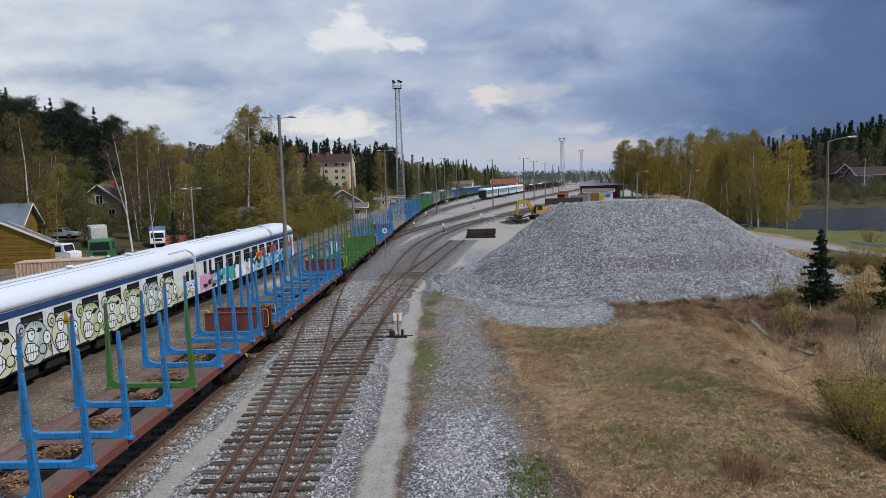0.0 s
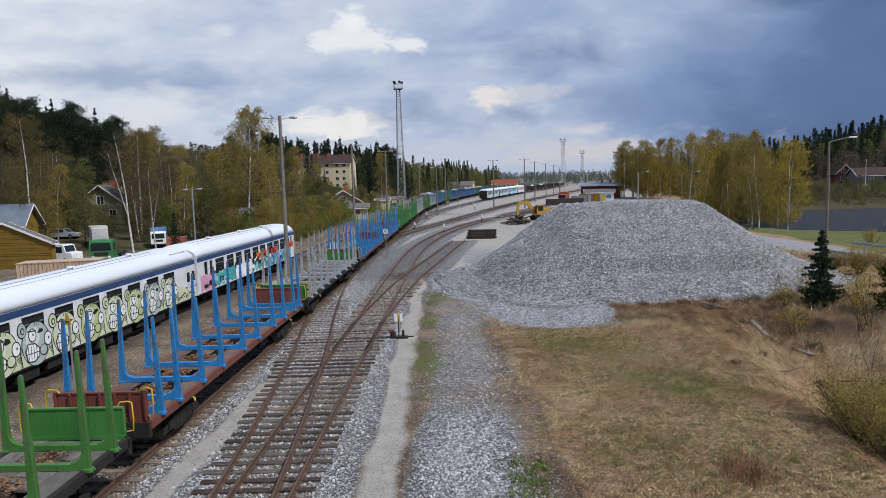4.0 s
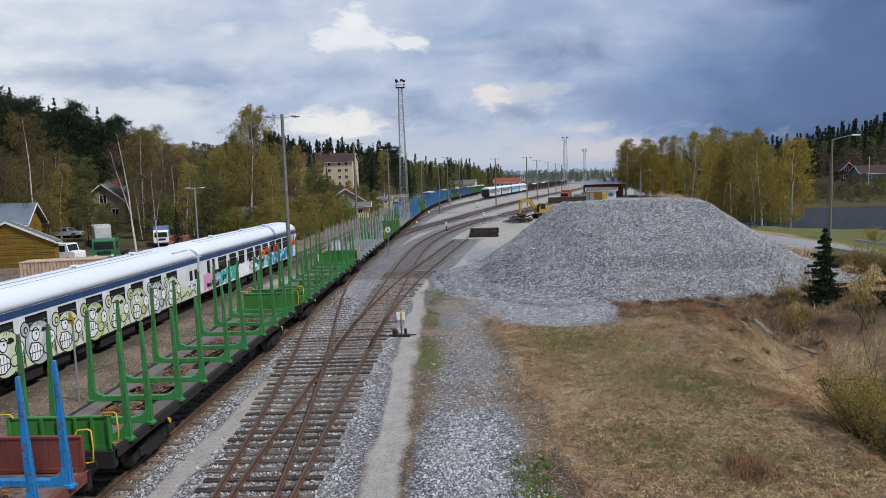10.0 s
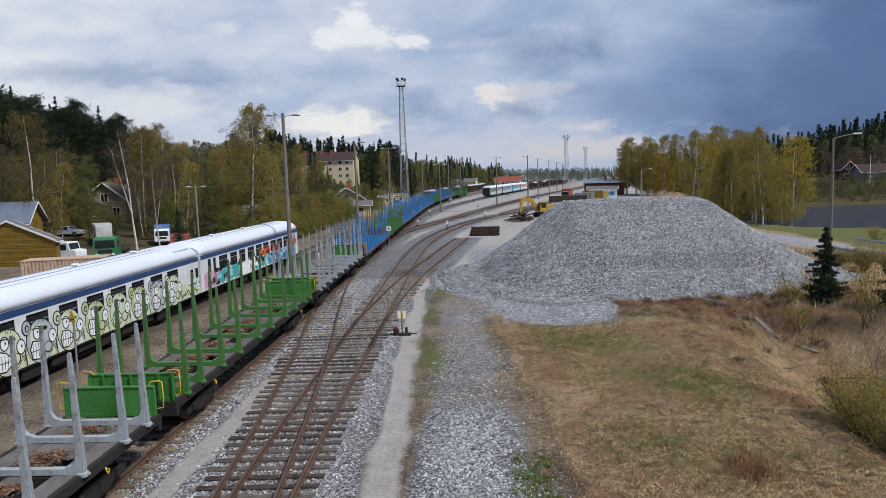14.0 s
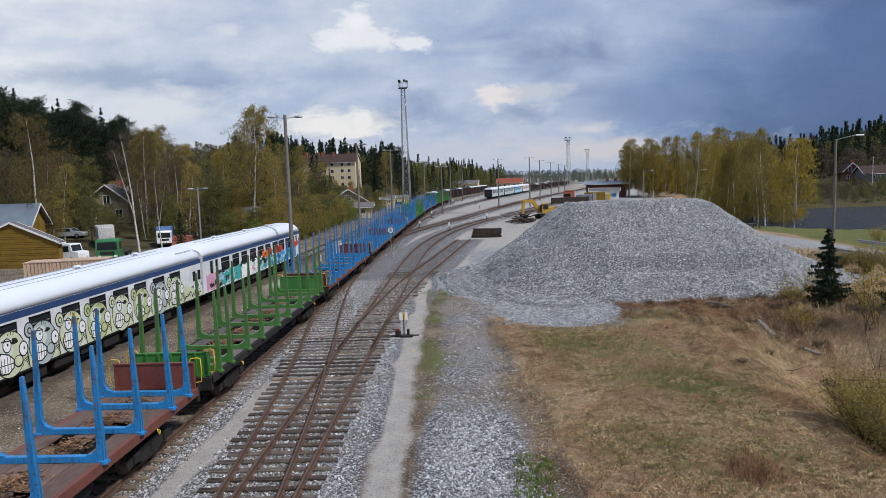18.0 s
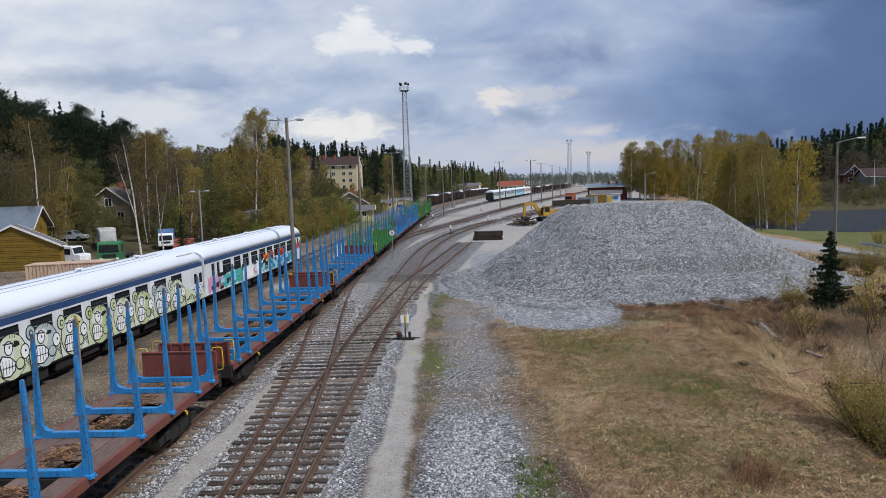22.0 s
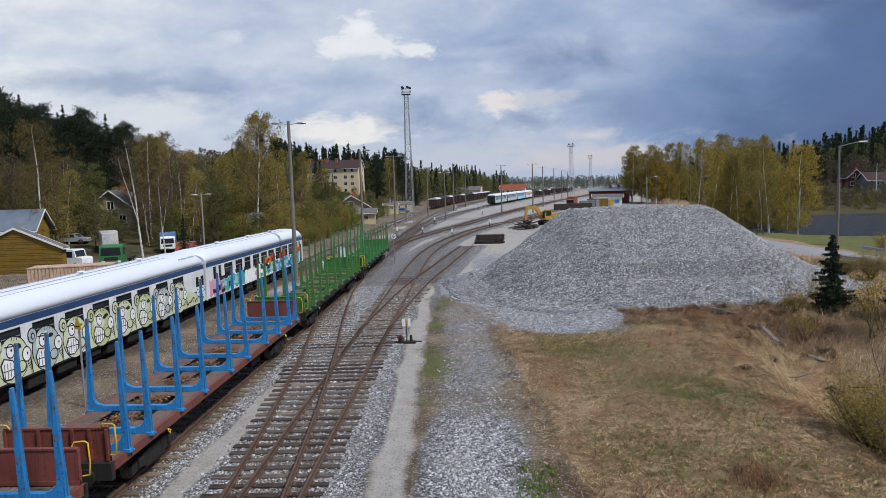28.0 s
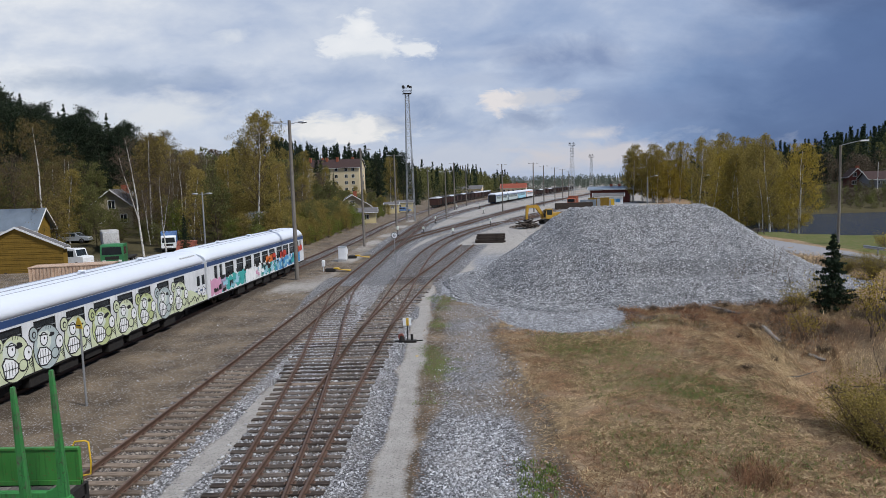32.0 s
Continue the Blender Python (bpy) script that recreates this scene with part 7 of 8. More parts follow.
def gable_house(label, at, w, d, eave, ridge, wall, roof, along="x", windows=(), over=0.45, chimney=None, name="house", category="house", plinth=0.4):
    """A house of width w (x) and depth d (y) with a pitched roof whose ridge runs along x or y."""
    top = thing(name, label, category, at=at)
    x, y = w / 2, d / 2
    if along == "x":
        shell = Build().slab([(-y, -1.0), (y, -1.0), (y, eave), (0, ridge), (-y, eave)], "x", -x, x)
    else:
        shell = Build().slab([(-x, -1.0), (x, -1.0), (x, eave), (0, ridge), (-x, eave)], "y", -y, y)
    part("wall", shell, wall, top)
    half = y if along == "x" else x
    k = (ridge - eave) / half
    for s in (-1, 1):
        sec = [(0.0, ridge + 0.05), (s * (half + over), eave - k * over + 0.05), (s * (half + over), eave - k * over + 0.19), (0.0, ridge + 0.20)]
        b = Build().slab(sec, "x", -x - over, x + over) if along == "x" else Build().slab(sec, "y", -y - over, y + over)
        r = part("roof", b, roof, top)
        # barge boards and gutter
        e = Build()
        if along == "x":
            e.tube((-x - over, s * (half + over), eave - k * over), (x + over, s * (half + over), eave - k * over), 0.07, 0.07, 6)
        else:
            e.tube((s * (half + over), -y - over, eave - k * over), (s * (half + over), y + over, eave - k * over), 0.07, 0.07, 6)
        part("gutter", e, TRIM, r)
        for g in (-1, 1):
            if along == "x":
                q = g * (x + over)
                part("barge_board", Build().slab([(0, ridge + 0.0), (s * (half + over), eave - k * over), (s * (half + over), eave - k * over + 0.2), (0, ridge + 0.21)], "x", q - 0.03, q + 0.03), TRIM, r)
            else:
                q = g * (y + over)
                part("barge_board", Build().slab([(0, ridge + 0.0), (s * (half + over), eave - k * over), (s * (half + over), eave - k * over + 0.2), (0, ridge + 0.21)], "y", q - 0.03, q + 0.03), TRIM, r)
    for axis, a, u, z, ww, hh, facing in windows:
        window_at(top, axis, a, u, z, ww, hh, facing)
    if chimney:
        for cx, cy in chimney:
            part("chimney", Build().box(cx - 0.45, cx + 0.45, cy - 0.45, cy + 0.45, eave, ridge + 0.95).box(cx - 0.52, cx + 0.52, cy - 0.52, cy + 0.52, ridge + 0.78, ridge + 0.9), BRICK, top)
    return top


def make_buildings():
    on = lambda x, y, turn=0.0, dz=-0.1: pose(x, y, float(height(x, y)) + dz, 0, 0, turn)
    # ochre sheds by the scrap yard
    z = 0.0
    shed = gable_house("yellow-ochre boarded shed with a tin roof", on(-44.75, 70.9, 0), 9.6, 0.7, 2.65, 4.75, YELLOW_WOOD, FELT, "y", [], 0.25, None, "shed", "shed")
    for k in range(24):
        zz = 0.05 + k * 0.195
        half = 4.8 if zz < 2.65 else 4.8 * (4.72 - zz) / 2.1
        if half > 0.3:
            part("board", Build().slab([(-half, zz), (half, zz), (max(half - 0.3 * (zz > 2.6), 0.1), zz + 0.18), (-max(half - 0.3 * (zz > 2.6), 0.1), zz + 0.18)], "y", -0.39 - 0.025 * ((k * 7) % 3), -0.35), YELLOW_WOOD, shed)
    for u in (-4.6, -3.0, -1.4, 0.5, 3.0, 4.8):
        part("post", Build().box(u - 0.14, u + 0.14, -0.52, -0.42, -1.0, 0.1), BARK, shed)
    gable_house("yellow boarded outbuilding with a blue-grey tin roof", on(-53.7, 83.2, 0), 8.6, 3.0, 4.1, 5.9, YELLOW_WOOD, TIN, "x", [("y", -1.5, 2.2, 1.6, 1.0, 1.1, -1)], 0.6, None, "shed", "shed")
    gable_house("weathered grey-yellow house with a dark pitched roof", on(-55.0, 115.5, 6), 6.6, 8.0, 3.3, 5.9, OLD_TAN, FELT, "y", [("y", -4.0, 0.0, 2.9, 1.0, 1.3, -1), ("y", -4.0, -1.8, 0.6, 1.0, 1.3, -1), ("y", -4.0, 1.8, 0.6, 1.0, 1.3, -1)], 0.6, [(0.4, 1.6)])
    # block of flats on the rise
    wins = [("y", -5.5, u, 1.4 + 2.75 * f, 1.2, 1.3, -1) for f in range(4) for u in (-10.5, -7.0, -1.0, 2.3, 6.5, 9.4)]
    wins += [("x", 12.0, u, 1.4 + 2.75 * f, 1.1, 1.3, 1) for f in range(4) for u in (-2.5, 2.0)]
    base = pose(-45.0, 286, 5.0, 0, 0, -6)
    gable_house("cream four-storey block of flats with a dark roof", base, 24, 11, 11.2, 14.6, CREAM, TILE_DARK, "x", wins, 0.5, [(-9.5, -1.5), (-2.5, -1.2), (2.0, -1.4), (8.0, 1.0), (-5.0, 1.0)], "apartment_building", "apartment building")
    # small houses beyond the siding
    gable_house("pale yellow cabin beside the yard", pose(-17.2, 149, 0.0, 0, 0, 5), 5.2, 4.0, 2.5, 3.2, PALE_YELLOW, FELT, "x", [("y", -2.0, 0.6, 1.0, 0.8, 0.9, -1), ("x", 2.6, 0.0, 0.9, 0.8, 1.0, 1)], 0.5, None, "cabin", "cabin")
    gable_house("pale yellow work hut in the yard", pose(-14.6, 197, 0.3), 4.2, 3.0, 2.3, 2.8, PALE_YELLOW, FELT, "x", [("y", -1.5, 0.3, 1.1, 0.7, 0.7, -1)], 0.2, None, "cabin", "cabin")
    gable_house("pale yellow long work hut in the yard", pose(-11.6, 207, 0.3), 5.6, 3.0, 2.6, 3.0, PALE_YELLOW, FELT, "x", [("y", -1.5, 1.0, 1.1, 0.7, 0.8, -1), ("y", -1.5, -1.2, 1.1, 0.7, 0.8, -1)], 0.2, None, "cabin", "cabin")
    gable_house("pale timber house with a tin roof among trees", on(-23.5, 176, 10), 9.0, 8.0, 3.2, 6.0, OLD_TAN, FELT, "y", [("y", -4.0, -1.6, 1.0, 1.1, 1.3, -1), ("y", -4.0, 1.6, 1.0, 1.1, 1.3, -1), ("y", -4.0, 0.0, 3.4, 1.0, 1.1, -1)], 0.6, [(1.0, 1.0)])
    gable_house("red wooden shed with a worn light roof", on(-26.5, 146, 18), 7.0, 5.0, 3.0, 4.6, RED_WOOD, OLD_TAN, "x", [("y", -2.5, 0.4, 1.1, 1.0, 1.1, -1)], 0.6, None, "shed", "shed")
    gable_house("timber shed with a pale roof among trees", on(-31.0, 112, 40), 6.0, 4.0, 2.6, 4.2, OLD_TAN, TIN, "x", [], 0.6, None, "shed", "shed")
    gable_house("white building with a red tiled roof beyond the yard", pose(49, 455, 0.0, 0, 0, -12), 17, 9, 4.2, 6.9, CREAM, TILE_RED, "x", [("y", -4.5, u, 1.6, 1.2, 1.5, -1) for u in (-6, -3, 0, 3, 6)], 0.5, [(2, 0)], "station_building", "building")
    gable_house("low pale building beyond the yard", pose(18, 425, 0.5, 0, 0, -12), 16, 8, 4.2, 6.0, CREAM, FELT, "x", [("y", -4.0, u, 1.4, 1.3, 1.3, -1) for u in (-5, -1.5, 2, 5)], 0.4, None, "building", "building")
    # depot beside the yard
    gable_house("red-brown depot building with a blue-grey roof", pose(58.0, 232, 0.0, 0, 0, -14), 13, 10, 4.6, 5.4, RED_WOOD, TIN, "x", [("y", -5.0, u, 2.2, 1.6, 1.1, -1) for u in (-4.5, -1.5, 1.5, 4)], 0.9, [(0.5, 0), (3.2, 0)], "depot", "depot")
    hall = gable_house("low white hall with sprayed blue writing", pose(54.0, 218, 0.0, 0, 0, -14), 9, 8, 2.6, 3.4, WHITE, FELT, "x", [], 0.5, None, "hall", "hall")
    r = random.Random(4)
    for k in range(6):
        part("sprayed_shape", Build().slab([(p, q) for p, q in spiky(-4 + k * 1.25, -2.6 + k * 1.25, 0.6, 1.9, r, 4)], "y", -4.03, -4.004), SPRAY["blue" if k % 2 else "sky"], hall)
    # villas across the lake
    gable_house("red wooden house across the lake", on(129.6, 212, -18), 4.0, 8.0, 3.6, 5.7, RED_WOOD, TILE_DARK, "y", [("y", -4.0, -0.6, 3.3, 0.9, 1.2, -1), ("y", -4.0, -0.7, 0.9, 1.2, 1.1, -1)], 0.6, [(1.2, 1.0)])
    villa = gable_house("grey villa with a white window bay across the lake", on(135.0, 202, -12), 15, 8.0, 2.7, 4.7, GREY_WALL, TILE_DARK, "x", [("y", -4.0, 0.8, 0.4, 2.6, 1.9, -1), ("y", -4.0, 4.2, 0.4, 2.6, 1.9, -1), ("y", -4.0, -3.6, 1.2, 0.7, 0.7, -1), ("y", -4.0, -5.0, 1.2, 0.7, 0.7, -1)], 0.6, [(3.0, 0)])
    top = thing("flagpole", "white flagpole across the lake", "flagpole", at=on(124.3, 192))
    part("pole", Build().tube((0, 0, -0.3), (0, 0, 7.5), 0.09, 0.05, 8), TRIM, top)


def make_car(label, at, colour, length=4.5, high=1.45, van=False, name="car"):
    top = thing(name, label, "van" if van else "car", at=at)
    h, w = length / 2, 0.88
    if van:
        side = [(-h, 0.35), (h, 0.35), (h, 1.05), (h - 0.05, 1.2), (h - 0.75, 1.28), (h - 0.98, high - 0.06), (h - 1.15, high), (-h + 0.12, high), (-h, high - 0.1)]
    else:
        side = [(-h, 0.35), (h, 0.35), (h, 0.70), (h - 0.3, 0.82), (h - 1.1, 0.92), (h - 1.75, high), (-h + 0.75, high), (-h + 0.15, 0.98), (-h, 0.85)]
    part("body", Build().slab(side, "y", -w, w), colour, top)
    g0, g1 = (1.25, high - 0.2) if van else (0.95, high - 0.08)
    for s in (-1, 1):
        ya, yb = sorted((s * w, s * (w + 0.008)))
        for a, b in ((-h + 0.9, -0.15), (-0.05, h - 1.75)) if not van else ((-h + 0.25, -h + 1.15), (-h + 1.3, -h + 2.2), (-h + 2.35, h - 1.15)):
            part("window", Build().box(a, b, ya, yb, g0, g1), GLASS, top)
        for a in (-h + 0.85, h - 0.85):
            t = part("wheel", Build().tube((a, s * w - 0.1, 0.33), (a, s * w + 0.02, 0.33), 0.33, 0.33, 14, False), UNDER, top)
            part("rim", Build().tube((a, s * w - 0.1, 0.33), (a, s * w + 0.035, 0.33), 0.19, 0.19, 12, False), GALV, t)
        part("headlight", Build().box(h - 0.02, h + 0.02, s * 0.55 - 0.15, s * 0.55 + 0.15, 0.62, 0.76), TRIM, top)
    a, b_, z0, z1 = (h - 0.76, h - 0.97, 1.31, high - 0.12) if van else (h - 1.14, h - 1.70, 0.96, high - 0.05)
    part("windscreen", Build().slab([(a, z0), (a + 0.015, z0), (b_ + 0.015, z1), (b_, z1)], "y", -0.74, 0.74), GLASS, top)
    part("rear_window", Build().box(-h - 0.01, -h + 0.02, -0.6, 0.6, high - 0.75, high - 0.25) if van else Build().slab([(-h + 0.17, 1.0), (-h + 0.155, 1.0), (-h + 0.70, high - 0.05), (-h + 0.715, high - 0.05)], "y", -0.7, 0.7), GLASS, top)
    return top


def make_truck(label, at, cab_colour, box_colour=None, length=7.0, name="truck"):
    top = thing(name, label, "truck", at=at)
    h = length / 2
    part("chassis", Build().box(-h, h, -0.45, 0.45, 0.6, 0.9), UNDER, top)
    cab = part("cab", Build().slab([(h - 1.9, 0.7), (h, 0.7), (h, 1.5), (h - 0.12, 2.55), (h - 0.35, 2.72), (h - 1.9, 2.72)], "y", -1.15, 1.15), cab_colour, top)
    part("windscreen", Build().slab([(-1.0, 1.62), (1.0, 1.62), (0.92, 2.45), (-0.92, 2.45)], "x", h - 0.05, h + 0.012), GLASS, cab)
    for s in (-1, 1):
        ya, yb = sorted((s * 1.15, s * 1.16))
        part("side_window", Build().box(h - 1.3, h - 0.35, ya, yb, 1.65, 2.4), GLASS, cab)
        for a in (-h + 1.0, -h + 2.1, h - 0.95):
            t = part("wheel", Build().tube((a, s * 0.8, 0.5), (a, s * 1.12, 0.5), 0.5, 0.5, 16, False), UNDER, top)
            part("rim", Build().tube((a, s * 0.79, 0.5), (a, s * 1.135, 0.5), 0.27, 0.27, 12, False), GALV, t)
        part("headlight", Build().box(h - 0.02, h + 0.03, s * 0.8 - 0.16, s * 0.8 + 0.16, 0.85, 1.05), TRIM, cab)
    part("bumper", Build().box(h - 0.1, h + 0.12, -1.15, 1.15, 0.5, 0.75, 0.03), UNDER, top)
    part("grille", Build().box(h, h + 0.02, -0.7, 0.7, 1.1, 1.45), UNDER, cab)
    if box_colour:
        b = Build().box(-h - 0.2, h - 2.1, -1.22, 1.22, 0.95, 3.3, 0.04)
        box = part("box_body", b, box_colour, top)
        for k in range(6):
            u = -h + 0.2 + k * 0.8
            if u < h - 2.2:
                part("rib", Build().box(u - 0.04, u + 0.04, -1.27, 1.27, 1.0, 3.32), box_colour, box)
        part("hopper", Build().slab([(-h - 1.2, 1.0), (-h - 0.2, 0.9), (-h - 0.2, 3.2), (-h - 0.7, 3.0)], "y", -1.15, 1.15), box_colour, top)
    else:
        part("stake_frame", Build().box(-h, h - 2.1, -1.1, 1.1, 0.92, 1.05).box(h - 2.2, h - 2.1, -1.1, 1.1, 1.0, 2.2), UNDER, top)
    return top


def make_yard():
    on = lambda x, y, turn=0.0: pose(x, y, float(height(x, y)) - 0.09, 0, 0, turn)
    green = paint("green_cab_paint", (0.03, 0.17, 0.06), 0.4, (0.1, 0.06, 0.04), 0.4)
    blue = paint("faded_blue_paint", (0.10, 0.20, 0.42), 0.5, (0.2, 0.12, 0.08), 0.4)
    silver = paint("silver_paint", (0.33, 0.36, 0.40), 0.3, (0.2, 0.2, 0.2), 0.1, 0.2)
    maroon = paint("maroon_paint", (0.18, 0.02, 0.025), 0.3, (0.1, 0.05, 0.04), 0.1)
    salmon = paint("faded_red_paint", (0.42, 0.13, 0.085), 0.6, (0.2, 0.08, 0.05), 0.5)
    make_car("old white van parked by the yellow shed", on(-41.7, 75.0, -10), WHITE, 4.4, 2.1, True, "van")
    make_truck("old green lorry cab on bare chassis", on(-36.1, 74.8, -78), green, None, 6.5)
    old_white = paint("old_white_paint", (0.55, 0.55, 0.53), 0.5, (0.20, 0.09, 0.045), 0.9, 0.0, (0.18, 0.10, 0.06))
    make_truck("white refuse lorry with rust stains", on(-45.2, 91.0, 120) @ Matrix.Scale(0.82, 4), old_white, old_white, 7.0)
    make_car("silver estate car parked on the slope", on(-53.0, 96.5, 5), silver, 4.6, 1.45)
    make_car("dark car parked on the slope", on(-60, 104, 15), UNDER, 4.5, 1.45)
    make_truck("small blue and white lorry in the scrap yard", on(-36.9, 90.5, -70) @ Matrix.Scale(0.8, 4), WHITE, blue, 5.0)
    make_car("maroon car parked by the cabins", pose(-18.2, 185, 0.6, 0, 0, -5), maroon, 4.4, 1.4)
    make_car("dark blue car parked by the cabins", pose(-11.3, 199, 0.2, 0, 0, -5), blue, 4.4, 1.4)
    # salmon-red machine
    top = thing("scrap_machine", "faded red machine in the scrap yard", "machine", at=on(-33.0, 86.5, 10) @ Matrix.Scale(0.75, 4))
    part("frame", Build().box(-1.8, 1.8, -0.8, 0.8, 0.6, 0.9), salmon, top)
    part("hopper", Build().slab([(-1.7, 0.9), (1.2, 0.9), (1.6, 2.3), (-1.4, 2.5)], "y", -0.85, 0.85), salmon, top)
    part("engine", Build().box(0.2, 1.7, -0.7, 0.7, 0.9, 1.7, 0.08), RUST, top)
    for a in (-1.2, 1.2):
        for s in (-0.95, 0.95):
            part("wheel", Build().tube((a, s - 0.15, 0.45), (a, s + 0.15, 0.45), 0.45, 0.45, 14, False), UNDER, top)
    # rusty container behind the coach
    top = thing("shipping_container", "old container with rusty streaked ribs", "container", at=on(-33.6, 60.9, 12))
    streak = paint("streaked_container_paint", (0.52, 0.38, 0.28), 0.75, (0.16, 0.06, 0.035), 1.0, 0.0, (0.22, 0.09, 0.05), 1.6)
    body = part("body", Build().box(-3.4, 3.4, -1.18, 1.18, 0.1, 1.8), streak, top)
    for k in range(23):
        u = -3.3 + k * 0.3
        part("rib", Build().box(u - 0.08, u + 0.08, -1.25, -1.18, 0.15, 1.75), streak, body)
    part("lid", Build().box(-3.45, 3.45, -1.25, 1.25, 1.8, 1.87), streak, top)
    # rusty rails and frames stacked behind the coaches
    r = random.Random(12)
    top = thing("steel_stack", "stack of rusty steel frames behind the siding", "scrap steel", at=on(-28.5, 76, 0))
    for k in range(9):
        part("beam", Build().box(-3.5, 3.5, -0.09, 0.09, 0, 0.2), RUST, top, at=pose(r.uniform(-0.5, 0.5), (k % 3) * 0.45, 0.02 + (k // 3) * 0.45, 0, 0, r.uniform(-4, 4)))
        part("bearer", Build().box(-0.1, 0.1, -0.9, 0.9, 0, 0.2), RUST, top, at=pose(-3 + (k % 9) * 0.75, 0.5, 0.23 + 0.45 * (k % 3)))


DIGGER = paint("excavator_paint", (0.40, 0.235, 0.025), 0.5, (0.10, 0.06, 0.03), 0.6)


def make_works():
    """Excavator, timber stacks and sheds beyond the heap."""
    top = thing("excavator", "yellow tracked excavator beside the heap", "excavator", at=pose(20.2, 126, 0, 0, 0, 200))
    for s in (-1, 1):
        part("crawler", Build().slab([(-1.7, 0.25), (-1.4, 0.0), (1.4, 0.0), (1.7, 0.25), (1.7, 0.6), (1.4, 0.85), (-1.4, 0.85), (-1.7, 0.6)], "y", s * 1.0 - 0.28, s * 1.0 + 0.28), UNDER, top)
    house = part("house", Build().slab([(-2.0, 1.0), (1.3, 1.0), (1.3, 1.6), (0.5, 1.9), (-1.2, 2.2), (-2.0, 2.0)], "y", -1.2, 1.2), DIGGER, top)
    cab = part("cab", Build().slab([(0.0, 1.1), (1.5, 1.1), (1.5, 2.0), (1.2, 2.85), (0.1, 2.9)], "y", 0.25, 1.25), DIGGER, top)
    part("cab_window", Build().box(0.2, 1.25, 1.25, 1.262, 1.75, 2.7), GLASS, cab)
    part("cab_window", Build().slab([(0.35, 1.3), (1.15, 1.3), (1.15, 2.6), (0.35, 2.6)], "x", 1.3, 1.52), GLASS, cab)
    part("boom", Build().slab([(0.9, 1.3), (1.4, 1.2), (2.8, 3.1), (4.6, 3.2), (4.7, 3.5), (2.6, 3.7), (2.2, 3.4)], "y", -0.55, -0.1), DIGGER, top)
    part("stick", Build().slab([(4.2, 3.7), (4.75, 3.6), (4.9, 1.0), (4.55, 0.9)], "y", -0.5, -0.15), DIGGER, top)
    part("bucket", Build().slab([(4.4, 1.1), (5.1, 1.0), (5.0, 0.1), (4.2, 0.0), (3.9, 0.5)], "y", -0.85, 0.2), UNDER, top)
    r = random.Random(3)
    top = thing("sleeper_stack", "stack of old dark sleepers closing the stub track", "sleeper stack", at=pose(6.4, 90.2, 0.0, 0, 0, -8))
    for k in range(5):
        for j in range(5):
            part("sleeper", Build().box(-1.75 + r.uniform(-0.3, 0.3), 1.75 + r.uniform(-0.3, 0.3), -0.12, 0.12, 0, 0.22, 0.02), SLEEPER_DARK, top, at=pose(0, j * 0.27 - 0.5, 0.24 * k, 0, 0, r.uniform(-2, 2)))
    top = thing("timber_heap", "heap of broken sleepers and brushwood", "wood heap", at=pose(14.6, 117, 0.0))
    for k in range(46):
        l = r.uniform(1.0, 2.6)
        part("log", Build().box(-l / 2, l / 2, -0.11, 0.11, -0.1, 0.1, 0.02), r.choice((SLEEPER_DARK, SLEEPER_OLD, SLEEPER_DARK)), top, at=pose(r.gauss(0, 0.9), r.gauss(0, 0.8), 0.12 + abs(r.gauss(0, 0.5)), r.uniform(-15, 15), r.uniform(-18, 18), r.uniform(0, 180)))
    tagged(part("loading_wall", Build().box(-5.5, 5.5, -0.4, 0.4, 0, 1.7, 0.04), SLEEPER_DARK, at=pose(37.5, 191, 0, 0, 0, 8)), "low dark timber loading wall", "wall")
    for x, y, w, h, m, words in ((42.6, 196, 4.5, 2.2, TIN, "blue-grey"), (46.6, 200, 6.0, 2.6, YELLOW_WOOD, "tan"), (51, 205, 3.0, 2.0, YELLOW, "yellow")):
        top = thing("work_container", words + " work container beside the yard", "container", at=pose(x, y, 0, 0, 0, -12))
        part("body", Build().box(-w / 2, w / 2, -1.2, 1.2, 0, h, 0.04), m, top)
        part("door", Build().box(-0.5, 0.5, -1.23, -1.2, 0.1, h - 0.2), GALV, top)
    make_truck("faded red lorry parked beside the depot", pose(39.5, 203, 0, 0, 0, -110), BRICK, BRICK, 6.0)


make_lake()
make_road()
make_buildings()
make_yard()
make_works()

# ---- bank, gully and near undergrowth ----


OLD_LOG = make_wood("weathered_log", (0.08, 0.07, 0.06), (0.34, 0.31, 0.28), 1.0, (8, 1, 8), 0.9, False)


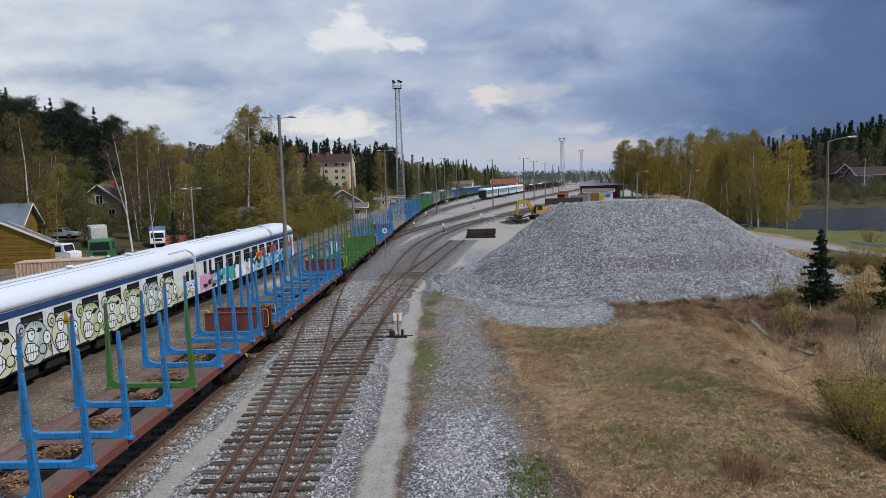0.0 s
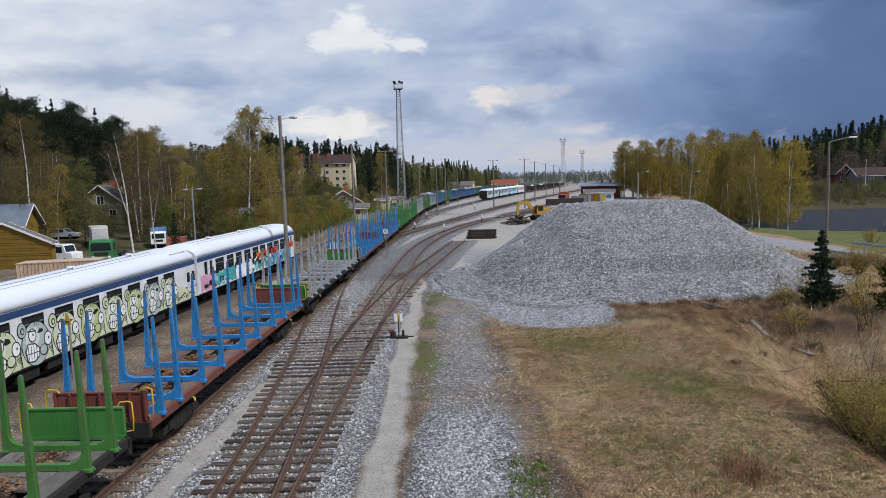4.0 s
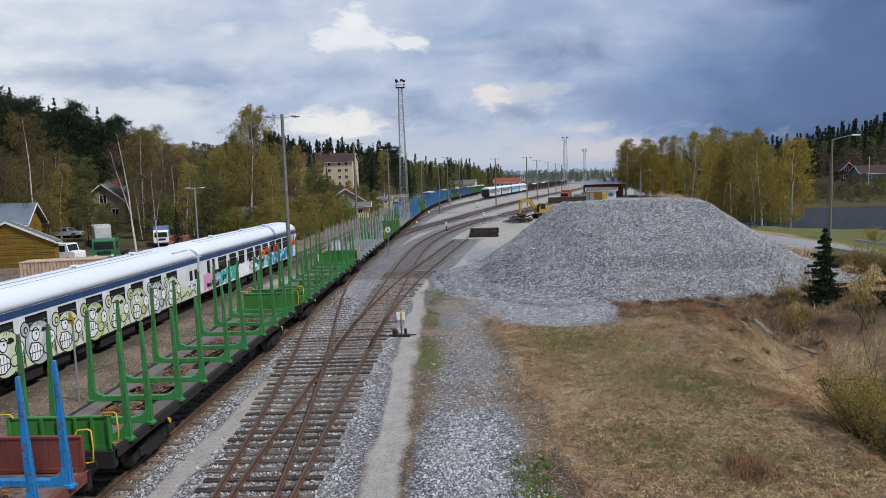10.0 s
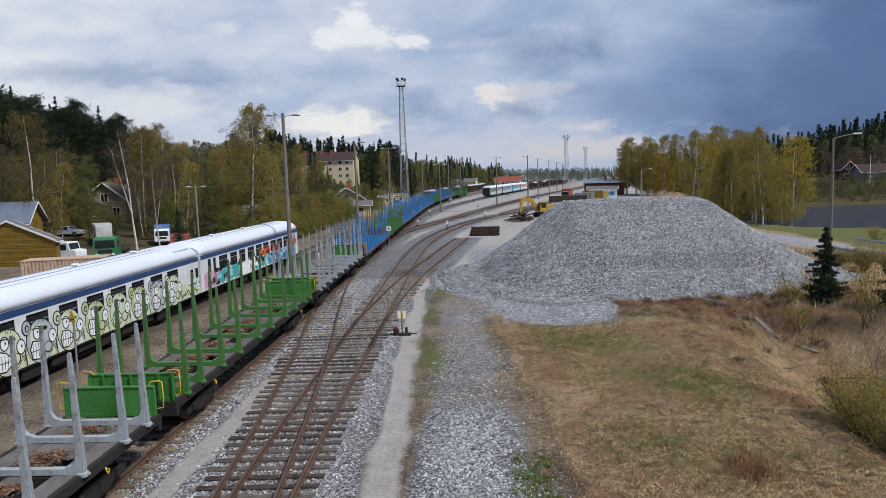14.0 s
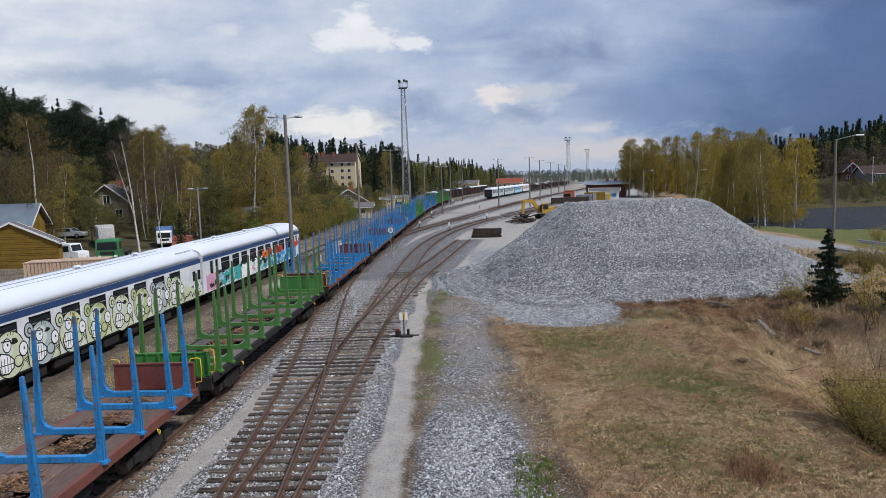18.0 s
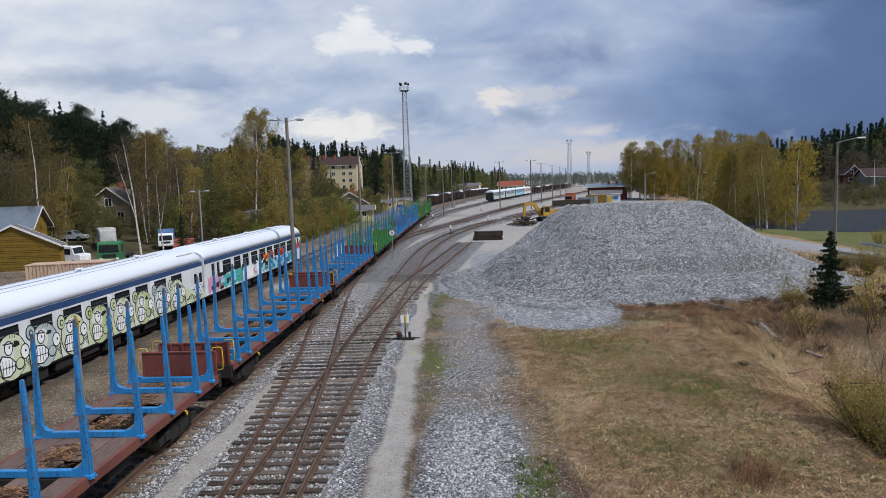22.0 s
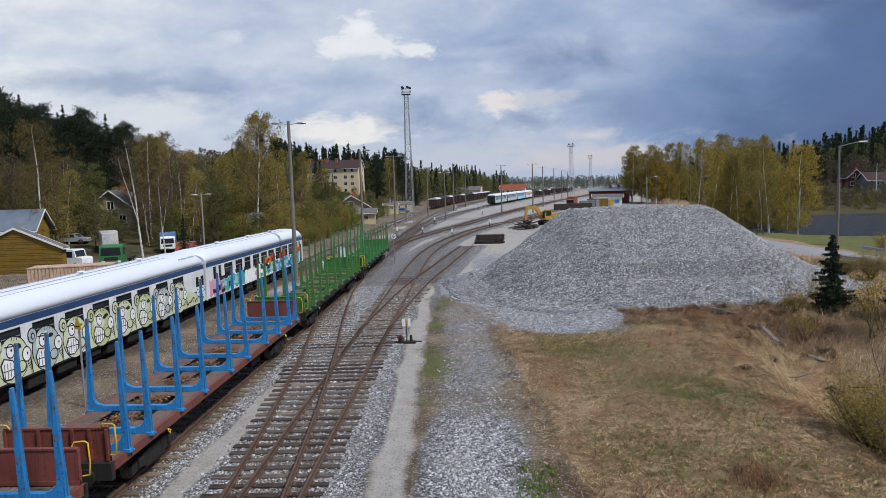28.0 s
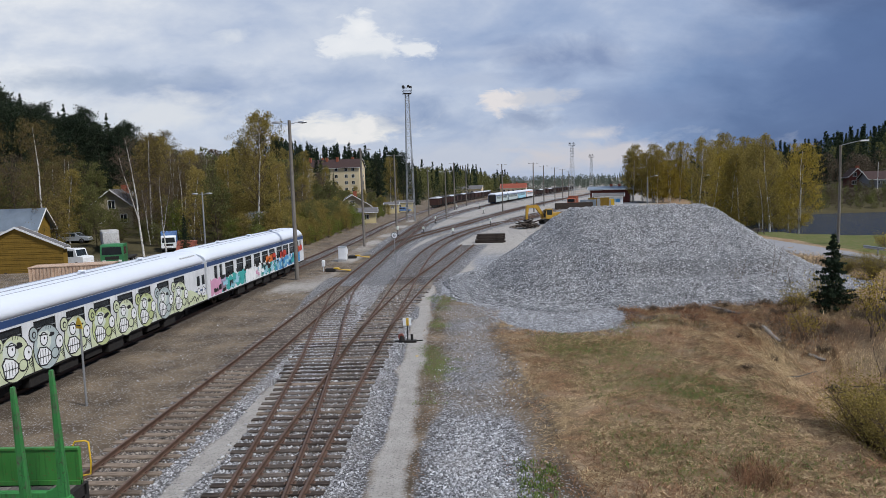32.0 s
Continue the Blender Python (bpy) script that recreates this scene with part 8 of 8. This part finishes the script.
def make_gully():
    z = lambda x, y: float(height(x, y)) - 0.05
    at = lambda x, y, s=1.0, turn=0: Matrix.Translation((x, y, z(x, y))) @ pose(0, 0, 0, 0, 0, turn) @ Matrix.Scale(s, 4)
    spr = conifer("spruce_tree", "young dark green spruce on the bank", 4.9, 1.6, LEAF["spruce"], 51, 0.05, 20000, 0.06)
    spr.matrix_basis = at(22.9, 39.2, 0.9)
    copy_thing(spr, Matrix()).matrix_basis = at(25.2, 36.4, 0.72, 70)
    kinds = [shrub("willow_shrub", "leafless shrub with yellow-green buds", 2.6, 1.5, LEAF["yellow"], TWIG, 61, 12, 0.8, 0.05),
             shrub("willow_shrub", "dense olive willow shrub on the bank", 2.8, 1.6, LEAF["spring"], TWIG, 62, 48, 3.0, 0.03),
             shrub("sapling", "bare thin sapling on the bank", 4.2, 0.5, LEAF["brown"], TWIG, 63, 2, 0.3, 0.03),
             shrub("young_birch", "young birch with yellow-green leaves", 4.4, 1.5, LEAF["yellow"], TWIG, 64, 6, 1.6, 0.06),
             shrub("bramble", "low brown bramble thicket", 0.8, 0.9, LEAF["brown"], TWIG, 65, 16, 0.5, 0.03)]
    used = set()

    def put(k, x, y, s=1.0, turn=0):
        if k in used:
            ob = copy_thing(kinds[k], Matrix())
        else:
            ob = kinds[k]
            used.add(k)
        ob.matrix_basis = at(x, y, s, turn)

    for _ in range(18):
        x, y = random.uniform(23, 34), random.uniform(39, 58)
        put(random.choice((0, 4, 4, 1)), x, y, random.uniform(0.4, 0.8), random.uniform(0, 360))
    for k, x, y, s in ((1, 14.3, 20.6, 1.0), (1, 13.3, 20.4, 0.95), (1, 13.3, 18.4, 0.9), (1, 16.0, 22.3, 1.0), (1, 14.0, 17.8, 1.05), (1, 16.4, 19.6, 1.1), (1, 17.2, 24.6, 0.8), (1, 18.0, 22.0, 1.0), (1, 15.2, 19.0, 0.9), (0, 20.5, 38.8, 0.85), (0, 19.8, 36.2, 0.8), (3, 22.9, 35.4, 0.85), (3, 23.6, 35.6, 0.85), (3, 25.0, 34.6, 0.9), (3, 26.5, 37, 1.0),
                       (2, 21.5, 43.2, 0.98), (2, 19.2, 43.0, 0.8), (2, 18.6, 43.2, 0.75), (2, 22.3, 42.4, 0.7), (2, 20.4, 30.4, 0.8), (4, 15.2, 40.3, 0.7), (4, 17.0, 40.6, 0.8), (4, 12.7, 40.6, 0.6), (4, 19.6, 40.8, 0.9), (4, 21.4, 40.3, 1.0), (4, 16.6, 33.6, 0.6), (4, 12.5, 27.4, 0.4), (4, 24, 44, 1.1), (4, 13.8, 39.6, 0.7), (4, 16.0, 38.6, 0.75), (4, 18.2, 39.4, 0.8), (4, 17.2, 36.6, 0.6), (4, 19.4, 38.4, 0.8), (4, 14.6, 37.0, 0.5), (4, 20.8, 37.6, 0.8), (4, 20.3, 35.4, 0.6), (4, 16.4, 31.2, 0.5), (4, 15.2, 34.6, 0.5), (0, 45.5, 68.5, 0.8), (0, 47.5, 67, 0.9), (0, 49, 70, 0.8), (0, 46.5, 71, 0.7)):
        put(k, x, y, s, random.uniform(0, 360))
    r = random.Random(9)
    # fallen birch logs
    for a, b, rad in (((16.2, 40.6), (17.0, 38.3), 0.10), ((17.55, 36.7), (18.0, 35.6), 0.15), ((19.2, 34.9), (19.9, 34.6), 0.11), ((16.3, 39.2), (17.4, 38.6), 0.07)):
        p = [(a[0] + (b[0] - a[0]) * t + 0.05 * math.sin(7 * t), a[1] + (b[1] - a[1]) * t, z(a[0] + (b[0] - a[0]) * t, a[1] + (b[1] - a[1]) * t) + rad * 0.9) for t in (0, 0.35, 0.7, 1)]
        tagged(part("fallen_log", Build().pipe(p, [rad, rad * 0.95, rad * 0.85, rad * 0.7], 9), OLD_LOG), "fallen birch log on the grassy bank", "log", "fallen logs")
    heap = thing("brushwood_heap", "heap of grey-brown branches on the slope", "brushwood", at=pose(20.2, 28.6, 0))
    for k in range(60):
        x, y = r.gauss(0, 1.5), r.gauss(0, 1.2)
        l = r.uniform(0.8, 3.0)
        a = r.gauss(0.15, 0.35)
        zz = z(20.2 + x, 28.6 + y) + r.uniform(0.05, 0.5)
        p = [(x - l / 2 * math.cos(a), y - l / 2 * math.sin(a), zz), (x, y, zz + r.uniform(-0.05, 0.15)), (x + l / 2 * math.cos(a), y + l / 2 * math.sin(a), zz + r.uniform(-0.1, 0.3))]
        part("branch", Build().pipe(p, [0.035, 0.028, 0.012], 5), r.choice((BARK, TWIG, POLE_WOOD)), heap)
    for x, y, s in ((18.9, 32.0, 0.55), (21.3, 31.0, 0.4), (16.2, 26.4, 0.35)):
        b = Build()
        for k in range(9):
            a = k * 0.7 + r.uniform(-0.2, 0.2)
            b.pipe([(0, 0, 0.25 * s), (math.cos(a) * 0.4 * s, math.sin(a) * 0.4 * s, 0.30 * s), (math.cos(a) * 0.9 * s, math.sin(a) * 0.9 * s, 0.0)], [0.10 * s, 0.08 * s, 0.03 * s], 5)
        b.tube((0, 0, 0), (0.03, 0, 0.55 * s), 0.30 * s, 0.26 * s, 10)
        tagged(part("tree_stump", b, BARK, at=pose(x, y, z(x, y))), "dark uprooted tree stump", "stump", "tree stumps")


def ribbon_mesh(name, p, material):
    """Blades of a quad foot and a pointed tip: five corners each."""
    n = len(p)
    o = 5 * np.arange(n)[:, None]
    loops = np.concatenate([o + np.array([[0, 1, 2, 4]]), o + np.array([[4, 2, 3]])], 1)
    me = bpy.data.meshes.new(name)
    me.vertices.add(n * 5)
    me.vertices.foreach_set("co", p.reshape(-1).astype(np.float32))
    me.loops.add(n * 7)
    me.loops.foreach_set("vertex_index", loops.ravel())
    me.polygons.add(n * 2)
    me.polygons.foreach_set("loop_start", (7 * np.arange(n)[:, None] + np.array([[0, 4]])).ravel())
    me.update(calc_edges=True)
    me.materials.append(material)
    return me


def grass_field(name, label, spots, material, h0, h1, blades, lean, seed, width=0.012):
    """Tufts of bent blades scattered on the ground."""
    r = np.random.RandomState(seed)
    x, y = np.repeat(spots[:, 0], blades), np.repeat(spots[:, 1], blades)
    n = len(x)
    x = x + r.normal(0, 0.07, n)
    y = y + r.normal(0, 0.07, n)
    z = ground_z(x, y) - 0.02
    h = h0 + (h1 - h0) * r.rand(n)
    a = r.rand(n) * 6.283
    l = lean * (0.3 + r.rand(n)) * h
    dx, dy = np.cos(a) * l, np.sin(a) * l
    b = a + 1.57
    w = width * (0.6 + 0.8 * r.rand(n))
    wx, wy = np.cos(b) * w, np.sin(b) * w
    p0 = np.stack([x - wx, y - wy, z], -1)
    p1 = np.stack([x + wx, y + wy, z], -1)
    m0 = np.stack([x + dx * 0.45 + wx * 0.8, y + dy * 0.45 + wy * 0.8, z + h * 0.62], -1)
    m1 = np.stack([x + dx + wx * 0.1, y + dy + wy * 0.1, z + h * (1 - 0.35 * min(1.0, lean))], -1)
    m2 = np.stack([x + dx * 0.45 - wx * 0.8, y + dy * 0.45 - wy * 0.8, z + h * 0.62], -1)
    tagged(new(name, ribbon_mesh(name, np.stack([p0, p1, m0, m1, m2], 1), material)), label, "grass", kind="stuff")


def scatter(n, seed, x0, x1, y0, y1, keep):
    r = np.random.RandomState(seed)
    y = y0 + (y1 - y0) * r.rand(n) ** 1.15
    x = x0 + (x1 - x0) * r.rand(n)
    k = keep(x, y, r)
    return np.stack([x[k], y[k]], -1)


def strands(name, label, spots, material, l0, l1, width, seed, lift=0.25, turn=0.7, field=0.35, comb=None):
    """Matted blades that lie combed in drifting directions."""
    r = np.random.RandomState(seed)
    x, y = spots[:, 0], spots[:, 1]
    n = len(x)
    z = ground_z(x, y) - 0.01 + 0.03 * r.rand(n)
    a = (2.6 if comb is None else 0.7) * waves(x, y, field, seed + 1) + r.normal(0, turn, n)
    if comb is not None:   # combed down into the gully from both sides
        a = a + np.where(x < 18.0, comb, math.pi - comb)
    l = l0 + (l1 - l0) * r.rand(n) ** 1.5
    up = l * lift * (0.2 + 1.1 * r.rand(n))
    w = width * (0.5 + r.rand(n))
    dx, dy = np.cos(a) * l, np.sin(a) * l
    wx, wy = -np.sin(a) * w, np.cos(a) * w
    bend = r.normal(0, 0.25, n)
    mx, my = dx * 0.55 - dy * bend * 0.4, dy * 0.55 + dx * bend * 0.4
    p0 = np.stack([x - wx, y - wy, z], -1)
    p1 = np.stack([x + wx, y + wy, z], -1)
    m0 = np.stack([x + mx + wx, y + my + wy, z + up], -1)
    m1 = np.stack([x + dx, y + dy, ground_z(x + dx, y + dy) + 0.01 + up * 0.25], -1)
    m2 = np.stack([x + mx - wx, y + my - wy, z + up], -1)
    tagged(new(name, ribbon_mesh(name, np.stack([p0, p1, m0, m1, m2], 1), material)), label, "grass", kind="stuff")


def make_grass():
    off = lambda x, y: (stone_pile(x, y) <= 0) & (np.hypot((x - 6.9) / 1.45, (y - 39.8) / 1.9) > 2.6)
    edge = lambda x, y: x + 0.7 * waves(x, y, 0.6, 9) - 0.02 * (y - 18)
    dry = scatter(235000, 41, 2.2, 21, 12.5, 43, lambda x, y, r: off(x, y) & ~((y > 35 + 1.5 * waves(x, y, 0.8, 164)) & (x > 8.5) & (r.rand(len(x)) < 0.75)) & (edge(x, y) + 1.3 * r.rand(len(x)) > 3.5) & (waves(x, y, 3.2, 144) + waves(x, y, 0.9, 145) + 1.6 * (r.rand(len(x)) - 0.5) > -0.25))
    strands("dry_grass", "matted dry brown grass on the bank", dry, LEAF["straw"], 0.08, 0.34, 0.0085, 42, 0.22, 1.0)
    brown = scatter(60000, 141, 2.2, 21, 12.5, 43, lambda x, y, r: off(x, y) & (edge(x, y) + 1.8 * r.rand(len(x)) > 3.3) & (waves(x, y, 0.7, 143) + 0.9 * r.rand(len(x)) > 0.2))
    strands("withered_stalks", "dark red-brown withered stalks in the grass", brown, LEAF["withered"], 0.10, 0.40, 0.008, 142, 0.3, 1.2)
    tall = scatter(90000, 43, 10.4, 25, 15, 41, lambda x, y, r: off(x, y) & (waves(x, y, 1.0, 44) + 1.5 * r.rand(len(x)) > 0.15) & (edge(x, y) > 10.6 + 1.6 * r.rand(len(x))) & ((x < 17.5) | (r.rand(len(x)) < 0.55)))
    strands("withered_grass", "long brown withered grass in the gully", tall[1::4][tall[1::4][:, 0] < 16.5], LEAF["withered"], 0.25, 0.6, 0.007, 46, 0.25, 0.55, 0.9, -0.75)
    strands("tall_dry_grass", "long bent straw-coloured grass in the gully", np.concatenate([tall[::4], tall[2::4], tall[3::4]]), LEAF["straw"], 0.25, 0.75, 0.0075, 45, 0.22, 0.4, 0.9, -0.75)
    roots = scatter(30000, 161, 8.5, 22, 31, 43, lambda x, y, r: off(x, y) & (y + 1.6 * waves(x, y, 0.8, 164) + 4 * r.rand(len(x)) > 38.5) & (waves(x, y, 1.1, 162) + 0.9 * r.rand(len(x)) > 0.0))
    strands("dead_stalks", "dark brown roots and dead stalks below the heap", roots, LEAF["withered"], 0.2, 0.7, 0.009, 163, 0.4, 1.2)
    bank = scatter(22000, 53, 20, 37, 28, 68, lambda x, y, r: off(x, y) & ((y > 37.5) | (x > 26)) & (waves(x, y, 0.8, 54) + 0.8 * r.rand(len(x)) > 0.0))
    strands("bank_grass", "dry straw grass on the road bank", bank, LEAF["straw"], 0.3, 0.9, 0.012, 55, 0.4, 0.7)
    bush = scatter(9000, 153, 20, 37, 28, 68, lambda x, y, r: off(x, y) & ((y > 37.5) | (x > 26)) & (waves(x, y, 0.7, 154) + 0.5 * r.rand(len(x)) > 0.25))
    strands("bank_stalks", "brown withered stalks on the road bank", bush, LEAF["brown"], 0.3, 1.0, 0.014, 155, 0.8, 1.2)
    gr = scatter(60000, 46, 3.6, 14.5, 13, 38, lambda x, y, r: off(x, y) & (0.40 * waves(x, y, 0.9, 11) + 0.30 * waves(x, y, 2.6, 12) + 0.5 * ramp01(4.0, 6.0, x) * (1 - ramp01(9.5, 13.5, x)) + 0.42 * np.exp(-((x - 6.4 - 0.22 * (35 - y)) / 1.9) ** 2) * ramp01(19, 23, y) + 1.0 * (r.rand(len(x)) - 0.5) > 0.60))
    strands("green_grass", "fresh green grass patches on the bank", gr, LEAF["grass"], 0.05, 0.20, 0.008, 47, 0.5, 1.5)
    strip = scatter(18000, 48, -1.9, 0.9, 24, 48, lambda x, y, r: np.abs(x + 0.55 - 0.02 * (y - 30)) - 0.8 * waves(x, y, 0.9, 13) + 0.4 * waves(x, y, 2.7, 18) + 0.5 * r.rand(len(x)) < 0.6)
    strands("green_grass", "mossy green grass strip beside the path", strip, LEAF["grass"], 0.04, 0.12, 0.008, 49, 0.4, 1.5)
    edge_dry = scatter(9000, 148, -2.2, 3.4, 13, 46, lambda x, y, r: (np.abs(x + 1.0 - 0.01 * (y - 18)) + 0.3 * waves(x, y, 1.4, 14) < 0.1 + 0.3 * r.rand(len(x))) | ((x > 1.5) & (waves(x, y, 1.1, 16) + 0.4 * r.rand(len(x)) > 0.55)))
    strands("path_litter", "brown dry stalks along the path edge", edge_dry, LEAF["withered"], 0.05, 0.25, 0.007, 149, 0.2, 1.5)
    clumps = scatter(2600, 58, 6.4, 10.2, 14.5, 18.8, lambda x, y, r: np.hypot((x - 8.3) / 1.2, (y - 16.9) / 1.1) + 0.5 * waves(x, y, 2.1, 59) + 0.4 * r.rand(len(x)) < 1.0)
    grass_field("withered_clump", "red-brown withered stalks standing in the grass", clumps, LEAF["withered"], 0.18, 0.5, 4, 1.1, 60, 0.006)
    weeds = scatter(500, 50, 1.6, 3.4, 13.5, 20, lambda x, y, r: (np.hypot((x - 2.3) / 0.6, (y - 17.3) / 1.3) + 0.4 * waves(x, y, 2.3, 51) < 1.0))
    grass_field("green_weeds", "green weeds at the edge of the gravel", weeds, LEAF["grass"], 0.05, 0.16, 9, 0.9, 52, 0.016)


def scatter_stones(name, label, spots, size0, size1, material, seed, zfun, sink=0.3):
    """Crushed stones as small angular lumps."""
    r = np.random.RandomState(seed)
    base = np.array([(-1, -0.7, -0.4), (0.9, -1, -0.4), (0.7, 1, -0.4), (-0.5, -0.2, 0.6), (0.55, 0.25, 0.55)])
    faces = np.array([(0, 1, 3), (1, 4, 3), (1, 2, 4), (2, 3, 4), (2, 0, 3)])
    n = len(spots)
    s = size0 + (size1 - size0) * r.rand(n) ** 2
    v = base[None] * (0.7 + 0.6 * r.rand(n, 5, 3))
    v = v * (s[:, None, None] * (0.7 + 0.6 * r.rand(n, 1, 3)))
    a, t = r.rand(n) * 6.283, r.normal(0, 0.45, n)
    ca, sa, ct, st = np.cos(a)[:, None], np.sin(a)[:, None], np.cos(t)[:, None], np.sin(t)[:, None]
    x, y, z = v[..., 0], v[..., 1], v[..., 2]
    y, z = y * ct - z * st, y * st + z * ct
    x, y = x * ca - y * sa, x * sa + y * ca
    zz = zfun(spots[:, 0], spots[:, 1])
    v = np.stack([x + spots[:, :1], y + spots[:, 1:], z + (zz + s * sink)[:, None]], -1)
    f = (faces[None] + 5 * np.arange(n)[:, None, None]).reshape(-1, 3)
    me = bpy.data.meshes.new(name)
    me.vertices.add(n * 5)
    me.vertices.foreach_set("co", v.reshape(-1).astype(np.float32))
    me.loops.add(f.size)
    me.loops.foreach_set("vertex_index", f.ravel())
    me.polygons.add(len(f))
    me.polygons.foreach_set("loop_start", np.arange(0, f.size, 3))
    me.update(calc_edges=True)
    me.materials.append(material)
    tagged(new(name, me), label, "stones", kind="stuff")


def stone_material(name, lo, hi, tint):
    n = Nodes(name, 0.9)
    c = n.mix(n.ramp(n.chance(True), (0.0, 0.0), (0.35, 0.22), (0.75, 0.62), (1.0, 1.0)), lo, hi)
    c = n.mix(n.math("MULTIPLY", n.ramp(n.noise(0.5, 4), (0.4, 0.0), (0.65, 1.0)), 0.4), c, tint)
    n.bump(n.noise(40, 3), 0.3, 0.01)
    return n.done(c)


def make_stones():
    loose = stone_material("ballast_stone", (0.040, 0.039, 0.040), (0.66, 0.665, 0.69), (0.23, 0.21, 0.19))
    grey = stone_material("crushed_rock", (0.055, 0.057, 0.062), (0.60, 0.61, 0.64), (0.28, 0.27, 0.26))
    heapm = stone_material("heap_rock", (0.06, 0.062, 0.066), (0.70, 0.71, 0.73), (0.29, 0.292, 0.30))
    flat = lambda x, y: ground_z(x, y) + 0.002

    def bed(x, y, r):
        d = np.full(len(x), 9.0)
        for key in ("main", "crossover", "loop", "stub"):
            line = TRACKS[key]
            d = np.where((y > line.y[0]) & (y < line.y[-1]), np.minimum(d, np.abs(x - line.x_at(y))), d)
        path2 = (np.abs(x + 7.35 - 0.06 * (y - 18)) < 0.3 + 0.15 * r.rand(len(x))) & (y < 29)
        return (d < 1.7 + 0.9 * r.rand(len(x))) & (x > TRAIN_LINE.x_at(y) - 0.9 - 0.5 * r.rand(len(x))) & ~(path2 & (r.rand(len(x)) < 0.97)) & (x < -2.55 + 0.012 * (y - 16) + 0.3 * r.rand(len(x)))

    spots = scatter(130000, 71, -13, 0.5, 12, 54, bed)
    dusty = stone_material("dusty_ballast", (0.028, 0.023, 0.019), (0.42, 0.37, 0.32), (0.12, 0.09, 0.068))
    pick = np.random.RandomState(70).rand(len(spots))
    brown = (np.abs(spots[:, 0] - TRAIN_LINE.x_at(spots[:, 1])) < 0.9 + 0.6 * pick) | ((np.abs(spots[:, 0] - TRACKS["loop"].x_at(spots[:, 1])) < 1.3) & (pick < 0.35 + 0.4 * ramp01(26, 40, spots[:, 1])))
    scatter_stones("ballast_stones", "loose grey ballast stones between the tracks", spots[~brown], 0.018, 0.048, loose, 72, flat)
    scatter_stones("dusty_stones", "ballast stones browned by brake dust", spots[brown], 0.018, 0.048, dusty, 71, flat)
    mid = scatter(90000, 73, -1.4, 4.2, 12.5, 44, lambda x, y, r: (np.abs(x - 0.95 - 0.02 * (y - 18) - 0.25 * ramp01(19, 24, y) + 0.5 * waves(x, y, 0.8, 5)) < 0.75 + 1.25 * r.rand(len(x)) ** 1.5) & ((y < 22 + 1.2 * waves(x, y, 1.5, 7)) & (x < 1.4 + 0.6 * r.rand(len(x))) | (r.rand(len(x)) < 0.36 + 0.12 * waves(x, y, 1.0, 6))))
    coarse = mid[:, 1] < 22.5 + 1.2 * waves(mid[:, 0], mid[:, 1], 1.5, 7)
    scatter_stones("gravel_stones", "pale grey gravel spread beside the path", mid[coarse], 0.020, 0.054, grey, 74, flat)
    scatter_stones("fine_gravel", "fine grey gravel trodden into the path's edge", mid[~coarse], 0.012, 0.034, loose, 73, flat)
    left = scatter(4500, 75, -17, -10.5, 15, 60, lambda x, y, r: (r.rand(len(x)) < 0.5) & (x > TRAIN_LINE.x_at(y) - 5.2))
    scatter_stones("loose_stones", "scattered stones on the bare dirt", left, 0.012, 0.035, loose, 76, flat)
    apron = scatter(24000, 77, 0.5, 14, 33, 56, lambda x, y, r: (np.hypot((x - 6.9) / 1.45, (y - 39.8) / 1.9) < 1.6 + 1.6 * r.rand(len(x))) | ((y > 41) & (x > 1.5 + 1.5 * r.rand(len(x))) & (stone_pile(x, y) <= 0)))
    scatter_stones("spilled_stones", "grey crushed stone spilled at the foot of the heap", apron, 0.022, 0.055, grey, 78, flat)
    heap = scatter(90000, 79, 0.5, 28, 40.5, 60, lambda x, y, r: stone_pile(x, y) > 0.05)

    def surface(x, y):
        p = stone_pile(x + 0.35 * waves(x, y, 0.7, 21), y + 0.35 * waves(x, y, 0.7, 22))
        return p + 0.07 * waves(x, y, 2.3, 23) * (p > 0.2) + 0.05 * waves(x, y, 5.5, 24) * (p > 0.1)

    scatter_stones("heap_stones", "coarse grey stones on the face of the heap", heap, 0.020, 0.048, heapm, 80, surface, 0.2)


make_gully()
make_grass()
make_stones()


def motions():
    for i, wagon in enumerate(WAGONS):
        walk(wagon, train_rows(i))


motions()
